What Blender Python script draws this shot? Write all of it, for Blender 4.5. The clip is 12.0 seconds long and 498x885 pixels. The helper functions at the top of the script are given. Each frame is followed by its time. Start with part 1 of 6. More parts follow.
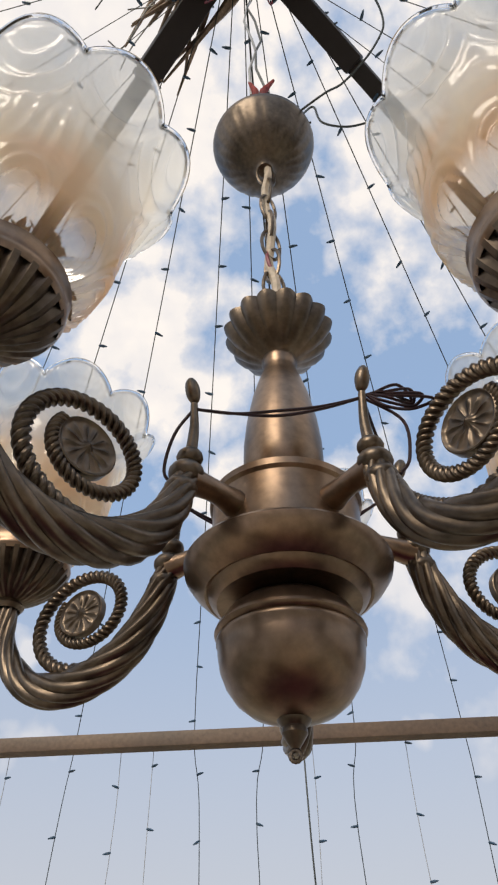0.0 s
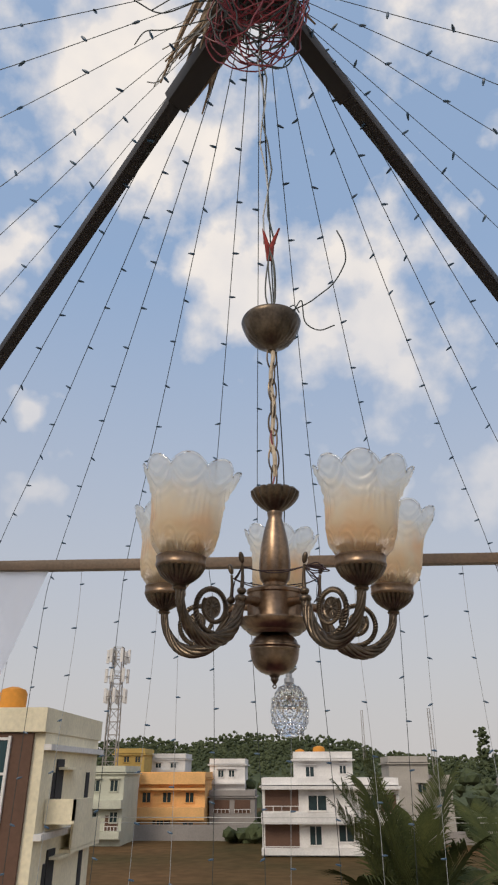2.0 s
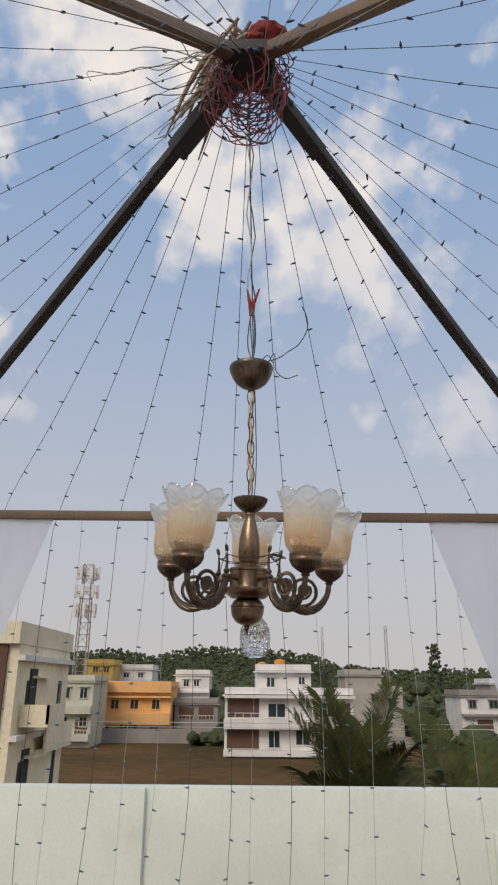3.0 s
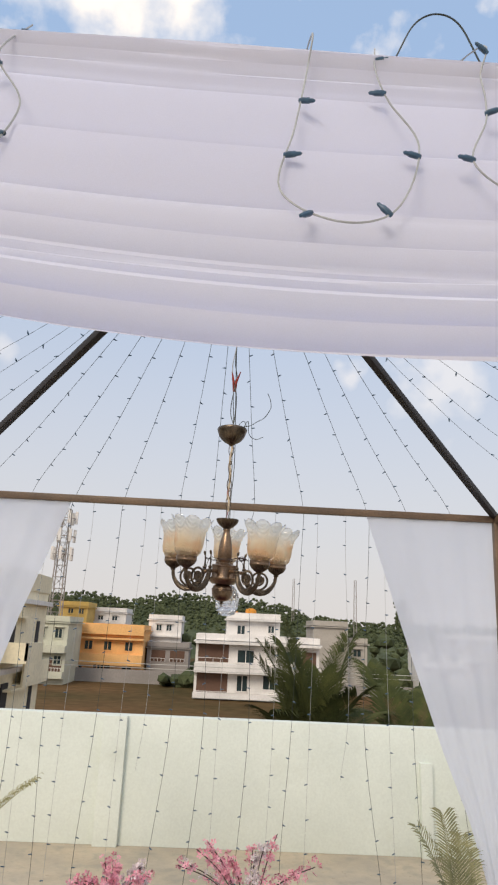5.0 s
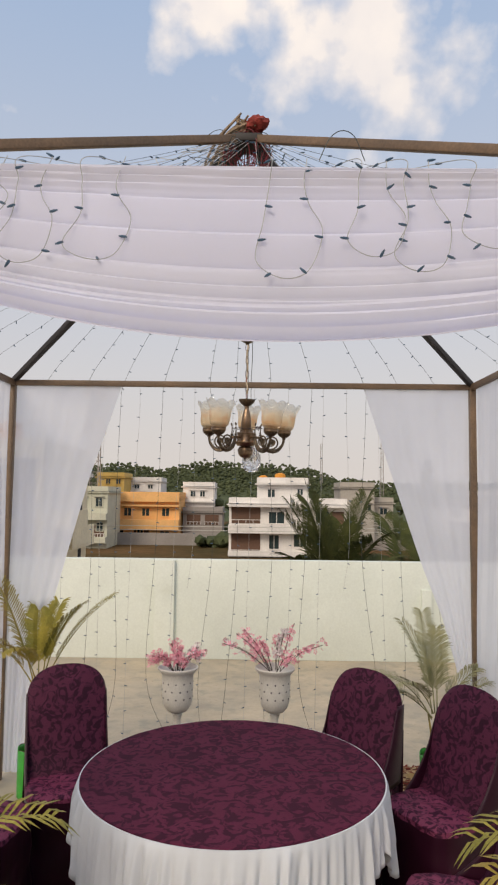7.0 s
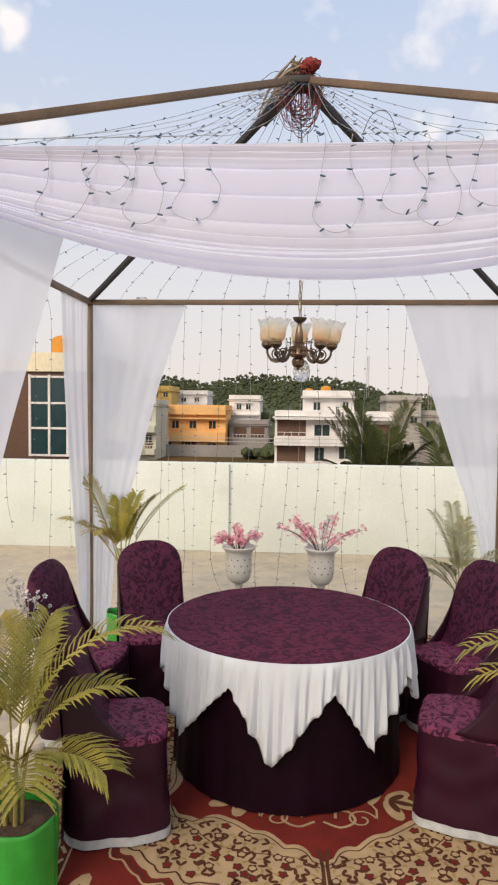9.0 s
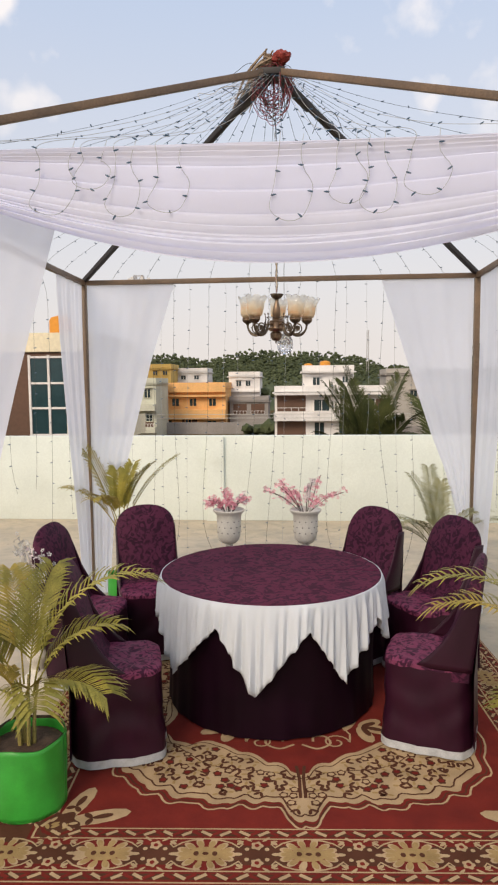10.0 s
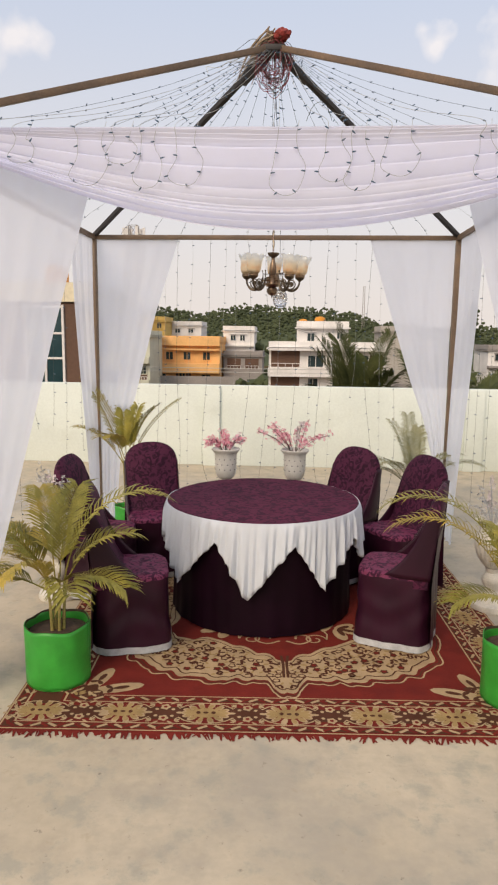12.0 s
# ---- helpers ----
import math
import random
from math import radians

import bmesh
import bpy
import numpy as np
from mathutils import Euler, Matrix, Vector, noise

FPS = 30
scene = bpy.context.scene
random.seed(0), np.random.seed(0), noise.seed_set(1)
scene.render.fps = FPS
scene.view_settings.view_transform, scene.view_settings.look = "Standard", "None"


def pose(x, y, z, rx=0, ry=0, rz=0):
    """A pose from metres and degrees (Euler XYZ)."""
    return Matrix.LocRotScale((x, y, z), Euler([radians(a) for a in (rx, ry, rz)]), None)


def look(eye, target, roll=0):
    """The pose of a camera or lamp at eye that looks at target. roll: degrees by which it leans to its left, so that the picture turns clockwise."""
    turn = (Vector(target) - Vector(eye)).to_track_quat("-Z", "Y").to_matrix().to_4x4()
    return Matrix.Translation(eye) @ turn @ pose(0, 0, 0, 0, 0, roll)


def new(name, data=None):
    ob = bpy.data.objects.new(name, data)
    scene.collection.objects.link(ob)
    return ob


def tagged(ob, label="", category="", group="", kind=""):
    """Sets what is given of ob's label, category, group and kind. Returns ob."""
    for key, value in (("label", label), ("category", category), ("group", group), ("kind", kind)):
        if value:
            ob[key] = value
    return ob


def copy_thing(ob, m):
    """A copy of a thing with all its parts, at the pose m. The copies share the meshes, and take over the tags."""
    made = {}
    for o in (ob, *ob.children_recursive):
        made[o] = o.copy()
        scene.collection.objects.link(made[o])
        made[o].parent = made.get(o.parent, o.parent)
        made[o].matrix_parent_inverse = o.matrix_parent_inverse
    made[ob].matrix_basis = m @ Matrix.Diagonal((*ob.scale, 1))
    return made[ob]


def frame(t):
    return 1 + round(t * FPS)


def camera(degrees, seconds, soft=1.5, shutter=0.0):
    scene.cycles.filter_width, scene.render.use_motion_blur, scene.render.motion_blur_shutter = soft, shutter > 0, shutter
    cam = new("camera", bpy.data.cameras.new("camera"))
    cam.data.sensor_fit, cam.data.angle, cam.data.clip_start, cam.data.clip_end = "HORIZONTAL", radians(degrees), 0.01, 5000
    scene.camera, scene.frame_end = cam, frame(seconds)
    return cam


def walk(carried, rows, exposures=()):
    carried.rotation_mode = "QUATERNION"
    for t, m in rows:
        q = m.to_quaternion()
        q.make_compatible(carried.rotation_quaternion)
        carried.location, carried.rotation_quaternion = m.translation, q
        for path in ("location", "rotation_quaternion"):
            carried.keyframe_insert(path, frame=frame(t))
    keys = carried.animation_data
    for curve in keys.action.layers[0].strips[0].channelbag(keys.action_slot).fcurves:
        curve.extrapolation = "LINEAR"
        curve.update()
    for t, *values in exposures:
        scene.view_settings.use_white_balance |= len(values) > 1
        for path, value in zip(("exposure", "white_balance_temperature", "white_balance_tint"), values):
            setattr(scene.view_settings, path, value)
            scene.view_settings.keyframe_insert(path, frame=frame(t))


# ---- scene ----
cam = camera(40.8, 12.0, soft=2.2)
PATH = [
    (0, (0.209, -0.58, 2.038), (0.124, 0.811, 3.473), -1.1),
    (0.5, (0.218, -0.667, 2.014), (0.142, 0.788, 3.385), -0.7),
    (1, (0.252, -0.811, 1.998), (0.107, 0.725, 3.272), 1.3),
    (1.5, (0.274, -1.078, 2.038), (0.132, 0.614, 3.095), -1.0),
    (2, (0.226, -1.318, 2.041), (0.132, 0.474, 2.925), -0.1),
    (2.5, (0.199, -1.58, 2.047), (0.179, 0.269, 2.809), 0.5),
    (2.7, (0.218, -1.672, 2.049), (0.205, 0.188, 2.762), 0.5),
    (4.3, (0.188, -2.395, 2.061), (0.241, -0.483, 2.647), 2.2),
    (4.5, (0.158, -2.463, 2.066), (0.25, -0.538, 2.604), 2.5),
    (5, (0.215, -2.678, 2.077), (0.266, -0.753, 2.617), 2.7),
    (5.2, (0.279, -2.793, 2.063), (0.217, -0.858, 2.565), 3.2),
    (5.5, (0.303, -2.913, 2.043), (0.26, -0.953, 2.439), 2.5),
    (6, (0.278, -3.106, 2.05), (0.263, -1.13, 2.355), 2.1),
    (6.5, (0.226, -3.335, 2.022), (0.258, -1.344, 2.205), 0.3),
    (7, (0.25, -3.544, 1.996), (0.236, -1.55, 2.149), 0.7),
    (7.5, (0.302, -3.719, 1.962), (0.223, -1.721, 1.988), 0.6),
    (7.7, (0.298, -3.799, 1.971), (0.181, -1.803, 2.014), 0.6),
    (9.3, (0.208, -4.24, 1.923), (0.056, -2.249, 1.801), 0.5),
    (9.5, (0.255, -4.308, 1.91), (0.093, -2.318, 1.801), 0.1),
    (10, (0.35, -4.489, 1.909), (0.201, -2.503, 1.733), -0.5),
    (10.5, (0.336, -4.636, 1.912), (0.282, -2.644, 1.741), 0.4),
    (11, (0.301, -4.828, 1.878), (0.331, -2.841, 1.651), 0.1),
    (11.5, (0.328, -4.977, 1.886), (0.361, -2.992, 1.643), -0.3),
    (12, (0.366, -5.05, 1.874), (0.24, -3.077, 1.566), 0.7),
]
walk(cam, [(t, look(eye, target, roll)) for t, eye, target, roll in PATH], exposures=[(0, 0.28, 7260, 11), (0.5, 0.08, 6740, 10), (1.0, 0.08, 6490, 10), (1.5, 0.31, 7210, 11), (2.0, 0.13, 7360, 11), (2.5, 0.08, 7310, 11), (4.5, 0.32, 7410, 11), (5.5, 0.57, 7610, 11), (6.0, 0.35, 7760, 12), (6.5, 0.24, 7910, 12), (7.0, 0.36, 7960, 13), (7.5, 0.67, 7860, 13), (9.5, 0.64, 7860, 13), (10.5, 0.62, 7910, 13), (12, 0.61, 8060, 14)])

# ---------------------------------------------------------------- sky and sun
SUN_DIR = Vector((-0.35, -0.75, 0.60)).normalized()
world = bpy.data.worlds.new("world")
scene.world = world
world.use_nodes = True
wn, wl = world.node_tree.nodes, world.node_tree.links
wn.clear()
w_out = wn.new("ShaderNodeOutputWorld")
w_bg = wn.new("ShaderNodeBackground")
w_sky = wn.new("ShaderNodeTexSky")
w_sky.sky_type = "NISHITA"
w_sky.sun_disc = False
w_sky.sun_elevation = math.asin(SUN_DIR.z)
w_sky.sun_rotation = math.atan2(SUN_DIR.x, SUN_DIR.y)
w_sky.dust_density = 2.0
w_tc = wn.new("ShaderNodeTexCoord")


def wmath(op, a, b=None, clamp=False):
    n = wn.new("ShaderNodeMath")
    n.operation = op
    n.use_clamp = clamp
    for i, v in enumerate((a, b)):
        if v is None:
            continue
        if isinstance(v, (int, float)):
            n.inputs[i].default_value = v
        else:
            wl.new(v, n.inputs[i])
    return n.outputs[0]


def wmix(fac, a, b):
    n = wn.new("ShaderNodeMix")
    n.data_type = "RGBA"
    for sock, v in ((n.inputs[0], fac), (n.inputs[6], a), (n.inputs[7], b)):
        if isinstance(v, tuple):
            sock.default_value = (*v, 1)
        elif isinstance(v, (int, float)):
            sock.default_value = v
        else:
            wl.new(v, sock)
    return n.outputs[2]


w_noise = wn.new("ShaderNodeTexNoise")
w_noise.inputs["Scale"].default_value = 4.5
w_noise.inputs["Detail"].default_value = 9
w_noise.inputs["Roughness"].default_value = 0.6
wl.new(w_tc.outputs["Generated"], w_noise.inputs["Vector"])
w_fine = wn.new("ShaderNodeTexNoise")
w_fine.inputs["Scale"].default_value = 15
w_fine.inputs["Detail"].default_value = 6
wl.new(w_tc.outputs["Generated"], w_fine.inputs["Vector"])
w_sep = wn.new("ShaderNodeSeparateXYZ")
wl.new(w_tc.outputs["Generated"], w_sep.inputs[0])
# cloud banks: direction and angular size
CLOUDS = [((0.16, 0.917, 0.367), 0.024), ((0.31, 0.876, 0.368), 0.055), ((-0.36, 0.86, 0.37), 0.036), ((-0.345, 0.815, 0.465), 0.03), ((-0.05, 0.776, 0.628), 0.085), ((0.125, 0.787, 0.607), 0.125),
          ((-0.18, 0.56, 0.81), 0.16), ((-0.36, 0.69, 0.626), 0.05), ((-0.24, 0.20, 0.95), 0.29), ((0.30, 0.33, 0.90), 0.21), ((-0.6, -0.5, 0.6), 0.5), ((0.7, -0.3, 0.6), 0.4)]
# cloud outlines are pulled about by a middling noise, so that no bank is round
w_warp = wn.new("ShaderNodeTexNoise")
w_warp.inputs["Scale"].default_value = 11
w_warp.inputs["Detail"].default_value = 3
wl.new(w_tc.outputs["Generated"], w_warp.inputs["Vector"])
w_pull = wn.new("ShaderNodeVectorMath")
w_pull.operation = "MULTIPLY_ADD"
wl.new(w_warp.outputs["Color"], w_pull.inputs[0])
w_pull.inputs[1].default_value = (0.14, 0.14, 0.14)
w_pull.inputs[2].default_value = (-0.07, -0.07, -0.07)
w_dir = wn.new("ShaderNodeVectorMath")
wl.new(w_tc.outputs["Generated"], w_dir.inputs[0])
wl.new(w_pull.outputs[0], w_dir.inputs[1])
blob = None
for c, r in CLOUDS:
    d = wn.new("ShaderNodeVectorMath")
    d.operation = "DISTANCE"
    wl.new(w_dir.outputs[0], d.inputs[0])
    d.inputs[1].default_value = Vector(c).normalized()
    v = wmath("SUBTRACT", 1.0, wmath("DIVIDE", d.outputs["Value"], r * 1.5))
    blob = v if blob is None else wmath("MAXIMUM", blob, v)
blob = wmath("MAXIMUM", blob, -0.6)
rough_edge = wmath("ADD", wmath("MULTIPLY", wmath("SUBTRACT", w_noise.outputs["Fac"], 0.5), 1.3), wmath("MULTIPLY", wmath("SUBTRACT", w_fine.outputs["Fac"], 0.5), 1.5))
cloud = wmath("MULTIPLY", wmath("ADD", wmath("ADD", blob, rough_edge), -0.10), 1.9, clamp=True)
haze = wmath("SUBTRACT", 1.0, wmath("MULTIPLY", w_sep.outputs["Z"], 1.55), clamp=True)
scaled = wn.new("ShaderNodeVectorMath")
scaled.operation = "SCALE"
wl.new(w_sky.outputs[0], scaled.inputs[0])
scaled.inputs["Scale"].default_value = 0.10
blue = wmix(0.55, scaled.outputs[0], (0.36, 0.56, 0.92))
hazed = wmix(haze, blue, (0.485, 0.50, 0.545))
shade_tone = wmath("MULTIPLY", wmath("SUBTRACT", w_fine.outputs["Fac"], 0.25), 1.6, clamp=True)
cloud_col = wmix(shade_tone, (0.70, 0.71, 0.76), (0.95, 0.91, 0.87))
height = wmath("MULTIPLY", wmath("SUBTRACT", w_sep.outputs["Z"], 0.30), 2.6, clamp=True)
final = wmix(wmath("MULTIPLY", cloud, wmath("ADD", 0.26, wmath("MULTIPLY", height, 0.62))), hazed, cloud_col)
wl.new(final, w_bg.inputs["Color"])
w_bg.inputs["Strength"].default_value = 1.0
wl.new(w_bg.outputs[0], w_out.inputs[0])

sun = new("sun", bpy.data.lights.new("sun", "SUN"))
sun.data.energy = 1.25
sun.data.angle = radians(25)
sun.data.color = (1.0, 0.95, 0.87)
sun.rotation_mode = "QUATERNION"
sun.rotation_quaternion = SUN_DIR.to_track_quat("Z", "Y")


# ---------------------------------------------------------------- materials
def material(name, colour, rough=0.7, metal=0.0, vary=0.15, scale=6.0, fine=60.0, bump=0.15, bump_size=0.002, colour2=None, sheen=0.0, coord="Object", threshold=None):
    """A principled surface whose colour varies at two scales, with fine relief."""
    m = bpy.data.materials.new(name)
    m.use_nodes = True
    n, l = m.node_tree.nodes, m.node_tree.links
    p = n["Principled BSDF"]
    tc = n.new("ShaderNodeTexCoord")
    big, small = n.new("ShaderNodeTexNoise"), n.new("ShaderNodeTexNoise")
    big.inputs["Scale"].default_value, small.inputs["Scale"].default_value = scale, fine
    big.inputs["Detail"].default_value, small.inputs["Detail"].default_value = 5, 4
    for t in (big, small):
        l.new(tc.outputs[coord], t.inputs["Vector"])
    ramp = n.new("ShaderNodeValToRGB")
    lo, hi = threshold or (0.3, 0.7)
    ramp.color_ramp.elements[0].position, ramp.color_ramp.elements[1].position = lo, hi
    c2 = colour2 or tuple(c * (1 - 2 * vary) for c in colour)
    ramp.color_ramp.elements[0].color, ramp.color_ramp.elements[1].color = (*c2, 1), (*colour, 1)
    l.new(big.outputs["Fac"], ramp.inputs["Fac"])
    mix = n.new("ShaderNodeMix")
    mix.data_type, mix.blend_type = "RGBA", "MULTIPLY"
    mix.inputs[0].default_value = 1.0
    r2 = n.new("ShaderNodeMapRange")
    r2.inputs["To Min"].default_value, r2.inputs["To Max"].default_value = 1 - vary, 1 + vary
    r2.inputs["From Min"].default_value, r2.inputs["From Max"].default_value = 0.3, 0.7
    l.new(small.outputs["Fac"], r2.inputs["Value"])
    l.new(ramp.outputs["Color"], mix.inputs[6])
    l.new(r2.outputs["Result"], mix.inputs[7])
    l.new(mix.outputs[2], p.inputs["Base Color"])
    p.inputs["Roughness"].default_value = rough
    p.inputs["Metallic"].default_value = metal
    if sheen:
        p.inputs["Sheen Weight"].default_value = sheen
        p.inputs["Sheen Roughness"].default_value = 0.35
    if bump:
        b = n.new("ShaderNodeBump")
        b.inputs["Strength"].default_value, b.inputs["Distance"].default_value = bump, bump_size
        l.new(small.outputs["Fac"], b.inputs["Height"])
        l.new(b.outputs["Normal"], p.inputs["Normal"])
    return m


def cloth(name, colour, through_colour, share, weave=900.0, sheer=0.0):
    """Thin fabric that lets part of the light through."""
    m = material(name, colour, 0.85, vary=0.04, scale=3, fine=weave, bump=0.1, bump_size=0.0005)
    n, l = m.node_tree.nodes, m.node_tree.links
    out, p = n["Material Output"], n["Principled BSDF"]
    tr = n.new("ShaderNodeBsdfTranslucent")
    tr.inputs["Color"].default_value = (*through_colour, 1)
    mx = n.new("ShaderNodeMixShader")
    mx.inputs[0].default_value = share
    l.new(p.outputs[0], mx.inputs[1])
    l.new(tr.outputs[0], mx.inputs[2])
    last = mx.outputs[0]
    if sheer:
        clear, gauze = n.new("ShaderNodeBsdfTransparent"), n.new("ShaderNodeMixShader")
        gauze.inputs[0].default_value = sheer
        l.new(last, gauze.inputs[1])
        l.new(clear.outputs[0], gauze.inputs[2])
        last = gauze.outputs[0]
    l.new(last, out.inputs["Surface"])
    return m


def velvet(name, colour, dark, scale=28.0, rough=0.5, sheen=0.25):
    """Crushed velvet with scrolling leaf-like dark flecks."""
    m = material(name, colour, rough, vary=0.1, scale=5, fine=220, bump=0.25, bump_size=0.001, sheen=sheen)
    n, l = m.node_tree.nodes, m.node_tree.links
    p = n["Principled BSDF"]
    base = p.inputs["Base Color"].links[0].from_socket
    tc = n.new("ShaderNodeTexCoord")
    warp = n.new("ShaderNodeTexNoise")
    warp.inputs["Scale"].default_value = scale
    warp.inputs["Detail"].default_value = 2
    warp.inputs["Distortion"].default_value = 2.2
    l.new(tc.outputs["Object"], warp.inputs["Vector"])
    ramp = n.new("ShaderNodeValToRGB")
    ramp.color_ramp.elements[0].position, ramp.color_ramp.elements[1].position = 0.47, 0.58
    l.new(warp.outputs["Fac"], ramp.inputs["Fac"])
    mx = n.new("ShaderNodeMix")
    mx.data_type = "RGBA"
    l.new(ramp.outputs["Color"], mx.inputs[0])
    l.new(base, mx.inputs[6])
    mx.inputs[7].default_value = (*dark, 1)
    p.inputs["Specular IOR Level"].default_value = 0.12
    l.new(mx.outputs[2], p.inputs["Base Color"])
    return m


def shade_glass(name):
    """Moulded lamp glass: frosted cream towards the holder, clear at the flared lip."""
    m = bpy.data.materials.new(name)
    m.use_nodes = True
    n, l = m.node_tree.nodes, m.node_tree.links
    out, p = n["Material Output"], n["Principled BSDF"]
    tc, sep = n.new("ShaderNodeTexCoord"), n.new("ShaderNodeSeparateXYZ")
    l.new(tc.outputs["Object"], sep.inputs[0])
    noise_t = n.new("ShaderNodeTexNoise")
    noise_t.inputs["Scale"].default_value = 26
    l.new(tc.outputs["Object"], noise_t.inputs["Vector"])
    add = n.new("ShaderNodeMath")
    add.operation = "MULTIPLY_ADD"
    l.new(noise_t.outputs["Fac"], add.inputs[0])
    add.inputs[1].default_value = 0.05
    l.new(sep.outputs["Z"], add.inputs[2])
    rng = n.new("ShaderNodeMapRange")
    rng.inputs["From Min"].default_value, rng.inputs["From Max"].default_value = 0.092, 0.156
    rng.inputs["To Min"].default_value, rng.inputs["To Max"].default_value = 0.05, 0.50
    l.new(add.outputs[0], rng.inputs["Value"])
    tr, df = n.new("ShaderNodeBsdfTranslucent"), n.new("ShaderNodeBsdfDiffuse")
    tr.inputs["Color"].default_value = (0.97, 0.78, 0.53, 1)
    df.inputs["Color"].default_value = (0.90, 0.74, 0.52, 1)
    frost = n.new("ShaderNodeMixShader")
    frost.inputs[0].default_value = 0.35
    l.new(tr.outputs[0], frost.inputs[1])
    l.new(df.outputs[0], frost.inputs[2])
    clear = n.new("ShaderNodeBsdfTransparent")
    clear.inputs["Color"].default_value = (0.95, 0.96, 0.96, 1)
    body = n.new("ShaderNodeMixShader")
    foot = n.new("ShaderNodeMapRange")
    foot.inputs["From Min"].default_value, foot.inputs["From Max"].default_value = 0.012, 0.030
    foot.inputs["To Min"].default_value, foot.inputs["To Max"].default_value = 0.45, 0.0
    l.new(sep.outputs["Z"], foot.inputs["Value"])
    top = n.new("ShaderNodeMath")
    top.operation = "MAXIMUM"
    l.new(rng.outputs["Result"], top.inputs[0])
    l.new(foot.outputs["Result"], top.inputs[1])
    l.new(top.outputs[0], body.inputs[0])
    # amber tint fading to cream up the glass
    tint = n.new("ShaderNodeValToRGB")
    tint.color_ramp.elements[0].position, tint.color_ramp.elements[1].position = 0.38, 0.95
    tint.color_ramp.elements[0].color, tint.color_ramp.elements[1].color = (0.95, 0.74, 0.48, 1), (0.95, 0.92, 0.82, 1)
    tz = n.new("ShaderNodeMath")
    tz.operation = "MULTIPLY"
    tz.inputs[1].default_value = 7.0
    l.new(add.outputs[0], tz.inputs[0])
    l.new(tz.outputs[0], tint.inputs["Fac"])
    # amber blotches mixed into the frosting colour, different on each shade
    info, shift, blot = n.new("ShaderNodeObjectInfo"), n.new("ShaderNodeVectorMath"), n.new("ShaderNodeTexNoise")
    l.new(tc.outputs["Object"], shift.inputs[0])
    l.new(info.outputs["Random"], shift.inputs[1])
    blot.inputs["Scale"].default_value, blot.inputs["Detail"].default_value = 13, 2
    l.new(shift.outputs[0], blot.inputs["Vector"])
    bl, bz, bmul, amber_mix = n.new("ShaderNodeMapRange"), n.new("ShaderNodeMapRange"), n.new("ShaderNodeMath"), n.new("ShaderNodeMix")
    bl.inputs["From Min"].default_value, bl.inputs["From Max"].default_value = 0.46, 0.66
    bl.inputs["To Max"].default_value = 0.62
    bz.inputs["From Min"].default_value, bz.inputs["From Max"].default_value = 0.125, 0.085
    l.new(blot.outputs["Fac"], bl.inputs["Value"])
    l.new(add.outputs[0], bz.inputs["Value"])
    bmul.operation = "MULTIPLY"
    l.new(bl.outputs["Result"], bmul.inputs[0])
    l.new(bz.outputs["Result"], bmul.inputs[1])
    amber_mix.data_type = "RGBA"
    l.new(bmul.outputs[0], amber_mix.inputs[0])
    l.new(tint.outputs["Color"], amber_mix.inputs[6])
    amber_mix.inputs[7].default_value = (0.93, 0.50, 0.22, 1)
    for sh in (tr, df):
        l.new(amber_mix.outputs[2], sh.inputs["Color"])
    l.new(frost.outputs[0], body.inputs[1])
    l.new(clear.outputs[0], body.inputs[2])
    gloss = n.new("ShaderNodeBsdfGlossy")
    gloss.inputs["Roughness"].default_value = 0.05
    mp, wav, bp = n.new("ShaderNodeMapping"), n.new("ShaderNodeTexNoise"), n.new("ShaderNodeBump")
    mp.inputs["Scale"].default_value = (1, 1, 0.32)
    l.new(tc.outputs["Object"], mp.inputs["Vector"])
    l.new(mp.outputs[0], wav.inputs["Vector"])
    wav.inputs["Scale"].default_value, wav.inputs["Detail"].default_value, wav.inputs["Distortion"].default_value = 34, 0.8, 1.2
    bp.inputs["Strength"].default_value, bp.inputs["Distance"].default_value = 0.4, 0.004
    l.new(wav.outputs["Fac"], bp.inputs["Height"])
    for sh in (tr, df, gloss):
        l.new(bp.outputs["Normal"], sh.inputs["Normal"])
    lw = n.new("ShaderNodeLayerWeight")
    l.new(bp.outputs["Normal"], lw.inputs["Normal"])
    lw.inputs["Blend"].default_value = 0.35
    amt = n.new("ShaderNodeMath")
    amt.operation = "MULTIPLY"
    amt.inputs[1].default_value = 0.62
    l.new(lw.outputs["Fresnel"], amt.inputs[0])
    fin = n.new("ShaderNodeMixShader")
    l.new(amt.outputs[0], fin.inputs[0])
    l.new(body.outputs[0], fin.inputs[1])
    l.new(gloss.outputs[0], fin.inputs[2])
    l.new(fin.outputs[0], out.inputs["Surface"])
    n.remove(p)
    return m


def glass(name, tint=(1, 1, 1), rough=0.03):
    m = bpy.data.materials.new(name)
    m.use_nodes = True
    p = m.node_tree.nodes["Principled BSDF"]
    p.inputs["Base Color"].default_value = (*tint, 1)
    p.inputs["Transmission Weight"].default_value = 1.0
    p.inputs["Roughness"].default_value = rough
    p.inputs["IOR"].default_value = 1.5
    return m


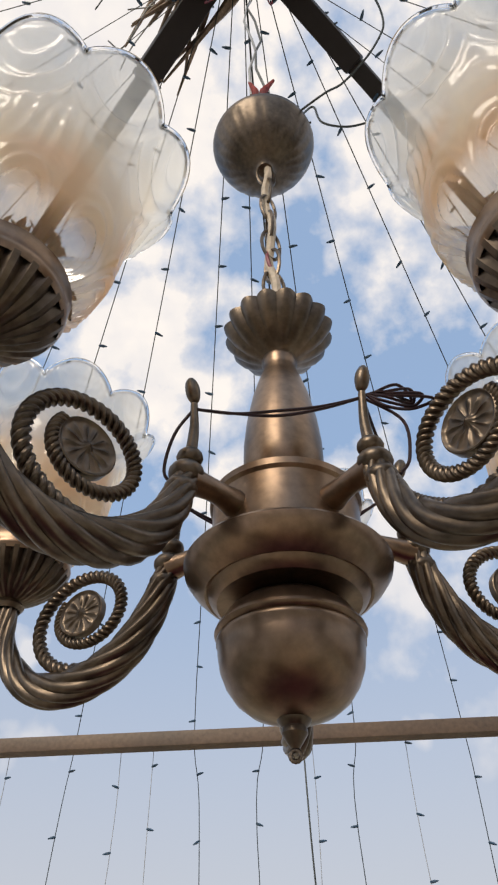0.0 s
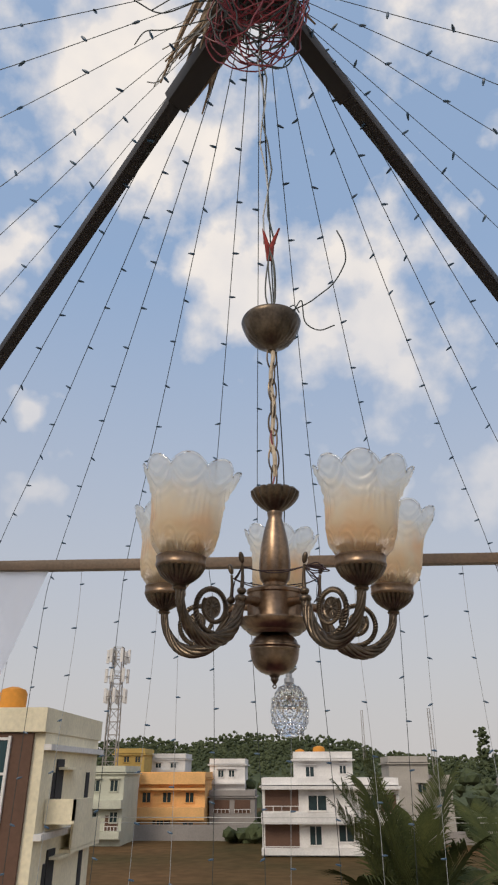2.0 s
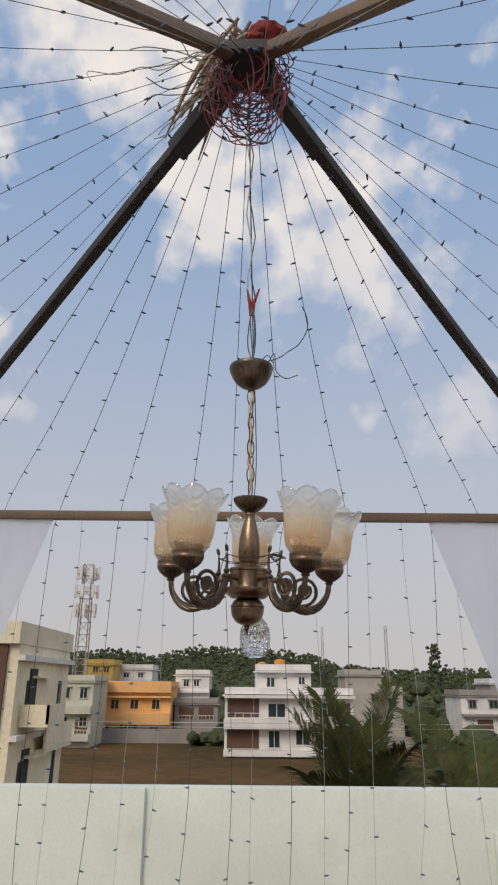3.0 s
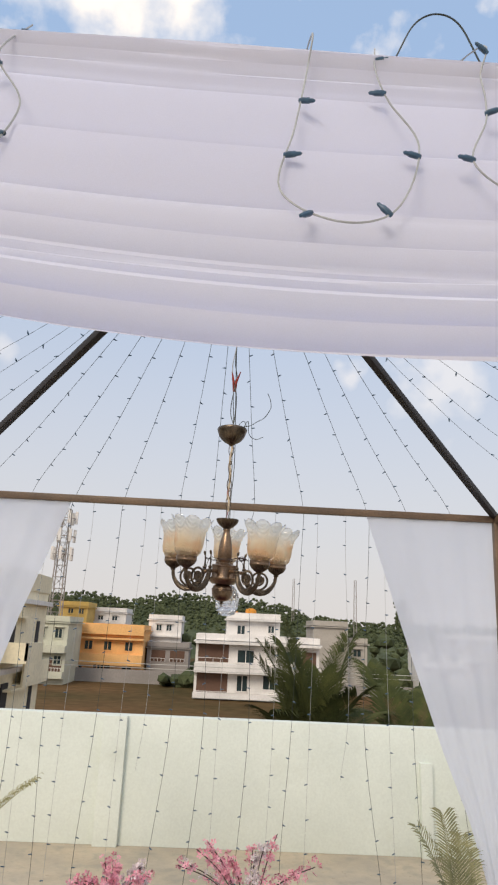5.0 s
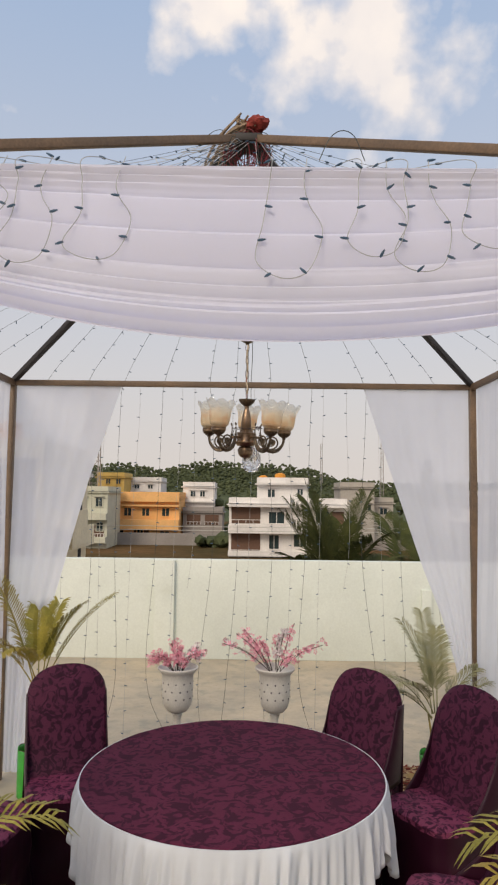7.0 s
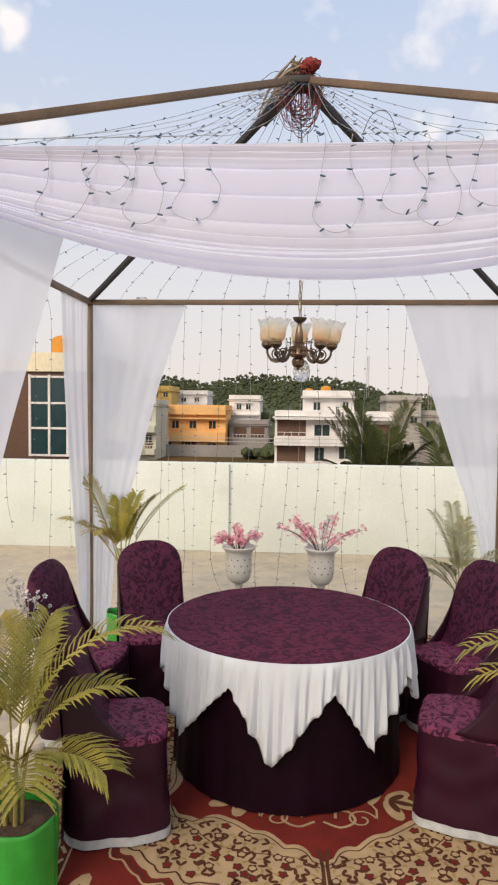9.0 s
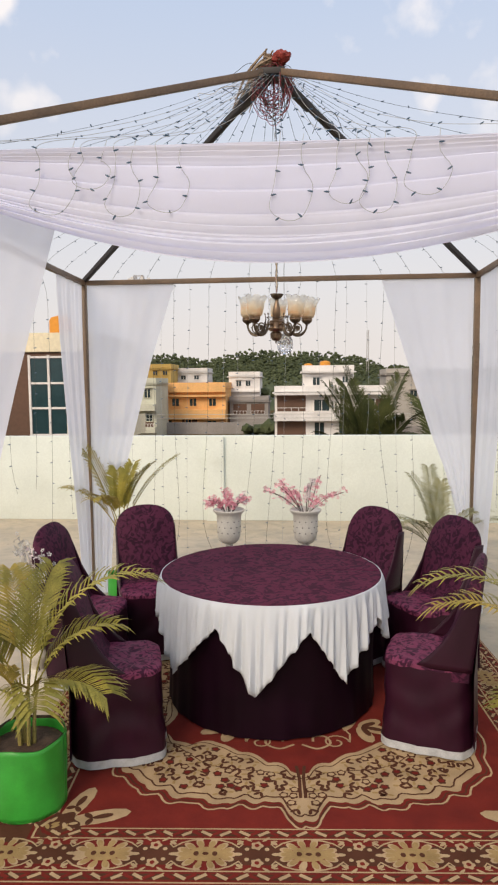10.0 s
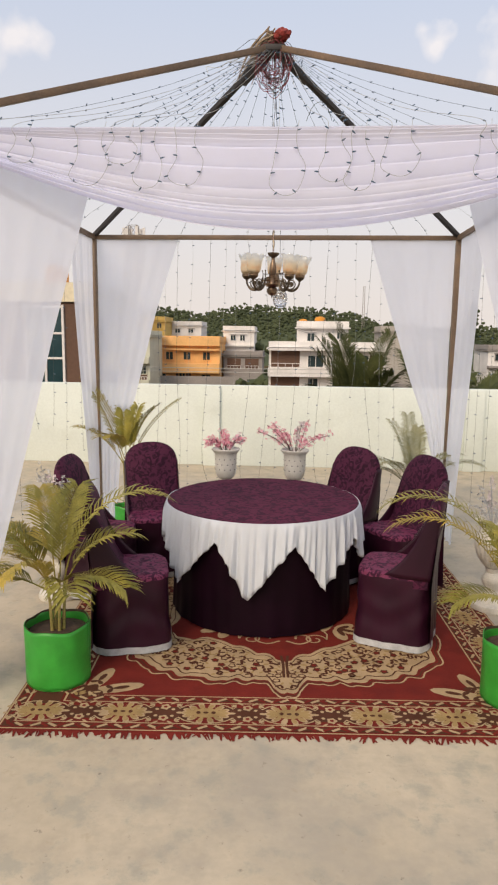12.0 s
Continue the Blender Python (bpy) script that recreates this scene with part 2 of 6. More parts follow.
BRONZE = material("antique_bronze", (0.31, 0.21, 0.14), 0.33, 0.95, 0.18, 22, 160, 0.10, 0.0004, colour2=(0.15, 0.108, 0.078))
BRONZE_DARK = material("dark_bronze", (0.19, 0.145, 0.105), 0.36, 0.95, 0.2, 30, 200, 0.2, 0.0005, colour2=(0.066, 0.053, 0.042))
SHADE = shade_glass("frosted_glass")
CRYSTAL = glass("crystal")
STEEL = material("brushed_steel", (0.5, 0.5, 0.5), 0.3, 1.0, 0.1, 30, 200, 0.05)
DRY_LEAF = material("leaf_crown_metal", (0.16, 0.09, 0.05), 0.6, 0.3, 0.25, 40, 200, 0.2)
PIPE = material("brown_painted_pipe", (0.185, 0.114, 0.066), 0.5, 0.0, 0.2, 4, 90, 0.12, colour2=(0.105, 0.070, 0.046))
# same brown paint with underside shade in its colour: rear rafters, sleeves, crown
PIPE_SHADED = material("shaded_brown_pipe", (0.024, 0.019, 0.018), 0.6, 0.0, 0.08, 4, 60, 0.03)
WIRE = material("green_black_wire", (0.035, 0.045, 0.04), 0.5, 0, 0.1, 20, 100, 0)
WIRE_WHITE = material("clear_wire", (0.55, 0.54, 0.50), 0.4, 0, 0.1, 20, 100, 0)
WIRE_GREY = material("grey_wire", (0.40, 0.41, 0.41), 0.45, 0, 0.1, 20, 100, 0)
CORD = material("cream_flex", (0.62, 0.50, 0.36), 0.5, 0, 0.15, 60, 200, 0)
WIRE_RED = material("red_wire", (0.28, 0.03, 0.045), 0.45, 0, 0.2, 20, 100, 0)
BULB = material("blue_bulb_sleeve", (0.05, 0.115, 0.19), 0.35, 0, 0.2, 60, 200, 0)
JUTE = material("jute_rope", (0.46, 0.34, 0.24), 0.9, 0, 0.3, 30, 200, 0.4)
LITTER = material("dry_petals", (0.10, 0.045, 0.03), 0.9, 0, 0.4, 60, 300, 0, colour2=(0.22, 0.06, 0.05))
RED_CLOTH = material("red_cloth", (0.33, 0.04, 0.03), 0.85, 0, 0.3, 30, 200, 0.3)
DRAPE = cloth("white_drape", (0.82, 0.835, 0.97), (0.90, 0.90, 1.0), 0.46)
CURTAIN = cloth("sheer_white_curtain", (0.84, 0.87, 0.97), (0.90, 0.92, 1.0), 0.58, sheer=0.13)
LINEN = cloth("white_table_cloth", (0.70, 0.74, 0.79), (0.54, 0.57, 0.61), 0.15)
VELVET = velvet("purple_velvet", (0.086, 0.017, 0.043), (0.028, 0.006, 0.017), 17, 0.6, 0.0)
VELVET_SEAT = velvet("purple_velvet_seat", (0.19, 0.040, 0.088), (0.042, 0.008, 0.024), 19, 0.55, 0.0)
VELVET_TOP = velvet("purple_table_velvet", (0.108, 0.018, 0.044), (0.044, 0.008, 0.021), 15, 0.8, 0.0)
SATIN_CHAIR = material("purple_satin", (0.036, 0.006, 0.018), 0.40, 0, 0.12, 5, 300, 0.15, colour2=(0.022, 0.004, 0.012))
# dark purple cloth, its colour taken nearer black for the shade under the table
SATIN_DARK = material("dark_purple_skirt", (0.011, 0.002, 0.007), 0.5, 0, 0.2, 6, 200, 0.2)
SATIN_CHAIR.node_tree.nodes["Principled BSDF"].inputs["Specular IOR Level"].default_value = 0.3
SATIN_DARK.node_tree.nodes["Principled BSDF"].inputs["Specular IOR Level"].default_value = 0.12
HEM = material("grey_white_hem", (0.55, 0.56, 0.57), 0.8, 0, 0.15, 20, 300, 0.3)
CONCRETE = material("terrace_cement", (0.52, 0.435, 0.32), 0.8, 0, 0.06, 1.1, 22, 0.25, 0.002, colour2=(0.44, 0.365, 0.265), threshold=(0.32, 0.60))


def stained(m, dark, scale, lo, hi, share):
    """Adds irregular stains to a material's colour."""
    n, l = m.node_tree.nodes, m.node_tree.links
    p = n["Principled BSDF"]
    base = p.inputs["Base Color"].links[0].from_socket
    tc, t = n.new("ShaderNodeTexCoord"), n.new("ShaderNodeTexNoise")
    t.inputs["Scale"].default_value, t.inputs["Detail"].default_value, t.inputs["Roughness"].default_value = scale, 9, 0.68
    l.new(tc.outputs["Object"], t.inputs["Vector"])
    r = n.new("ShaderNodeMapRange")
    r.inputs["From Min"].default_value, r.inputs["From Max"].default_value, r.inputs["To Max"].default_value = lo, hi, share
    l.new(t.outputs["Fac"], r.inputs["Value"])
    mx = n.new("ShaderNodeMix")
    mx.data_type = "RGBA"
    l.new(r.outputs["Result"], mx.inputs[0])
    l.new(base, mx.inputs[6])
    mx.inputs[7].default_value = (*dark, 1)
    l.new(mx.outputs[2], p.inputs["Base Color"])
    return m


stained(CONCRETE, (0.24, 0.21, 0.17), 2.3, 0.50, 0.74, 0.5)
stained(CONCRETE, (0.33, 0.295, 0.245), 0.8, 0.44, 0.60, 0.6)
stained(CONCRETE, (0.20, 0.16, 0.12), 26.0, 0.66, 0.74, 0.55)
stained(CONCRETE, (0.30, 0.22, 0.13), 9.0, 0.60, 0.78, 0.5)
stained(CONCRETE, (0.30, 0.285, 0.23), 5.5, 0.52, 0.62, 0.6)
stained(CONCRETE, (0.15, 0.13, 0.10), 17.0, 0.63, 0.70, 0.7)
MINT = material("pale_mint_paint", (0.70, 0.745, 0.685), 0.8, 0, 0.04, 1.5, 50, 0.12, colour2=(0.63, 0.675, 0.62))
stained(MINT, (0.48, 0.50, 0.42), 1.7, 0.55, 0.8, 0.4)
GREEN_BAG = material("green_grow_bag", (0.022, 0.36, 0.045), 0.42, 0, 0.12, 9, 300, 0.3, colour2=(0.016, 0.25, 0.03))
SOIL = material("dark_soil", (0.10, 0.06, 0.04), 0.95, 0, 0.3, 30, 150, 0.8, 0.006)
LEAF = material("palm_leaf_green", (0.32, 0.265, 0.055), 0.5, 0, 0.25, 9, 120, 0.2, colour2=(0.145, 0.14, 0.03), coord="Object")
LEAF_DIM = material("palm_leaf_dull", (0.31, 0.29, 0.15), 0.5, 0, 0.25, 9, 120, 0.2, colour2=(0.13, 0.14, 0.07))
LEAF_DRY = material("palm_leaf_yellow", (0.42, 0.29, 0.06), 0.5, 0, 0.25, 9, 120, 0.2, colour2=(0.22, 0.20, 0.045))
STALK = material("palm_stalk", (0.36, 0.27, 0.09), 0.5, 0, 0.25, 12, 120, 0.2, colour2=(0.18, 0.17, 0.05))
URN = material("white_plaster_urn", (0.66, 0.63, 0.57), 0.6, 0, 0.08, 12, 120, 0.3)
URN_DOT = material("dark_gem", (0.05, 0.04, 0.05), 0.3)
PETAL = material("pink_silk_petal", (0.70, 0.20, 0.28), 0.6, 0, 0.2, 30, 200, 0, colour2=(0.80, 0.44, 0.50))
PETAL_PALE = material("pale_blossom", (0.80, 0.68, 0.69), 0.6, 0, 0.2, 30, 200, 0)
TWIG = material("dark_twig", (0.06, 0.04, 0.03), 0.8)
STATUE = material("cream_plaster", (0.66, 0.61, 0.53), 0.5, 0, 0.12, 14, 120, 0.3)
RUG_RED = material("rug_red", (0.195, 0.026, 0.019), 0.95, 0, 0.14, 7, 420, 0.6, 0.003, colour2=(0.14, 0.020, 0.016))
RUG_CREAM = material("rug_cream", (0.50, 0.345, 0.20), 0.95, 0, 0.14, 9, 420, 0.6, 0.003)
RUG_OCHRE = material("rug_ochre", (0.40, 0.26, 0.115), 0.95, 0, 0.16, 9, 420, 0.6, 0.003)
RUG_DARK = material("rug_dark", (0.105, 0.040, 0.024), 0.95, 0, 0.14, 9, 420, 0.6, 0.003)
for m in (RUG_RED, RUG_CREAM, RUG_OCHRE, RUG_DARK):
    m.node_tree.nodes["Principled BSDF"].inputs["Specular IOR Level"].default_value = 0.08
FIELD = material("dry_earth", (0.15, 0.085, 0.042), 0.95, 0, 0.2, 0.06, 0.8, 0.3, colour2=(0.075, 0.060, 0.028))
FOREST = material("far_foliage", (0.088, 0.104, 0.050), 0.9, 0, 0.2, 0.12, 1.6, 0.3, 0.4, colour2=(0.048, 0.062, 0.030))
PALM_FAR = material("coconut_frond", (0.080, 0.088, 0.026), 0.85, 0, 0.25, 3, 40, 0.2, colour2=(0.026, 0.036, 0.012))
FIELD.node_tree.nodes["Principled BSDF"].inputs["Specular IOR Level"].default_value = 0.03
for leaf_mat in (FOREST, PALM_FAR, LEAF, LEAF_DIM, LEAF_DRY):
    leaf_mat.node_tree.nodes["Principled BSDF"].inputs["Specular IOR Level"].default_value = 0.2


def paint(name, colour):
    return material(name, colour, 0.85, 0, 0.08, 0.5, 6, 0.1, colour2=tuple(c * 0.8 for c in colour))


P_ORANGE, P_WHITE, P_CREAM = paint("orange_plaster", (0.90, 0.50, 0.20)), paint("white_plaster", (0.80, 0.77, 0.74)), paint("cream_plaster_wall", (0.90, 0.80, 0.58))
P_GREY, P_BROWN, P_DARK = paint("grey_plaster", (0.33, 0.30, 0.28)), paint("brown_plaster", (0.14, 0.075, 0.05)), paint("shadowy_opening", (0.035, 0.033, 0.035))
P_PALE, P_YELLOW = paint("pale_green_plaster", (0.58, 0.58, 0.47)), paint("yellow_plaster", (0.62, 0.42, 0.13))
P_BEIGE = paint("beige_plaster", (0.46, 0.42, 0.37))
P_TANK = paint("orange_tank", (0.70, 0.28, 0.04))
PANE = material("dark_window_pane", (0.03, 0.05, 0.055), 0.08, 0, 0.1, 2, 20, 0)


# ---------------------------------------------------------------- mesh helpers
def part(name, bm, mat, parent=None, label="", smooth=True):
    """Links a bmesh as one mesh object, under a thing or a part if one is given."""
    me = bpy.data.meshes.new(name)
    bm.normal_update()
    bm.to_mesh(me)
    bm.free()
    for m in (mat if isinstance(mat, (list, tuple)) else (mat,)):
        me.materials.append(m)
    if smooth:
        me.polygons.foreach_set("use_smooth", [True] * len(me.polygons))
        me.set_sharp_from_angle(angle=radians(38))
    ob = new(name, me)
    if parent is not None:
        ob.parent = parent
    if label:
        tagged(ob, label)
    return ob


def again(name, ob, parent, m):
    """Another piece on the same mesh."""
    o = new(name, ob.data)
    o.parent = parent
    o.matrix_local = m
    return o


def thing(name, label, category, group="", at=None, kind=""):
    ob = new(name)
    ob.empty_display_size = 0.05
    if at is not None:
        ob.matrix_world = at
    return tagged(ob, label, category, group, kind)


def box(bm, c, size, bevel=0.0, m=None):
    r = bmesh.ops.create_cube(bm, size=1)
    vs = r["verts"]
    bmesh.ops.scale(bm, vec=size, verts=vs)
    if bevel:
        es = list({e for v in vs for e in v.link_edges})
        out = bmesh.ops.bevel(bm, geom=es, offset=bevel, segments=2, affect="EDGES", profile=0.6)
        vs = list({v for f in out["faces"] for v in f.verts} | {v for v in vs if v.is_valid})
    if m is not None:
        bmesh.ops.transform(bm, matrix=m, verts=vs)
    bmesh.ops.translate(bm, vec=c, verts=vs)
    return bm


def lathe(profile, seg=32, bm=None, centre=(0, 0, 0), lobes=0, depth=None):
    """Turns (radius, height) pairs round z; lobes flute the radius by depth(i) of the i-th ring."""
    bm = bm or bmesh.new()
    rings = []
    for i, (r, z) in enumerate(profile):
        if r < 1e-6:
            rings.append([bm.verts.new((centre[0], centre[1], centre[2] + z))])
            continue
        ring = []
        for k in range(seg):
            a = 2 * math.pi * k / seg
            rr = r * (1 + (depth(i) * (abs(math.sin(a * lobes / 2)) - 0.6) if lobes else 0))
            ring.append(bm.verts.new((centre[0] + rr * math.cos(a), centre[1] + rr * math.sin(a), centre[2] + z)))
        rings.append(ring)
    for a, b in zip(rings, rings[1:]):
        for k in range(seg):
            q = [a[k % len(a)], a[(k + 1) % len(a)], b[(k + 1) % len(b)], b[k % len(b)]]
            q = list(dict.fromkeys(q))
            if len(q) > 2:
                bm.faces.new(q)
    return bm


def smooth_line(points, steps):
    """Catmull-Rom through the points."""
    pts = [Vector(p) for p in points]
    pts = [pts[0] * 2 - pts[1]] + pts + [pts[-1] * 2 - pts[-2]]
    out = []
    for i in range(1, len(pts) - 2):
        p0, p1, p2, p3 = pts[i - 1:i + 3]
        for k in range(steps):
            t = k / steps
            out.append(0.5 * ((2 * p1) + (p2 - p0) * t + (2 * p0 - 5 * p1 + 4 * p2 - p3) * t * t + (3 * p1 - p0 - 3 * p2 + p3) * t ** 3))
    out.append(pts[-2])
    return out


def tube(bm, pts, radius, seg=8, twist=0.0, lobes=0, depth=0.0, cap=True):
    """Sweeps a round or lobed section along the points; radius is a number or a function of 0..1."""
    pts = [Vector(p) for p in pts]
    n = len(pts)
    rings = []
    up = None
    for i, p in enumerate(pts):
        d = (pts[min(i + 1, n - 1)] - pts[max(i - 1, 0)]).normalized()
        if up is None:
            up = d.orthogonal().normalized()
        up = (up - d * up.dot(d))
        up = up.normalized() if up.length > 1e-6 else d.orthogonal().normalized()
        side = d.cross(up)
        r = radius(i / (n - 1)) if callable(radius) else radius
        ring = []
        for k in range(seg):
            a = 2 * math.pi * k / seg + twist * i / (n - 1)
            rr = r * (1 + (depth * (abs(math.sin((a - twist * i / (n - 1)) * lobes / 2)) - 0.5) if lobes else 0))
            ring.append(bm.verts.new(p + (up * math.cos(a) + side * math.sin(a)) * rr))
        rings.append(ring)
    for a, b in zip(rings, rings[1:]):
        for k in range(seg):
            bm.faces.new((a[k], a[(k + 1) % seg], b[(k + 1) % seg], b[k]))
    if cap:
        bm.faces.new(rings[0][::-1])
        bm.faces.new(rings[-1])
    return bm


def sheet(fn, nu, nv, bm=None):
    """A grid of points fn(u, v), u and v from 0 to 1."""
    bm = bm or bmesh.new()
    g = [[bm.verts.new(fn(i / nu, j / nv)) for i in range(nu + 1)] for j in range(nv + 1)]
    for j in range(nv):
        for i in range(nu):
            bm.faces.new((g[j][i], g[j][i + 1], g[j + 1][i + 1], g[j + 1][i]))
    return bm


def thicken(ob, t):
    md = ob.modifiers.new("thickness", "SOLIDIFY")
    md.thickness = t
    md.offset = 0
    return ob


# ---------------------------------------------------------------- terrace
EAVE, APEX = 2.80, Vector((0.20, -0.37, 3.725))
TX0, TX1, TY0, TY1 = -1.493, 1.817, -1.985, 1.241

bm = bmesh.new()
box(bm, (-0.75, -3.15, -0.15), (10.5, 16, 0.3))
tagged(part("floor", bm, CONCRETE), "worn cream cement terrace floor with stains", "floor", kind="structure")
bm = bmesh.new()
box(bm, (-0.575, 4.79, 0.593), (10.15, 0.16, 1.186), 0.008)
tagged(part("wall_north", bm, MINT), "low pale mint painted terrace parapet wall", "parapet wall", kind="structure")
bm = bmesh.new()
box(bm, (-5.57, -3.15, 0.593), (0.16, 15.6, 1.186), 0.008)
tagged(part("wall_west", bm, MINT), "low pale mint painted terrace parapet wall", "parapet wall", kind="structure")
bm = bmesh.new()
box(bm, (4.42, -3.15, 0.593), (0.16, 15.6, 1.186), 0.008)
tagged(part("wall_east", bm, MINT), "low pale mint painted terrace parapet wall", "parapet wall", kind="structure")
bm = bmesh.new()
box(bm, (-0.575, -11.0, 0.593), (10.15, 0.16, 1.186), 0.008)
tagged(part("wall_south", bm, MINT), "low pale mint painted terrace parapet wall", "parapet wall", kind="structure")
for i, (x, w, h) in enumerate(((-0.81, 0.24, 1.183), (2.98, 0.26, 1.183), (2.36, 0.12, 0.86))):
    bm = bmesh.new()
    box(bm, (x, 4.685, h / 2), (w, 0.07, h), 0.006)
    tagged(part("pilaster", bm, MINT), "pale mint painted pilaster on the parapet", "pilaster", kind="structure")
bm = bmesh.new()
box(bm, (-0.75, -3.15, -3.4), (10.5, 16, 6.2))
tagged(part("house_below", bm, P_CREAM), "cream plastered house below the terrace", "house", kind="structure")

# ---------------------------------------------------------------- gazebo frame
gazebo = thing("gazebo", "brown painted steel pipe gazebo frame on the terrace", "gazebo")
CORNERS = [(TX0, TY0), (TX1, TY0), (TX1, TY1), (TX0, TY1)]
for x, y in CORNERS:
    bm = bmesh.new()
    box(bm, (x, y, EAVE / 2), (0.045, 0.045, EAVE), 0.005)
    part("post", bm, PIPE, gazebo)
for (xa, ya), (xb, yb) in zip(CORNERS, CORNERS[1:] + CORNERS[:1]):
    bm = bmesh.new()
    L = math.hypot(xb - xa, yb - ya) - 0.05
    m = Matrix.Rotation(math.atan2(yb - ya, xb - xa), 4, "Z")
    box(bm, ((xa + xb) / 2, (ya + yb) / 2, EAVE - (0.022 if ya > 0 or yb > 0 else 0.055)), (L, 0.04, 0.04), 0.004, m)
    part("eave_beam", bm, PIPE, gazebo)
for x, y in CORNERS:
    a, b = Vector((x, y, EAVE - 0.01)), APEX + Vector((0, 0, 0.015))
    d = b - a
    bm = bmesh.new()
    m = d.to_track_quat("X", "Z").to_matrix().to_4x4()
    box(bm, (a + b) / 2, (d.length, 0.036, 0.036), 0.004, m)
    # rear rafters get the brown with shade in it, front ones the plain brown
    part("rafter", bm, PIPE_SHADED if y > 0 else PIPE, gazebo)
    if y < 0:
        continue
    a2 = APEX - d.normalized() * 0.34
    bm = bmesh.new()
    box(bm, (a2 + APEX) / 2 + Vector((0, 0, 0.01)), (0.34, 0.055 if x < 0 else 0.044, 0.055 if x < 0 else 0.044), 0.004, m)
    part("rafter_sleeve", bm, PIPE_SHADED, gazebo)
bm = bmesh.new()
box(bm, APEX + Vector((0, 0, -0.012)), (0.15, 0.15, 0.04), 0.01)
part("crown_plate", bm, PIPE_SHADED, gazebo)

# ---------------------------------------------------------------- drapes
def fold(v, n, sharp=0.6):
    s = (v * n) % 1.0
    return (1 - s) ** sharp * min(1, s * 9)


def drop_of(u):
    """How far the valance hangs below its beam: tight at one corner, deepest past the middle."""
    return 0.012 + 0.41 * math.sin(math.pi * u ** 1.12) + 0.09 * u * u


def swag(u, v):
    """Front valance: gathered at the corners, sagging in the middle, in horizontal folds."""
    x = TX0 + (TX1 - TX0) * u
    c = 1 - (2 * u - 1) ** 2
    drop = drop_of(u)
    vv = v + 0.012 * math.sin(7 * u + 3 * v)
    low = max(0.0, v - 0.62) / 0.38
    bulge = 0.019 * fold(vv, 5.0) + 0.030 * low * fold(vv + 0.02 * math.sin(5 * u), 14.0)
    bulge += 0.012 * max(0.0, 0.2 - v) / 0.2 * fold(vv + 0.01 * math.sin(4 * u), 22.0)
    z = EAVE - 0.022 - drop * v + 0.01 * math.sin(9 * u + 1) * v
    y = TY0 - 0.012 - 0.03 * math.sin(math.pi * v) * c - 0.085 * c * v ** 1.6 - bulge
    if v < 0.03:
        y += 0.02 * (1 - v / 0.03)
    return (x, y, z)


valance = part("valance_drape", sheet(swag, 90, 110), DRAPE)
tagged(valance, "white satin valance in gathered folds on the front beam", "drape")


def swag_back(u, v):
    x = TX0 + (TX1 - TX0) * u
    drop = 0.7 * drop_of(u)
    return (x, TY0 + 0.03 + 0.02 * math.sin(math.pi * v) + 0.008 * fold(v, 7), EAVE - 0.022 - drop * v)


tagged(part("valance_lining", sheet(swag_back, 50, 40), DRAPE), "white lining behind the front valance on the beam", "drape")


def curtain(label, axis, fixed, near, inner, z0, pleats, amp, seed):
    """A hanging curtain in the plane axis = fixed, between near and the edge inner(z)."""
    rnd = random.Random(seed)
    ph = [rnd.uniform(0, 6.28) for _ in range(4)]

    def at(u, v):
        z = EAVE - 0.03 - (EAVE - 0.03 - z0) * v
        e = inner(z)
        w = abs(e - near)
        s = near + (e - near) * u
        a = amp * (0.5 + 0.7 * v)
        d = a * (math.sin(u * pleats * 6.283 + ph[0] + 0.8 * math.sin(2 * v + ph[1])) * 0.6 + 0.4 * math.sin(u * pleats * 14.1 + ph[2] + v))
        d += 0.012 * math.sin(5 * v + ph[3])
        return (s, fixed + d, z) if axis == "y" else (fixed + d, s, z)

    ob = part("curtain", sheet(at, 90, 40), CURTAIN)
    return tagged(ob, label, "curtain", "gazebo curtains")


def edge(pairs):
    zs = [p[0] for p in pairs]
    xs = [p[1] for p in pairs]
    return lambda z: float(np.interp(z, zs, xs))


W = "sheer white curtain gathered to the gazebo corner post"
curtain(W, "y", TY1 - 0.01, TX0 + 0.03, edge([(0.08, -1.33), (0.8, -1.27), (1.1, -1.18), (1.4, -1.10), (2.1, -0.92), (2.78, -0.70)]), 0.06, 2.4, 0.012, 1)
curtain(W, "y", TY1 - 0.01, TX1 - 0.03, edge([(0.08, 1.72), (0.8, 1.68), (1.15, 1.585), (1.5, 1.45), (2.1, 1.25), (2.78, 1.03)]), 0.06, 2.2, 0.012, 2)
curtain(W, "x", TX0, TY1 - 0.05, edge([(0.08, 0.98), (1.42, 0.77), (2.78, 0.60)]), 0.06, 2.5, 0.014, 3)
curtain(W, "x", TX1, TY1 - 0.05, edge([(0.08, 0.85), (1.49, 0.55), (2.78, 0.42)]), 0.06, 2.5, 0.014, 4)
curtain(W, "y", TY0 + 0.055, TX0 + 0.03, edge([(0.08, -1.25), (1.0, -1.0), (1.9, -0.76), (2.5, -0.58), (2.78, -0.5)]), 0.06, 3, 0.014, 5)
curtain(W, "y", TY0 + 0.055, TX1 - 0.03, edge([(0.08, 1.66), (1.0, 1.53), (1.55, 1.39), (1.97, 1.27), (2.45, 1.13), (2.78, 1.03)]), 0.06, 3, 0.014, 6)


# ---------------------------------------------------------------- chandelier
CH = Vector((0.214, -0.300, 0))
chandelier = thing("chandelier", "antique bronze five-arm chandelier with frosted tulip glass shades", "chandelier", at=Matrix.Translation((CH.x, CH.y, 2.149)) @ Matrix.Diagonal((0.95, 0.95, 0.95, 1)))
Z0 = 2.17

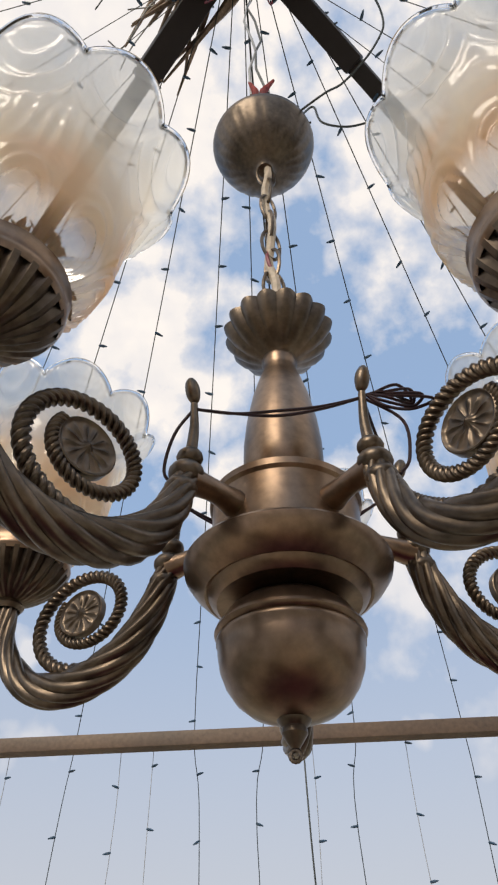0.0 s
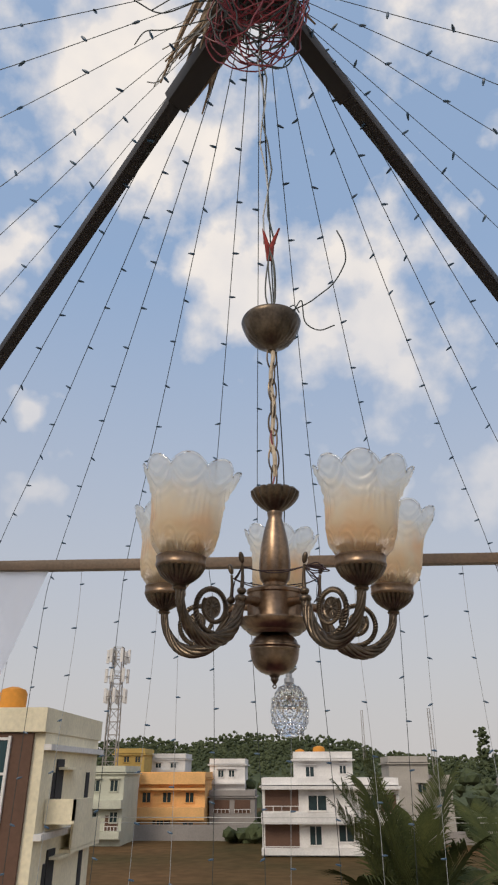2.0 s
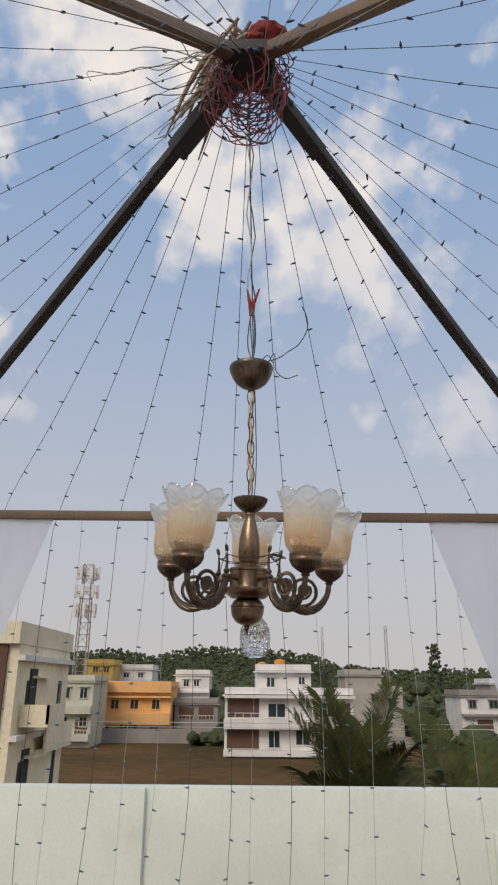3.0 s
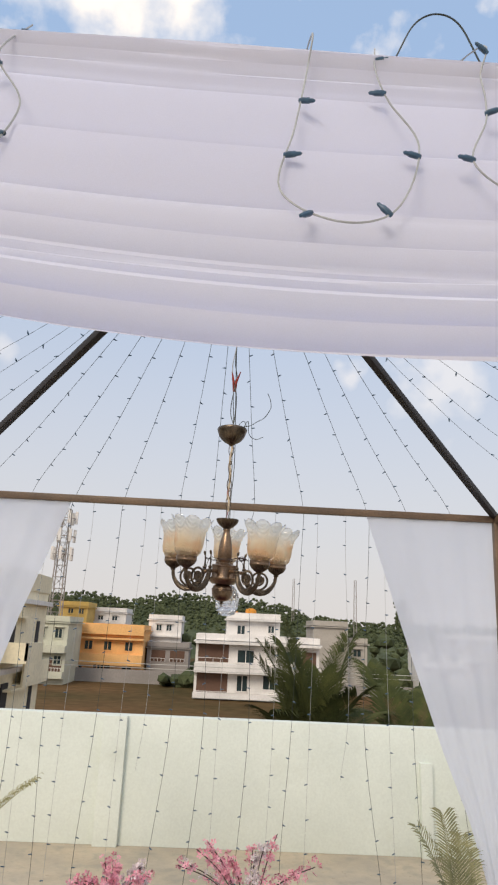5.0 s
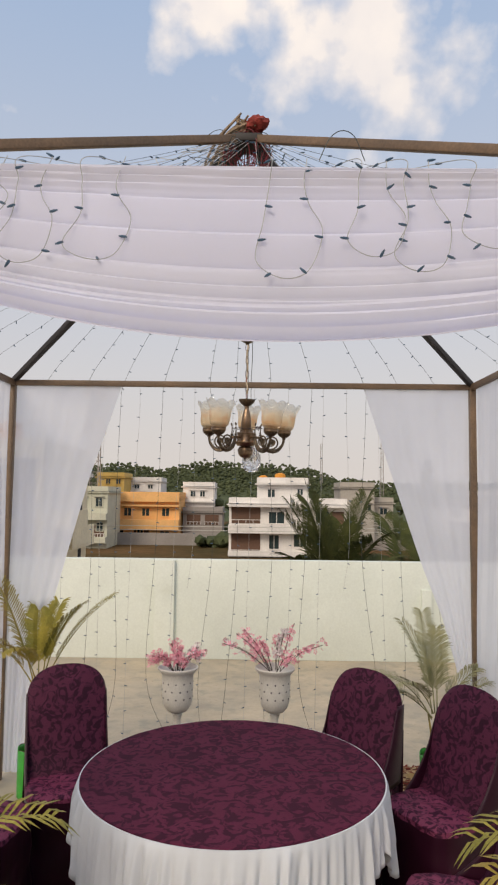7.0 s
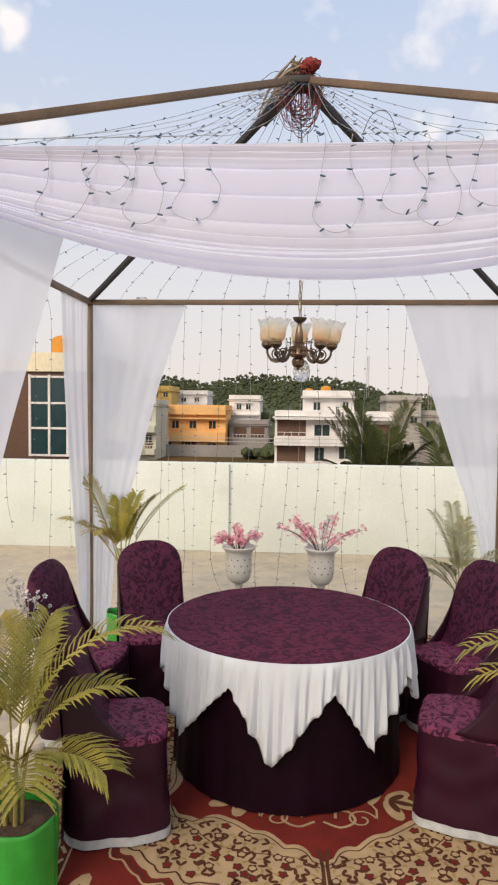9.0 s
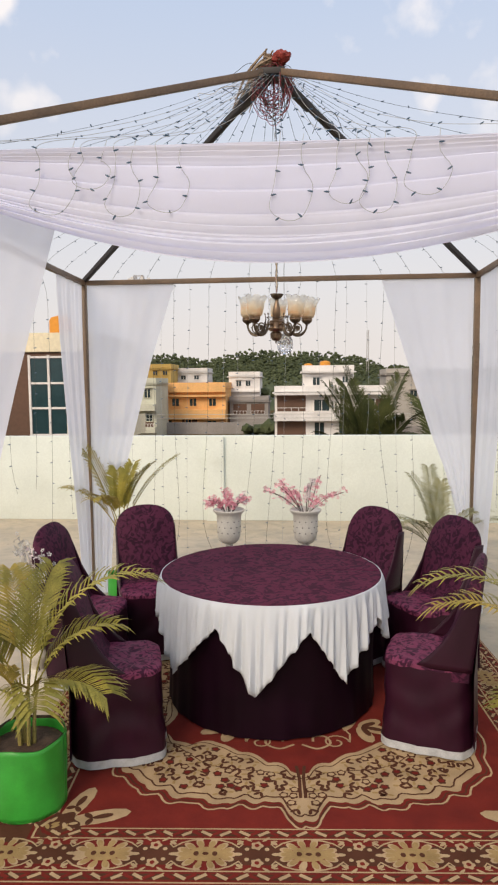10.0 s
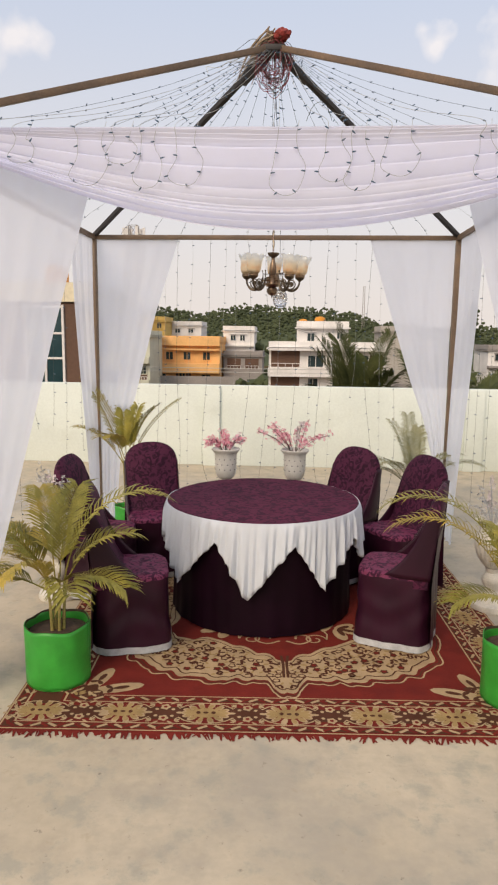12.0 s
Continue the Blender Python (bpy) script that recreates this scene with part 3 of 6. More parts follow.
canopy = part("canopy", lathe([(0, 2.852), (0.046, 2.852), (0.056, 2.848), (0.058, 2.843), (0.0565, 2.837), (0.054, 2.830), (0.048, 2.816), (0.039, 2.803), (0.027, 2.793), (0.016, 2.787), (0.010, 2.783), (0.008, 2.778), (0, 2.776)],
                              96, centre=(0, 0, -Z0), lobes=24, depth=lambda i: (0, 0, 0, 0, 0, 0.010, 0.035, 0.05, 0.03, 0, 0, 0, 0)[i]), BRONZE_DARK, chandelier)


def link(bm, z, turn, h=0.024, w=0.0095, r=0.0017):
    pts = []
    for k in range(21):
        a = 2 * math.pi * k / 20
        pts.append(Vector((w * math.cos(a) * math.cos(turn), w * math.cos(a) * math.sin(turn), z + h * math.sin(a))))
    tube(bm, pts, r, 6, cap=False)


for k in range(8):
    bm = bmesh.new()
    link(bm, 2.763 - Z0 - k * 0.0345, 0.35 + k * math.pi / 2 + 0.2 * (k % 3))
    part("chain_link", bm, BRONZE_DARK, chandelier)
bm = bmesh.new()
tube(bm, smooth_line([(0.003 * math.sin(1.9 * k), 0.003 * math.cos(2.3 * k), 2.80 - Z0 - 0.0345 * k) for k in range(9)], 5), 0.0042, 7)
part("flex_cord", bm, CORD, chandelier, "twisted cream flex cord threaded through the chain")
bm = bmesh.new()
tube(bm, smooth_line([(0.005 * math.cos(1.9 * k), 0.005 * math.sin(2.3 * k), 2.66 - Z0 - 0.033 * k) for k in range(6)], 5), 0.0016, 6)
part("flex_cord", bm, WIRE_RED, chandelier, "thin red flex threaded through the chain")

part("bobeche", lathe([(0, 2.494), (0.026, 2.492), (0.038, 2.496), (0.0415, 2.492), (0.040, 2.486), (0.034, 2.476), (0.024, 2.466), (0.015, 2.460), (0.0125, 2.457)],
                      96, centre=(0, 0, -Z0), lobes=16, depth=lambda i: (0, 0.02, 0.09, 0.10, 0.10, 0.085, 0.05, 0.02, 0)[i]), BRONZE_DARK, chandelier)
part("column", lathe([(0.0125, 2.458), (0.0135, 2.455), (0.0125, 2.451), (0.012, 2.446), (0.0155, 2.435), (0.0205, 2.415), (0.0243, 2.392), (0.0262, 2.370), (0.0262, 2.355), (0.0245, 2.342), (0.022, 2.338), (0.0195, 2.335), (0.0195, 2.331), (0.026, 2.329), (0.026, 2.325), (0.030, 2.323)],
                     40, centre=(0, 0, -Z0)), BRONZE, chandelier)
part("drum", lathe([(0, 2.325), (0.043, 2.325), (0.0465, 2.3225), (0.0465, 2.318), (0.0445, 2.316), (0.0445, 2.282), (0.046, 2.279), (0.048, 2.275), (0.049, 2.271), (0.034, 2.266), (0, 2.266)],
                   56, centre=(0, 0, -Z0)), BRONZE, chandelier)
part("drip_tray", lathe([(0.034, 2.266), (0.051, 2.268), (0.0585, 2.2705), (0.0598, 2.2685), (0.0588, 2.2645), (0.0550, 2.2590), (0.0500, 2.2540), (0.0470, 2.2520), (0.0455, 2.2526), (0.0440, 2.2495), (0.0400, 2.2465), (0.0345, 2.2475), (0.028, 2.2470), (0.020, 2.247)],
                        64, centre=(0, 0, -Z0)), BRONZE, chandelier)
part("lower_ball", lathe([(0.016, 2.256), (0.016, 2.2485), (0.020, 2.2475), (0.028, 2.2440), (0.0345, 2.2385), (0.0378, 2.2310), (0.0402, 2.2298), (0.0408, 2.2280), (0.0400, 2.2264), (0.0385, 2.2256), (0.0395, 2.2244), (0.0396, 2.2225), (0.0386, 2.2210), (0.0386, 2.217), (0.0372, 2.209), (0.0342, 2.2015), (0.0294, 2.1945), (0.0226, 2.189), (0.014, 2.1855), (0.006, 2.184)],
                         56, centre=(0, 0, -Z0)), BRONZE, chandelier)
bm = lathe([(0.007, 2.188), (0.0090, 2.187), (0.0092, 2.186), (0.008, 2.183), (0.006, 2.181), (0.0065, 2.178), (0.004, 2.174), (0.002, 2.171)], 24, centre=(0, 0, -Z0))
tube(bm, [Vector((0.0026 * math.cos(a), 0, 2.168 - Z0 + 0.0026 * math.sin(a))) for a in np.linspace(0, 2 * math.pi, 13)], 0.0011, 6, cap=False)
part("finial", bm, BRONZE_DARK, chandelier)


def spiral(u):
    """Scroll in the arm's plane: hugs the arm's upper edge, rises and curls inwards to the rosette."""
    a = radians(-150) + u * radians(540)
    r = 0.0385 - 0.0205 * u ** 1.1
    return Vector((0.139 + r * math.cos(a), 0, 2.266 + 0.92 * r * math.sin(a) + 0.006 * u))


def make_arm():
    """Arm parts in the x-z plane, x outwards from the chandelier's axis."""
    meshes = {}
    bm = bmesh.new()
    line = smooth_line([(0.043, 0, 2.291), (0.060, 0, 2.291), (0.079, 0, 2.288)], 6)
    tube(bm, line, lambda u: 0.0085 - 0.002 * math.sin(math.pi * u), 14)
    meshes["arm_socket"] = (bm, BRONZE)
    bm = bmesh.new()
    line = smooth_line([(0.079, 0, 2.294), (0.082, 0, 2.281), (0.091, 0, 2.257), (0.106, 0, 2.237), (0.128, 0, 2.225), (0.152, 0, 2.222), (0.175, 0, 2.230), (0.192, 0, 2.247), (0.202, 0, 2.266), (0.206, 0, 2.293)], 9)
    tube(bm, line, lambda u: 0.0062 + 0.0042 * math.sin(math.pi * min(1, u * 1.15)) ** 1.2, 40, twist=9.5, lobes=8, depth=0.2)
    meshes["arm"] = (bm, BRONZE_DARK)
    bm = bmesh.new()
    for k, (r, z) in enumerate(((0.0098, 2.291), (0.0088, 2.279))):
        bmesh.ops.create_uvsphere(bm, u_segments=16, v_segments=10, radius=r, matrix=Matrix.Translation((0.080 + 0.003 * k, 0, z)) @ Matrix.Diagonal((1, 1, 0.75, 1)))
    bmesh.ops.create_uvsphere(bm, u_segments=14, v_segments=8, radius=0.0075, matrix=Matrix.Translation((0.0785, 0, 2.303)) @ Matrix.Diagonal((1, 1, 0.8, 1)))
    meshes["knuckle"] = (bm, BRONZE_DARK)
    bm = bmesh.new()
    tube(bm, smooth_line([(0.0785, 0, 2.303), (0.0770, 0, 2.324), (0.0785, 0, 2.345)], 6), lambda u: 0.0036 - 0.0014 * u, 10)
    bmesh.ops.create_uvsphere(bm, u_segments=12, v_segments=10, radius=0.0045, matrix=Matrix.Translation((0.0805, 0, 2.355)) @ Matrix.Rotation(0.3, 4, "Y") @ Matrix.Diagonal((1, 1, 2.1, 1)))
    meshes["bud"] = (bm, BRONZE_DARK)
    bm = bmesh.new()
    low = smooth_line([(0.087, 0, 2.279), (0.096, 0, 2.259), (0.110, 0, 2.244), (0.128, 0, 2.232)], 8)
    pts = low + [spiral(u) for u in np.linspace(0.11, 1, 70)]
    fine = smooth_line(pts[::2], 11)
    tube(bm, fine, lambda u: 0.0030 + 0.0009 * math.sin(math.pi * min(1, u * 1.2)), 12, twist=2 * math.pi * 26, lobes=3, depth=0.34)
    meshes["scroll"] = (bm, BRONZE_DARK)
    bm = bmesh.new()
    turn = Matrix.Translation((0.141, 0, 2.270)) @ Matrix.Rotation(math.pi / 2, 4, "X")

    def face(u, v):
        """Six petals round a boss inside a raised rim; the back repeats the front."""
        a = 2 * math.pi * u
        side = 1 if v < 0.5 else -1
        k = 1 - abs(2 * v - 1)
        r = 0.0158 * min(1.0, k * 1.12)
        h = 0.0012 + 0.0016 * math.exp(-((k - 0.86) / 0.06) ** 2) + 0.0030 * math.exp(-(k / 0.14) ** 2)
        petal = abs(math.sin(3 * a))
        h += 0.0014 * math.exp(-((petal - 0.75) / 0.16) ** 2) * math.exp(-((k - 0.48) / 0.24) ** 2)
        if k > 0.97:
            h = 0.0
        return (r * math.cos(a), r * math.sin(a), h * side)

    sheet(face, 96, 56, bm)
    bmesh.ops.remove_doubles(bm, verts=bm.verts, dist=1e-5)
    bmesh.ops.transform(bm, matrix=turn, verts=bm.verts)
    meshes["rosette"] = (bm, BRONZE_DARK)
    cx = (0.206, 0, 0)
    bm = lathe([(0.0085, 2.286), (0.0105, 2.289), (0.0085, 2.292), (0.012, 2.294), (0.020, 2.299), (0.028, 2.306), (0.0325, 2.3135), (0.0345, 2.318)], 72, centre=cx, lobes=24, depth=lambda i: 0.11 if i > 2 else 0)
    meshes["cup"] = (bm, BRONZE_DARK)
    bm = lathe([(0.0345, 2.3165), (0.0360, 2.319), (0.0365, 2.321), (0.0357, 2.323), (0.0357, 2.330), (0.0366, 2.332), (0.0352, 2.334), (0.0325, 2.333), (0.0325, 2.320), (0, 2.320)], 48, centre=cx)
    meshes["cup_band"] = (bm, BRONZE)
    bm = bmesh.new()
    rnd = random.Random(5)
    for k in range(46):
        a = 2 * math.pi * k / 46 + rnd.uniform(-.05, .05)
        h, w, ro = rnd.uniform(0.010, 0.021), rnd.uniform(0.0018, 0.0038), rnd.uniform(0.026, 0.0305)
        o, rad, tan = Vector((0.206, 0, 2.332)), Vector((math.cos(a), math.sin(a), 0)), Vector((-math.sin(a), math.cos(a), 0))
        v = [bm.verts.new(o + rad * ro + tan * w), bm.verts.new(o + rad * ro - tan * w), bm.verts.new(o + rad * (ro - 0.0015) - tan * w * 0.9 + Vector((0, 0, h * 0.6))), bm.verts.new(o + rad * (ro - rnd.uniform(0, 0.004)) + tan * rnd.uniform(-.002, .002) + Vector((0, 0, h))), bm.verts.new(o + rad * (ro - 0.0015) + tan * w * 0.9 + Vector((0, 0, h * 0.6)))]
        bm.faces.new(v)
    meshes["leaf_crown"] = (bm, DRY_LEAF)
    bm = bmesh.new()
    SEG, ROWS = 256, 64
    prof_z = [0.0, 0.12, 0.3, 0.5, 0.68, 0.82, 0.93, 1.0]
    prof_r = [0.0320, 0.0450, 0.0510, 0.0520, 0.0550, 0.0615, 0.0700, 0.0715]
    grid = []
    for j in range(ROWS + 1):
        v = j / ROWS
        row = []
        r0 = float(np.interp(v, prof_z, prof_r))
        for i in range(SEG):
            a = 2 * math.pi * i / SEG
            petal = abs(math.cos(4 * a))
            # nested arches fan out from each petal's tip and from the foot between the petals
            phi = ((a / (math.pi / 4) + 0.5) % 1.0) * 2 - 1
            psi = ((a / (math.pi / 4)) % 1.0) * 2 - 1
            tip = math.hypot(phi * 0.34, 1.05 - v)
            foot = math.hypot(psi * 0.30, v - 0.02)
            rib = 0.034 * math.sin(2 * math.pi * tip * 9.5) * math.exp(-((tip - 0.30) / 0.17) ** 2) + 0.026 * math.sin(2 * math.pi * foot * 13) * math.exp(-((foot - 0.17) / 0.13) ** 2)
            rib += 0.014 * math.sin(24 * a + 10 * v * math.cos(4 * a)) * math.exp(-((v - 0.52) / 0.16) ** 2)
            rib *= min(1.0, (1 - v) / 0.14)
            r = r0 * (1 + (0.035 * v + 0.10 * max(0, v - 0.55)) * (petal - 0.55) + rib)
            z = 0.134 * v + 0.012 * max(0, v - 0.45) / 0.55 * (petal ** 0.7 - 0.75) - 0.004 * max(0, v - 0.9) * 10 * (1 - petal)
            row.append(bm.verts.new((r * math.cos(a), r * math.sin(a), z)))
        grid.append(row)
    for A, B in zip(grid, grid[1:]):
        for i in range(SEG):
            bm.faces.new((A[i], A[(i + 1) % SEG], B[(i + 1) % SEG], B[i]))
    # the thick clear lip
    lip = [v.co.copy() for v in grid[-1]]
    meshes["glass_shade"] = (bm, SHADE)
    bm = bmesh.new()
    tube(bm, lip + [lip[0]], 0.0019, 7, cap=False)
    meshes["shade_lip"] = (bm, CRYSTAL)
    # dry leaf litter that has gathered in the foot of the shade
    bm = bmesh.new()
    rl = random.Random(12)
    for k in range(70):
        a, r = rl.uniform(0, 6.28), rl.uniform(0.020, 0.035)
        c = Vector((r * math.cos(a), r * math.sin(a), rl.uniform(0.009, 0.017)))
        e, f = Vector((rl.gauss(0, 1), rl.gauss(0, 1), rl.gauss(0.3, 0.8))).normalized(), Vector((rl.gauss(0, 1), rl.gauss(0, 1), rl.gauss(0, 0.6))).normalized()
        ln = rl.uniform(0.005, 0.009)
        q = [bm.verts.new(c + v) for v in (-e * ln, f * ln * 0.5, e * ln, -f * ln * 0.5)]
        bm.faces.new((q[0], q[1], q[2]))
        bm.faces.new((q[0], q[2], q[3]))
    bmesh.ops.solidify(bm, geom=bm.faces[:], thickness=0.0006)
    meshes["leaf_litter"] = (bm, LITTER)
    return meshes


# the lamp hangs a little out of plumb below the chain
TILT = Matrix.Translation((0, 0.0145, 2.46 - Z0)) @ Matrix.Rotation(radians(3.4), 4, "X") @ Matrix.Rotation(radians(1.2), 4, "Y") @ Matrix.Translation((0, 0, Z0 - 2.46))
CHAIN = Matrix.Translation((0, 0, 2.776 - Z0)) @ Matrix.Rotation(radians(2.8), 4, "X") @ Matrix.Translation((0, 0, Z0 - 2.776))
for ob in chandelier.children:
    if ob.name.split(".")[0] in ("chain_link", "flex_cord"):
        ob.matrix_local = CHAIN
    if ob.name.split(".")[0] in ("bobeche", "column", "drum", "drip_tray", "lower_ball", "finial"):
        ob.matrix_local = TILT @ Matrix.Translation((0, 0, {"lower_ball": 0.0075, "finial": 0.0075, "drip_tray": 0.007}.get(ob.name, 0)))

def lean(k):
    """Each shade sits a few degrees askew in its cup, all towards +x."""
    turn = Matrix.Rotation(radians(ARM_AT[k]), 4, "Z")
    return turn.inverted() @ Matrix.Rotation(radians(4.0), 4, "Y") @ turn


ARM_AT = (90, 160, 230, 307, 15)          # the arms have turned a little on their sockets
arm_parts = {}
for k in range(5):
    m = TILT @ Matrix.Translation((0, 0, 0.009)) @ Matrix.Rotation(radians(ARM_AT[k]), 4, "Z")
    if k == 0:
        for name, (bm, mat) in make_arm().items():
            if name not in ("glass_shade", "shade_lip", "leaf_litter"):
                bmesh.ops.translate(bm, vec=(0, 0, -Z0), verts=bm.verts)
            ob = part(name, bm, mat, chandelier)
            arm_parts[name] = ob
            ob.matrix_local = m @ (Matrix.Translation((0.206, 0, 2.331 - Z0)) @ lean(k) if name in ("glass_shade", "shade_lip", "leaf_litter") else Matrix())
        arm_parts["glass_shade"]["label"] = "frosted cream tulip glass shade with clear scalloped lip"
    else:
        for name, ob in arm_parts.items():
            o = again(name, ob, chandelier, m @ (Matrix.Translation((0.206, 0, 2.331 - Z0)) @ lean(k) if name in ("glass_shade", "shade_lip", "leaf_litter") else Matrix()))
            if name == "glass_shade":
                o["label"] = "frosted cream tulip glass shade with clear scalloped lip"

# thin dark wires looped between the buds, and the wiring above the canopy
BINDING = material("maroon_black_wire", (0.035, 0.012, 0.016), 0.5)
buds = [Vector((0.0785 * math.cos(radians(d)), 0.0785 * math.sin(radians(d)), 2.350 - Z0)) for d in ARM_AT]


def binding(points, steps):
    bm = bmesh.new()
    tube(bm, smooth_line(points, steps), 0.0010, 5)
    part("binding_wire", bm, BINDING, chandelier, "thin dark wire looped between the buds").matrix_local = TILT


for k in range(5):
    a, b = buds[k], buds[(k + 1) % 5]
    for s in (0, 1):
        mid = (a + b) / 2 + Vector((0, 0, -0.006 - 0.004 * s))
        binding([a, a.lerp(mid, 0.5) + Vector((0, 0, -0.003 + 0.002 * s)), mid, mid.lerp(b, 0.5) + Vector((0, 0, -0.002)), b], 6)
for j in range(4):
    p = buds[3] + Vector((0.004, 0, 0.002))
    binding([p, p + Vector((0.016 + 0.006 * j, -0.003, 0.004 - 0.004 * j)), p + Vector((0.024, 0.004, -0.003 - 0.002 * j)), p + Vector((0.008, -0.002, -0.004 * j)), p + Vector((-0.002, 0, 0))], 7)
for j in (2, 3):
    p = buds[j]
    binding([p, p + Vector((-0.010 + 0.03 * (j - 2), 0, -0.02)), p + Vector((-0.014 + 0.034 * (j - 2), 0.002, -0.045)), p + Vector((-0.006 + 0.02 * (j - 2), 0.003, -0.055))], 6)
bm = bmesh.new()
zc = 2.852 - Z0
for j in range(3):
    tube(bm, smooth_line([(0.004 * j, 0, zc), (0.010 * math.sin(j * 2 + 1), 0.006, zc + 0.06), (0.008 * math.cos(j * 2), -0.004, zc + 0.13), (0.006 * j - 0.004, 0.002, zc + 0.20)], 7), 0.0016 if j else 0.0026, 6)
tube(bm, smooth_line([(0.035, -0.03, zc - 0.005), (0.070, -0.05, zc - 0.002), (0.092, -0.055, zc + 0.012), (0.118, -0.075, zc + 0.022), (0.136, -0.09, zc + 0.045), (0.142, -0.10, zc + 0.062), (0.137, -0.115, zc + 0.085), (0.126, -0.125, zc + 0.105)], 6), 0.0013, 5)
tube(bm, smooth_line([(0.045, -0.03, zc - 0.002), (0.06, -0.03, zc + 0.02), (0.065, -0.03, zc - 0.03), (0.09, -0.03, zc - 0.05), (0.12, -0.03, zc - 0.04)], 8), 0.0013, 5)
tube(bm, smooth_line([(0.02, 0.0, zc), (0.03, 0.0, zc + 0.02), (0.045, -0.01, zc + 0.025), (0.055, -0.02, zc + 0.0)], 8), 0.0013, 5)
part("supply_wire", bm, WIRE, chandelier, "loose black wires above the canopy")
for s in (-1, 1):
    bm = bmesh.new()
    tube(bm, [(0.003 * s, 0, zc + 0.150), (0.005 * s, 0, zc + 0.19), (0.017 * s + 0.004, 0, zc + 0.235)], lambda u: 0.006 - 0.003 * abs(2 * u - 0.7), 8)
    part("wire_joint", bm, RED_CLOTH, chandelier, "red taped wire joint")
for dx in (-0.006, 0.006):
    bm = bmesh.new()
    a, b = Vector((dx, 0, zc + 0.2)), (APEX - CH - Vector((0, 0, 2.149))) / 0.95
    tube(bm, [a.lerp(b, k / 12) + Vector((0.008 * math.sin(k * 1.7 + dx * 400), 0.006 * math.cos(k * 2.1), 0)) for k in range(13)], 0.0019, 6)
    part("hanging_wire", bm, WIRE_GREY if dx < 0 else WIRE, chandelier)

# ---------------------------------------------------------------- pineapple pendant
pend = thing("crystal_pendant", "clear cut-crystal pineapple pendant lamp hanging on a black wire", "pendant lamp", at=Matrix.Translation((0.235, TY1 - 0.03, 2.15)))
bm = lathe([(0.022, 0.0), (0.045, 0.012), (0.060, 0.045), (0.063, 0.085), (0.058, 0.125), (0.044, 0.155), (0.024, 0.170), (0.014, 0.178)], 28)
bmesh.ops.triangulate(bm, faces=bm.faces)
part("crystal_body", bm, CRYSTAL, pend, smooth=False)
stud = None
for j in range(9):
    z = 0.015 + j * 0.0175
    r = float(np.interp(z, [0, 0.045, 0.085, 0.125, 0.17], [0.034, 0.060, 0.063, 0.058, 0.024]))
    for k in range(14):
        a = 2 * math.pi * (k + 0.5 * (j % 2)) / 14
        m = Matrix.Translation((r * math.cos(a), r * math.sin(a), z)) @ Matrix.Rotation(a, 4, "Z") @ Matrix.Diagonal((0.6, 1, 1, 1))
        if stud is None:
            bm = bmesh.new()
            bmesh.ops.create_icosphere(bm, subdivisions=1, radius=0.0105)
            stud = part("crystal_stud", bm, CRYSTAL, pend, smooth=False)
            stud.matrix_local = m
        else:
            again("crystal_stud", stud, pend, m)
part("cap", lathe([(0.010, 0.172), (0.018, 0.178), (0.018, 0.192), (0.012, 0.195), (0.012, 0.206), (0.008, 0.208)], 20), STEEL, pend)
bm = lathe([(0.008, 0.206), (0.012, 0.210), (0.028, 0.226), (0.026, 0.229), (0.010, 0.214), (0, 0.212)], 40, lobes=10, depth=lambda i: 0.3 if i == 2 or i == 3 else 0)
part("leaf_cap", bm, STEEL, pend)
bm = bmesh.new()
tube(bm, smooth_line([(0, 0, 0.21), (-0.006, 0, 0.40), (-0.008, 0.01, 0.66), (0.0, -0.3, 0.83), (-0.02, -0.9, 1.18), APEX - Vector((0.235, TY1 - 0.03, 2.15))], 8), 0.0022, 6)
part("cable", bm, WIRE, pend, "thin black cable over the rear beam")


# ---------------------------------------------------------------- table
TC = (0.175, -0.455)
TR, TH = 0.672, 0.76
table = thing("round_table", "round banquet table under purple and white cloths", "table", at=Matrix.Translation((TC[0], TC[1], 0)))
part("tabletop", lathe([(0, TH - 0.006), (TR - 0.008, TH - 0.006), (TR - 0.004, TH - 0.012), (TR - 0.006, TH - 0.03), (0, TH - 0.03)], 64), PIPE, table)
for k in range(4):
    a = math.pi / 4 + k * math.pi / 2
    bm = bmesh.new()
    tube(bm, [(0.42 * math.cos(a), 0.42 * math.sin(a), 0.0), (0.40 * math.cos(a), 0.40 * math.sin(a), TH - 0.03)], 0.017, 10)
    part("leg", bm, PIPE, table)


def skirt(u, v):
    a = 2 * math.pi * u
    w = 0.5 * math.sin(31 * a + 2 * math.sin(3 * a)) + 0.5 * math.sin(17 * a + 1.3)
    r = TR - 0.012 + 0.004 * v + 0.006 * v * w - 0.02 * math.sin(math.pi * v) - 0.035 * v
    return (r * math.cos(a), r * math.sin(a), TH - 0.012 - (TH - 0.03) * v)


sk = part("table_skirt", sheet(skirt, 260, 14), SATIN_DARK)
sk.matrix_world = Matrix.Translation((TC[0], TC[1], 0))
tagged(sk, "dark purple floor-length skirt cloth round the table", "tablecloth")
TIPS = [(-140, 0.475), (-95, 0.49), (-53.5, 0.45), (-15, 0.35), (30, 0.45), (78, 0.48), (125, 0.45), (176, 0.36)]
DIPS = [(-160, 0.18), (-112.5, 0.135), (-71, 0.135), (-28, 0.175), (8, 0.17), (54, 0.16), (101, 0.16), (150, 0.17)]



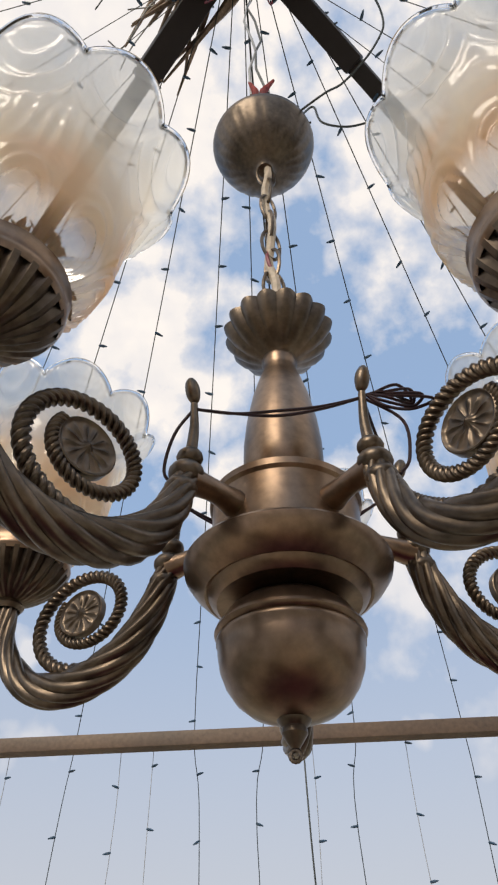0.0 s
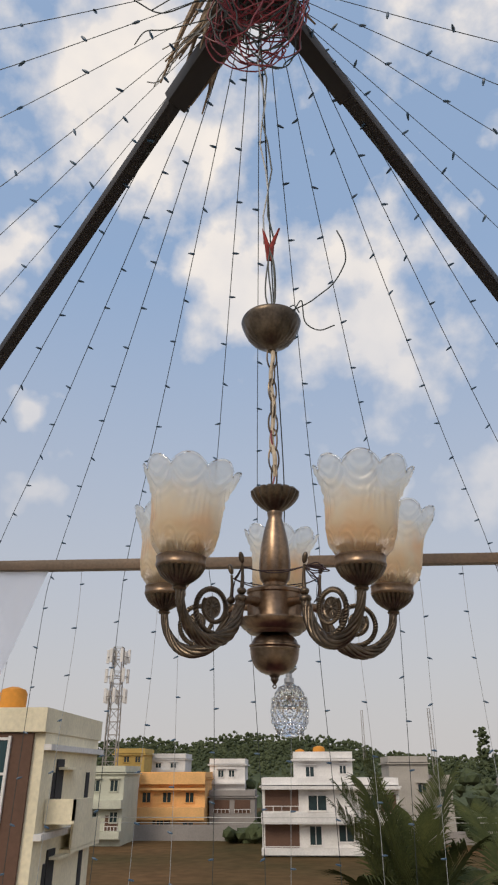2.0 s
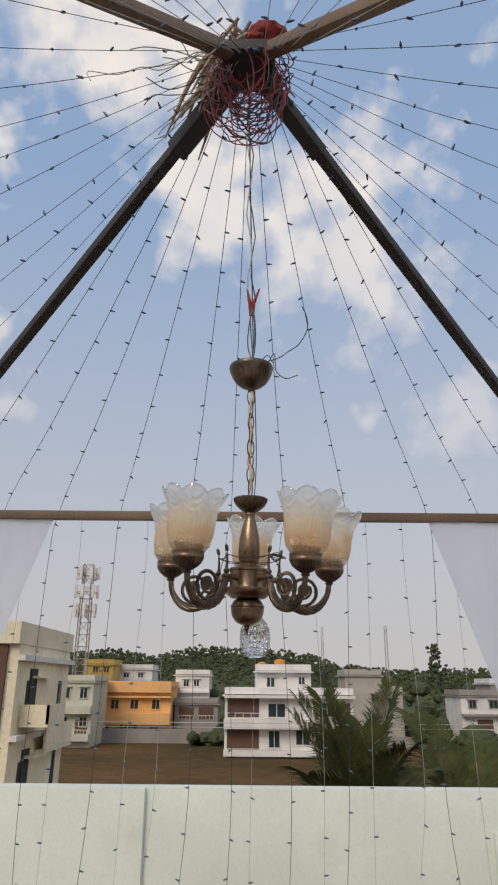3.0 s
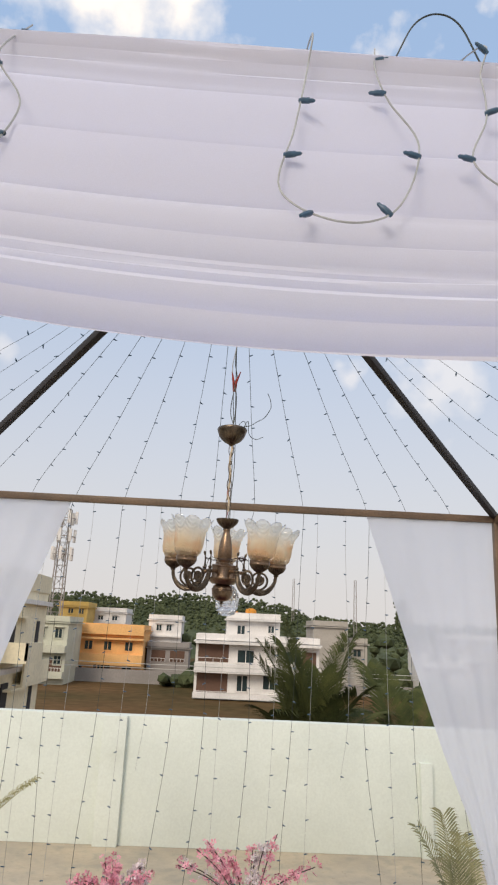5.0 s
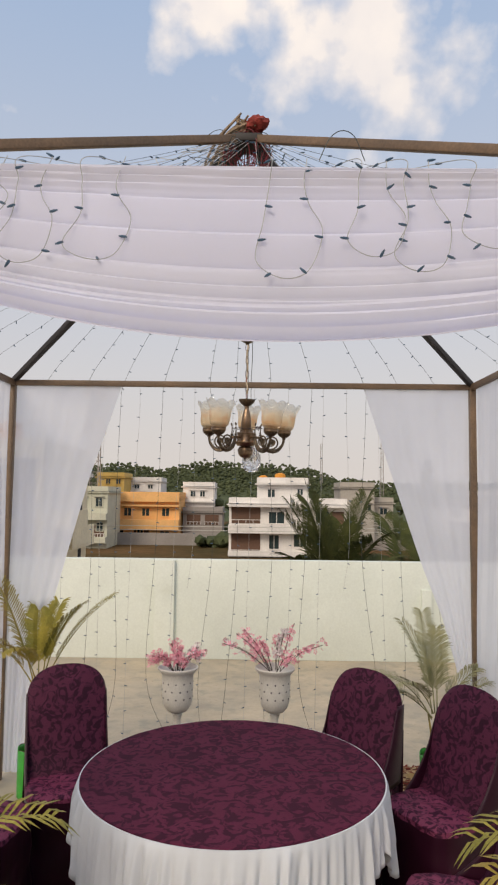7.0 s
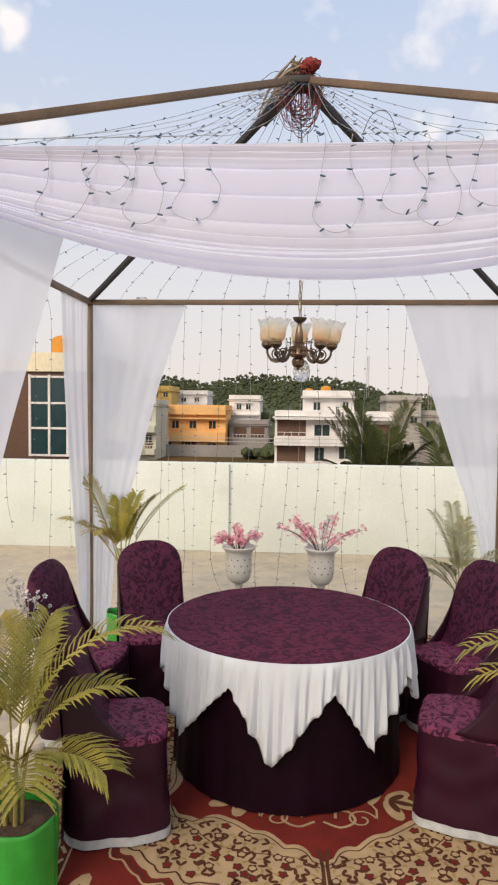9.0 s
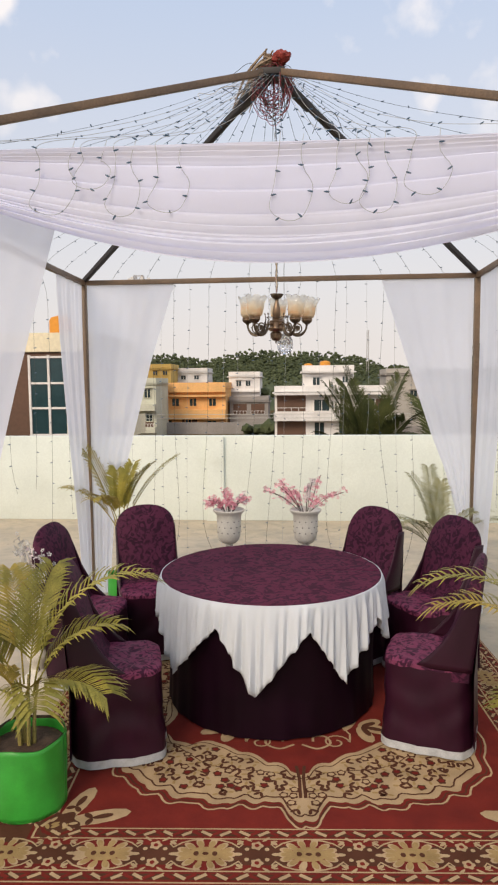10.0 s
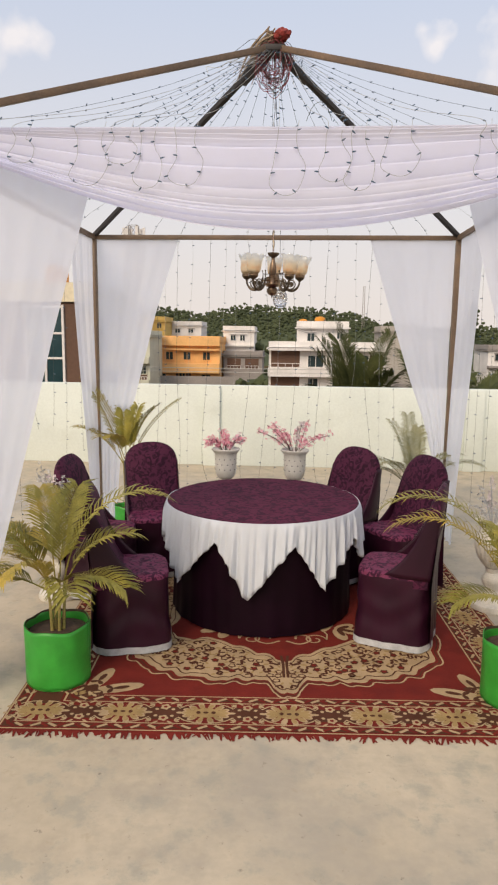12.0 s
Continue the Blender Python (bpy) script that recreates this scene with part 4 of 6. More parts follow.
def drop_at(deg):
    d = (deg + 180) % 360 - 180
    pts = sorted(TIPS + DIPS)
    pts = [(pts[-1][0] - 360, pts[-1][1])] + pts + [(pts[0][0] + 360, pts[0][1])]
    return float(np.interp(d, [p[0] for p in pts], [p[1] for p in pts])) + 0.010 * ((d * 0.31) % 1.0 - 0.5)


def overlay(u, v):
    a = 2 * math.pi * u
    d = drop_at(math.degrees(a))
    if v < 0.07:
        # the rim that lies on the table, under the topper's edge
        r = 0.60 + (TR + 0.004 - 0.60) * v / 0.07
        return (r * math.cos(a), r * math.sin(a), TH)
    v = (v - 0.07) / 0.93
    s = d * v
    w = 0.40 * math.sin(61 * a + 2.5 * math.sin(4 * a)) + 0.35 * math.sin(37 * a + 2 * math.sin(7 * a)) + 0.25 * math.sin(109 * a + 3 * v)
    out = min(1.0, v * 4)
    r = TR + 0.004 + 0.006 * out + 0.015 * out * w * (0.4 + v) * 1.4 + 0.012 * v
    return (r * math.cos(a), r * math.sin(a), TH - s)


bm = sheet(overlay, 720, 15)
ov = part("white_overlay", bm, LINEN)
thicken(ov, 0.002)
ov.matrix_world = Matrix.Translation((TC[0], TC[1], 0.002))
tagged(ov, "white pleated tablecloth overlay with pointed hanging corners", "tablecloth")


def topper(u, v):
    """Lies flat to just short of the table's edge; the last band turns down."""
    a = 2 * math.pi * u
    r = 0.662 * v / 0.95 * (1 + 0.002 * math.sin(5 * a) + 0.0015 * math.sin(11 * a + 1))
    z = TH + 0.005 + 0.0012 * math.sin(9 * r * math.cos(a) * 3) * math.cos(7 * r * math.sin(a) * 3)
    if v > 0.951:
        k = (v - 0.95) / 0.05
        r = 0.662 + 0.004 * k
        z -= 0.003 * k * k
    return (r * math.cos(a), r * math.sin(a), z)


tp = part("purple_topper", sheet(topper, 120, 40), VELVET_TOP)
thicken(tp, 0.003)
tp.matrix_world = Matrix.Translation((TC[0], TC[1], 0))
tagged(tp, "round mauve-purple patterned cloth topper on the table", "tablecloth")


# ---------------------------------------------------------------- chairs
def pad_at(z):
    """How far the cover stands forward of the chair's back at a height."""
    return float(np.interp(z, [0.44, 0.50, 0.56, 0.66, 0.80, 0.92, 1.0], [0.15, 0.105, 0.078, 0.055, 0.034, 0.014, 0.0]))


def make_chair():
    """Banquet chair under a fitted cover, facing +x."""
    ch = thing("banquet_chair", "banquet chair under a purple patterned velvet cover", "chair", "chairs round the table")

    def skirt_c(u, v):
        a = 2 * math.pi * u
        n = 4.5
        ca, sa = math.cos(a), math.sin(a)
        k = (abs(ca) ** n + abs(sa) ** n) ** (-1 / n)
        fl = 1 + 0.06 * v + 0.02 * v * math.sin(9 * a + 1) + 0.007 * v * math.sin(23 * a)
        belly = 1 - 0.03 * math.sin(math.pi * v) + 0.036 * math.sin(6 * v + 2.2 * math.sin(3 * a)) * math.sin(math.pi * v) * math.cos(8 * v + 2 * a)
        return (0.225 * k * ca * fl * belly, 0.220 * k * sa * fl * belly, 0.445 - 0.41 * v)

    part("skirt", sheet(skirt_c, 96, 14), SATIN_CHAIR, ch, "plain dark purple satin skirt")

    def hem_c(u, v):
        x, y, z = skirt_c(u, 1)
        return (x * 1.006, y * 1.006, 0.046 - 0.042 * v)

    part("hem", sheet(hem_c, 96, 2), HEM, ch, "grey-white hem band")

    def cushion(u, v):
        a = 2 * math.pi * u
        n = 4.5
        ca, sa = math.cos(a), math.sin(a)
        k = (abs(ca) ** n + abs(sa) ** n) ** (-1 / n)
        r = min(1.0, v * 1.06)
        z = 0.480 - 0.035 * max(0, (v - 0.80) / 0.20) ** 2 + 0.004 * math.sin(5 * v * ca * 3) * math.sin(4 * v * sa * 3)
        return (0.226 * k * ca * r, 0.221 * k * sa * r, z)

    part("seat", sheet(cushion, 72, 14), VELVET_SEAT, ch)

    bm = bmesh.new()
    prof = []
    for k in range(25):
        a = math.pi * k / 24
        ca = math.cos(a)
        prof.append((0.217 * math.copysign(abs(ca) ** 0.84, ca), 0.83 + 0.178 * max(0.0, math.sin(a)) ** 0.85))
    left = [(-0.217, 0.83 - (0.83 - 0.40) * j / 8) for j in range(1, 9)]
    outline = [(-x, z) for x, z in left[::-1]] + prof + left
    rings = []
    for off, inset in ((0.0, 0.028), (0.010, 0.008), (0.028, 0.0), (0.046, 0.008), (0.056, 0.028)):
        ring = []
        for y, z in outline:
            s = 1 - inset / 0.21
            zz = z - inset * max(0, (z - 0.7) / 0.28)
            lean = -(zz - 0.44) * 0.10
            hollow = 0.012 * math.cos(y / 0.21 * 1.5) if off < 0.02 else 0
            pad = pad_at(zz) * (1.0 if off < 0.02 else 0.4 if off < 0.04 else 0.0)
            ring.append(bm.verts.new((-0.165 + pad - off + lean - hollow + 0.004 * math.sin(13 * zz + 5 * y), y * s, zz)))
        rings.append(ring)
    for A, B in zip(rings, rings[1:]):
        for i in range(len(A) - 1):
            bm.faces.new((A[i], A[i + 1], B[i + 1], B[i]))
    m = len(outline)
    for ring, flip in ((rings[0], False), (rings[-1], True)):
        for i in range(m // 2):
            q = [ring[i], ring[i + 1], ring[m - 2 - i], ring[m - 1 - i]]
            q = list(dict.fromkeys(q))
            if len(q) > 2:
                bm.faces.new(q if flip else q[::-1])
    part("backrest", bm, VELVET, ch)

    def tail(u, v):
        y = -0.222 + 0.444 * u
        z = 0.72 - 0.675 * v
        x = -0.222 - max(0, z - 0.44) * 0.10 - 0.012 * v + 0.008 * v * math.sin(18 * u)
        return (x - 0.004, y * (0.97 + 0.05 * v), z)

    part("back_panel", sheet(tail, 24, 12), SATIN_CHAIR, ch)
    for s in (-1, 1):
        def wing(u, v, s=s):
            z = 0.455 + 0.40 * v
            front = -0.178 + float(np.interp(z, [0.44, 0.50, 0.58, 0.68, 0.80, 0.86], [0.26, 0.19, 0.125, 0.075, 0.04, 0.02])) - (z - 0.44) * 0.10
            back = -0.222 - (z - 0.44) * 0.10
            return (front + (back - front) * u, s * (0.212 + 0.006 * math.sin(math.pi * u)), z)

        thicken(part("side_wing", sheet(wing, 8, 14), SATIN_CHAIR, ch), 0.006)
    return ch


chair = make_chair()
SPOTS = [(-0.60, -1.15, 14), (1.05, -0.95, 163), (-1.02, -0.35, -6), (1.19, -0.13, 210), (-0.71, 0.12, -70), (0.75, 0.14, -131)]
chair.matrix_world = pose(SPOTS[0][0], SPOTS[0][1], 0.012, 0, 0, SPOTS[0][2])
for x, y, a in SPOTS[1:]:
    copy_thing(chair, pose(x, y, 0.012, 0, 0, a))

# ---------------------------------------------------------------- rug
RUGM = pose(0.30, -0.30, 0, 0, 0, 3)
RW, RL = 1.42, 1.80          # half width and half length


def flat(bm, pts, z):
    z += 0.00009 * (len(bm.faces) % 11)
    f = bm.faces.new([bm.verts.new((x, y, z)) for x, y in pts])
    if f.normal.z < 0:
        f.normal_flip()
    return f


def strip(bm, line, w, z, closed=False):
    """A flat band of width w along a line."""
    n = len(line)
    L, R = [], []
    for i, (x, y) in enumerate(line):
        a = line[(i - 1) % n] if closed or i else line[0]
        b = line[(i + 1) % n] if closed or i < n - 1 else line[-1]
        dx, dy = b[0] - a[0], b[1] - a[1]
        d = math.hypot(dx, dy) or 1
        nx, ny = -dy / d * w / 2, dx / d * w / 2
        L.append(bm.verts.new((x + nx, y + ny, z)))
        R.append(bm.verts.new((x - nx, y - ny, z)))
    for i in range(n if closed else n - 1):
        j = (i + 1) % n
        bm.faces.new((R[i], R[j], L[j], L[i]))


def petal(bm, x, y, a, length, width, z):
    pts = []
    for k in range(12):
        t = 2 * math.pi * k / 12
        u, v = length * (0.5 - 0.5 * math.cos(t)), width / 2 * math.sin(t) * (0.7 + 0.3 * math.sin(t / 2))
        pts.append((x + u * math.cos(a) - v * math.sin(a), y + u * math.sin(a) + v * math.cos(a)))
    flat(bm, pts, z)


def disc(bm, x, y, rx, ry, z, lobes=0, n=24, a0=0.0):
    pts = []
    for k in range(n):
        t = 2 * math.pi * k / n
        s = 1 + (0.16 * math.cos(lobes * t) if lobes else 0)
        px, py = rx * s * math.cos(t), ry * s * math.sin(t)
        pts.append((x + px * math.cos(a0) - py * math.sin(a0), y + px * math.sin(a0) + py * math.cos(a0)))
    flat(bm, pts, z)


def build_rug():
    rug = thing("rug", "red oriental rug with cream floral medallion and fringed edge", "rug", at=RUGM)
    ripple = lambda x, y: 0.004 + 0.0015 * math.sin(7 * x + 2 * y)
    bm = bmesh.new()
    box(bm, (0, 0, 0.003), (2 * RW, 2 * RL, 0.006))
    part("rug_base", bm, RUG_RED, rug, smooth=False)
    Z1, Z2, Z3, Z4 = 0.0072, 0.0084, 0.0096, 0.0108
    dark, cream, ochre, red = bmesh.new(), bmesh.new(), bmesh.new(), bmesh.new()
    B0, B1 = 0.01, 0.32                     # border between these insets

    def frame_strip(bm, inset, w, z):
        x, y = RW - inset, RL - inset
        strip(bm, [(-x, -y), (x, -y), (x, y), (-x, y)], w, z, True)

    frame_strip(dark, (B0 + B1) / 2 + 0.0, (B1 - B0) * 0.60, Z1)
    for inset in (0.010, 0.072, 0.260, 0.322):
        frame_strip(cream, inset, 0.012, Z2)
    for inset in (0.041, 0.291):
        frame_strip(dark, inset, 0.050, Z2)
        x, y = RW - inset, RL - inset
        for (ax, ay), (bx, by) in (((-x, -y), (x, -y)), ((x, -y), (x, y)), ((x, y), (-x, y)), ((-x, y), (-x, -y))):
            n = int(math.hypot(bx - ax, by - ay) / 0.040)
            ux, uy = (bx - ax) / (n * 0.052 + 1e-9) * 0.052, (by - ay) / (n * 0.052 + 1e-9) * 0.052
            L = math.hypot(bx - ax, by - ay)
            dx, dy = (bx - ax) / L, (by - ay) / L
            for k in range(n):
                s = (k + 0.5) * L / n
                cx, cy = ax + dx * s, ay + dy * s
                side = 0.55 if (k // 2) % 2 else -0.55
                a = math.atan2(dy, dx) + side
                b = cream if k % 2 else red
                flat(b, [(cx + p * math.cos(a) - q * math.sin(a), cy + p * math.sin(a) + q * math.cos(a)) for p, q in ((-0.026, -0.008), (0.026, -0.008), (0.026, 0.008), (-0.026, 0.008))], Z3)
    # border rosettes
    c = 0.166

    def rosette(x, y, a):
        ca, sa = math.cos(a), math.sin(a)
        at = lambda u, v: (x + u * ca - v * sa, y + u * sa + v * ca)
        disc(red, x, y, 0.118, 0.066, Z2, 0, 20, a)
        for k in range(14):
            t = 2 * math.pi * k / 14
            px, py = at(0.066 * math.cos(t), 0.036 * math.sin(t))
            ta = a + math.atan2(0.6 * math.sin(t), math.cos(t))
            petal(cream, px, py, ta, 0.060, 0.034, Z3 - 0.0005)
            petal(ochre, px, py, ta, 0.047, 0.027, Z3)
        disc(ochre, x, y, 0.075, 0.042, Z4, 0, 20, a)
        for s in (-1, 1):
            px, py = at(0.038 * s, 0)
            disc(dark, px, py, 0.011, 0.013, Z4 + 0.001)
            px, py = at(0.105 * s, 0)
            petal(cream, px, py, a + (0 if s > 0 else math.pi), 0.045, 0.02, Z3)
            for q in (-1, 1):
                px, py = at(0.125 * s, 0.055 * q)
                petal(cream, px, py, a + (0 if s > 0 else math.pi) + 0.7 * q * s, 0.035, 0.018, Z3)
        disc(dark, x, y, 0.013, 0.009, Z4 + 0.001)
        # cream hooks round the rosette
        for s in (-1, 1):
            for q in (-1, 1):
                hook = [at(s * u, q * v) for u, v in ((0.015, 0.088), (0.06, 0.083), (0.105, 0.066), (0.135, 0.040), (0.150, 0.060), (0.140, 0.080), (0.125, 0.078))]
                strip(cream, hook, 0.008, Z3)
                px, py = at(s * 0.168, q * 0.030)
                disc(cream, px, py, 0.010, 0.010, Z3, 0, 8)

    def spray(x, y, a):
        ca, sa = math.cos(a), math.sin(a)
        at = lambda u, v: (x + u * ca - v * sa, y + u * sa + v * ca)
        for v in (-0.05, 0.05):
            px, py = at(0, v)
            disc(cream, px, py, 0.024, 0.024, Z3, 5, 20)
            disc(red, px, py, 0.010, 0.010, Z4)
            for s in (-1, 1):
                px, py = at(0.022 * s, v * 1.5)
                petal(cream, px, py, a + (0.7 if s > 0 else 2.4) * (1 if v > 0 else -1), 0.04, 0.014, Z3)

    nx, ny = 7, 9
    for sy in (-1, 1):
        for k in range(nx):
            x = (k - (nx - 1) / 2) * 2 * (RW - c) / (nx - 1)
            rosette(x, sy * (RL - c), 0)
            if k < nx - 1:
                spray(x + (RW - c) / (nx - 1), sy * (RL - c), 0)
    for sx in (-1, 1):
        for k in range(1, ny - 1):
            y = (k - (ny - 1) / 2) * 2 * (RL - c) / (ny - 1)
            rosette(sx * (RW - c), y, math.pi / 2)
        for k in range(ny - 1):
            spray(sx * (RW - c), (k + 0.5 - (ny - 1) / 2) * 2 * (RL - c) / (ny - 1), math.pi / 2)
    # central medallion: a cream scalloped band with cusped tips, red inside
    rnd = random.Random(9)
    OUT = [(0.0, -1.305), (0.055, -1.28), (0.085, -1.20), (0.14, -1.17), (0.20, -1.185), (0.27, -1.165), (0.33, -1.19), (0.41, -1.18), (0.47, -1.145), (0.55, -1.155), (0.62, -1.10), (0.70, -1.085), (0.76, -1.0), (0.83, -0.955), (0.86, -0.82), (0.90, -0.6), (0.84, -0.42), (0.88, -0.2), (0.84, 0.0)]
    INN = [(0.0, -1.0), (0.05, -0.95), (0.10, -0.90), (0.17, -0.88), (0.24, -0.81), (0.32, -0.79), (0.38, -0.73), (0.46, -0.71), (0.54, -0.73), (0.60, -0.72), (0.66, -0.67), (0.70, -0.60), (0.66, -0.45), (0.66, -0.25), (0.62, 0.0)]

    def ring_of(q):
        q4 = smooth_line([(x * 1.04, y * 1.085, 0) for x, y in q], 4)
        h = [(p.x, p.y) for p in q4]
        right = h + [(x, -y) for x, y in h[-2::-1]]
        return right + [(-x, y) for x, y in right[-2:0:-1]]

    o, i_ = ring_of(OUT), ring_of(INN)
    scal = lambda ring, d: [(x + d * math.sin(0.9 * k), y + d * math.cos(0.9 * k)) for k, (x, y) in enumerate(ring)]
    lobed = lambda ring: [(x * (1 + 0.020 * abs(math.sin(0.62 * k))), y * (1 + 0.016 * abs(math.sin(0.62 * k)))) for k, (x, y) in enumerate(ring)]
    o, i_ = lobed(o), scal(i_, 0.008)
    vo = [cream.verts.new((x, y, Z1)) for x, y in o]
    from mathutils.geometry import tessellate_polygon
    tri = tessellate_polygon([[Vector((x, y, 0)) for x, y in o], [Vector((x, y, 0)) for x, y in i_[::-1]]])
    vi = [cream.verts.new((x, y, Z1)) for x, y in i_[::-1]]
    allv = vo + vi
    for a, b, d in tri:
        if len({a, b, d}) == 3:
            f = cream.faces.new((allv[a], allv[b], allv[d]))
            f.normal_update()
            if f.normal.z < 0:
                f.normal_flip()
    strip(dark, [(x * 0.965, y * 0.972) for x, y in o], 0.009, Z2, True)
    strip(dark, [(x * 1.022, y * 1.016) for x, y in o], 0.007, Z2, True)
    strip(dark, [(x * 1.05, y * 1.03) for x, y in i_], 0.006, Z2, True)
    strip(cream, [(x * 1.042, y * 1.030) for x, y in o], 0.010, Z2, True)
    # scrolls and leaf pairs between the medallion's inner edge and its heart
    for s in (-1, 1):
        for t in (-1, 1):
            curl = [(s * (0.20 + (0.075 - 0.055 * k / 18) * math.cos(0.42 * k)), t * (-0.78 + (0.075 - 0.055 * k / 18) * math.sin(0.42 * k))) for k in range(19)]
            strip(cream, curl, 0.010, Z3)
            strip(cream, [(s * 0.275, t * -0.78), (s * 0.285, t * -0.70), (s * 0.25, t * -0.62), (s * 0.16, t * -0.58)], 0.010, Z3)
            for a0, ln in ((-0.35, 0.20), (-1.25, 0.17), (0.5, 0.15)):
                ang = a0 * t * 1.0
                petal(cream, s * 0.34, t * -0.62, ang if s > 0 else math.pi - ang, ln, 0.085, Z3)
                petal(dark, s * 0.36, t * -0.62, ang if s > 0 else math.pi - ang, ln * 0.62, 0.04, Z4)
    # leaves, flowers and stems on the cream band
    for s in (-1, 1):
        for t in (-1, 1):
            strip(dark, [(s * 0.012, t * -1.26), (s * 0.010, t * -1.1), (s * 0.02, t * -1.0)], 0.016, Z2)
            strip(dark, [(s * x, t * y) for x, y in ((0.02, -1.12), (0.12, -1.06), (0.24, -1.04), (0.36, -1.03), (0.48, -0.98), (0.58, -0.88), (0.68, -0.78), (0.74, -0.6), (0.76, -0.3), (0.75, 0))], 0.006, Z2)

    def inside(ring, x, y):
        hit = False
        for (xa, ya), (xb, yb) in zip(ring, ring[1:] + ring[:1]):
            if (ya > y) != (yb > y) and x < (xb - xa) * (y - ya) / (yb - ya) + xa:
                hit = not hit
        return hit

    shrunk, grown = [(x * 0.93, y * 0.945) for x, y in o], [(x * 1.10, y * 1.06) for x, y in i_]
    placed = []
    for k in range(9000):
        x, y = rnd.uniform(0.03, 0.9), rnd.uniform(-1.36, 0)
        if not inside(shrunk, x, y) or inside(grown, x, y) or any((x - p) ** 2 + (y - q) ** 2 < 0.041 ** 2 for p, q in placed):
            continue
        placed.append((x, y))
    for n, (x0, y0) in enumerate(placed):
        a0 = rnd.uniform(0, 6.28)
        for s in (-1, 1):
            for t in (-1, 1):
                x, y, a = s * x0, -t * y0, math.atan2(-t * math.sin(a0), s * math.cos(a0))
                if n % 3 == 0:
                    disc(dark, x, y, 0.024, 0.021, Z2, 5, 20, a)
                    disc(cream if n % 2 else red, x, y, 0.015, 0.013, Z3, 0, 10)
                else:
                    petal(dark, x, y, a + 0.6, 0.040, 0.018, Z2)
                    petal(dark, x, y, a - 0.6, 0.040, 0.018, Z2)
                    petal(ochre, x, y, a + math.pi, 0.030, 0.016, Z2)
    # corner sprays in the red field and scrolls inside the medallion
    for s in (-1, 1):
        for t in (-1, 1):
            cx, cy = s * (RW - 0.35), t * (RL - 0.35)
            for ang, ln, wd in ((2.85, 0.31, 0.10), (1.90, 0.28, 0.095)):
                a = math.atan2(math.sin(ang) * t * -1 if t > 0 else math.sin(ang), math.cos(ang) * s)
                petal(cream, cx, cy, a, ln, wd, Z1)
                px, py = cx + 0.45 * ln * math.cos(a), cy + 0.45 * ln * math.sin(a)
                petal(dark, px, py, a, ln * 0.3, wd * 0.35, Z2)
                petal(dark, px, py, a + 2.2, ln * 0.16, wd * 0.3, Z2)
                petal(dark, px, py, a - 2.2, ln * 0.16, wd * 0.3, Z2)
            disc(dark, cx + s * 0.005, cy + t * 0.005, 0.085, 0.085, Z1 + 0.0006, 6, 36)
            for k in range(9):
                petal(cream if k % 2 else ochre, cx + s * rnd.uniform(-0.06, 0.04), cy + t * rnd.uniform(-0.06, 0.04), rnd.uniform(0, 6.28), 0.04, 0.02, Z3)
            for k in range(4):
                petal(dark, cx + s * rnd.uniform(-0.12, 0.02), cy + t * rnd.uniform(-0.12, 0.02), rnd.uniform(0, 6.28), 0.06, 0.03, Z2)
            line = [(s * x, t * y) for x, y in ((0.02, -0.80), (0.10, -0.84), (0.17, -0.79), (0.15, -0.72), (0.09, -0.72), (0.08, -0.77))]
            strip(cream, [(p.x, p.y) for p in smooth_line([(x, y, 0) for x, y in line], 5)], 0.014, Z1)
            petal(cream, s * 0.26, t * -0.66, 1.2 if s > 0 else 1.9, 0.22 * (1 if t > 0 else 1), 0.08, Z1)
            petal(cream, s * 0.52, t * -0.70, 2.4 if s > 0 else 0.7, 0.16, 0.07, Z1)
    disc(cream, 0, 0, 0.3, 0.4, Z1, 8, 48)
    disc(red, 0, 0, 0.2, 0.28, Z2, 8, 48)
    for name, b, mat in (("dark_pattern", dark, RUG_DARK), ("cream_pattern", cream, RUG_CREAM), ("ochre_pattern", ochre, RUG_OCHRE), ("red_pattern", red, RUG_RED)):
        tagged(part(name, b, mat, rug, smooth=False), kind="stuff")
    # fringe of tufts at both short ends
    bm = bmesh.new()
    for t in (-1, 1):
        for k in range(190):
            x = -RW + (k + rnd.random()) * 2 * RW / 190
            w, L = rnd.uniform(0.006, 0.016), rnd.uniform(0.02, 0.06)
            sl = rnd.uniform(-0.03, 0.03)
            y0 = t * (RL - 0.002)
            vs = [bm.verts.new(p) for p in ((x - w, y0, 0.005), (x + w, y0, 0.005), (x + w * 0.4 + sl, y0 + t * L, 0.003), (x - w * 0.3 + sl, y0 + t * L, 0.002))]
            f = bm.faces.new(vs)
            f.normal_update()
            if f.normal.z < 0:
                f.normal_flip()
    tagged(part("fringe", bm, RUG_RED, rug, smooth=False), kind="stuff")


build_rug()


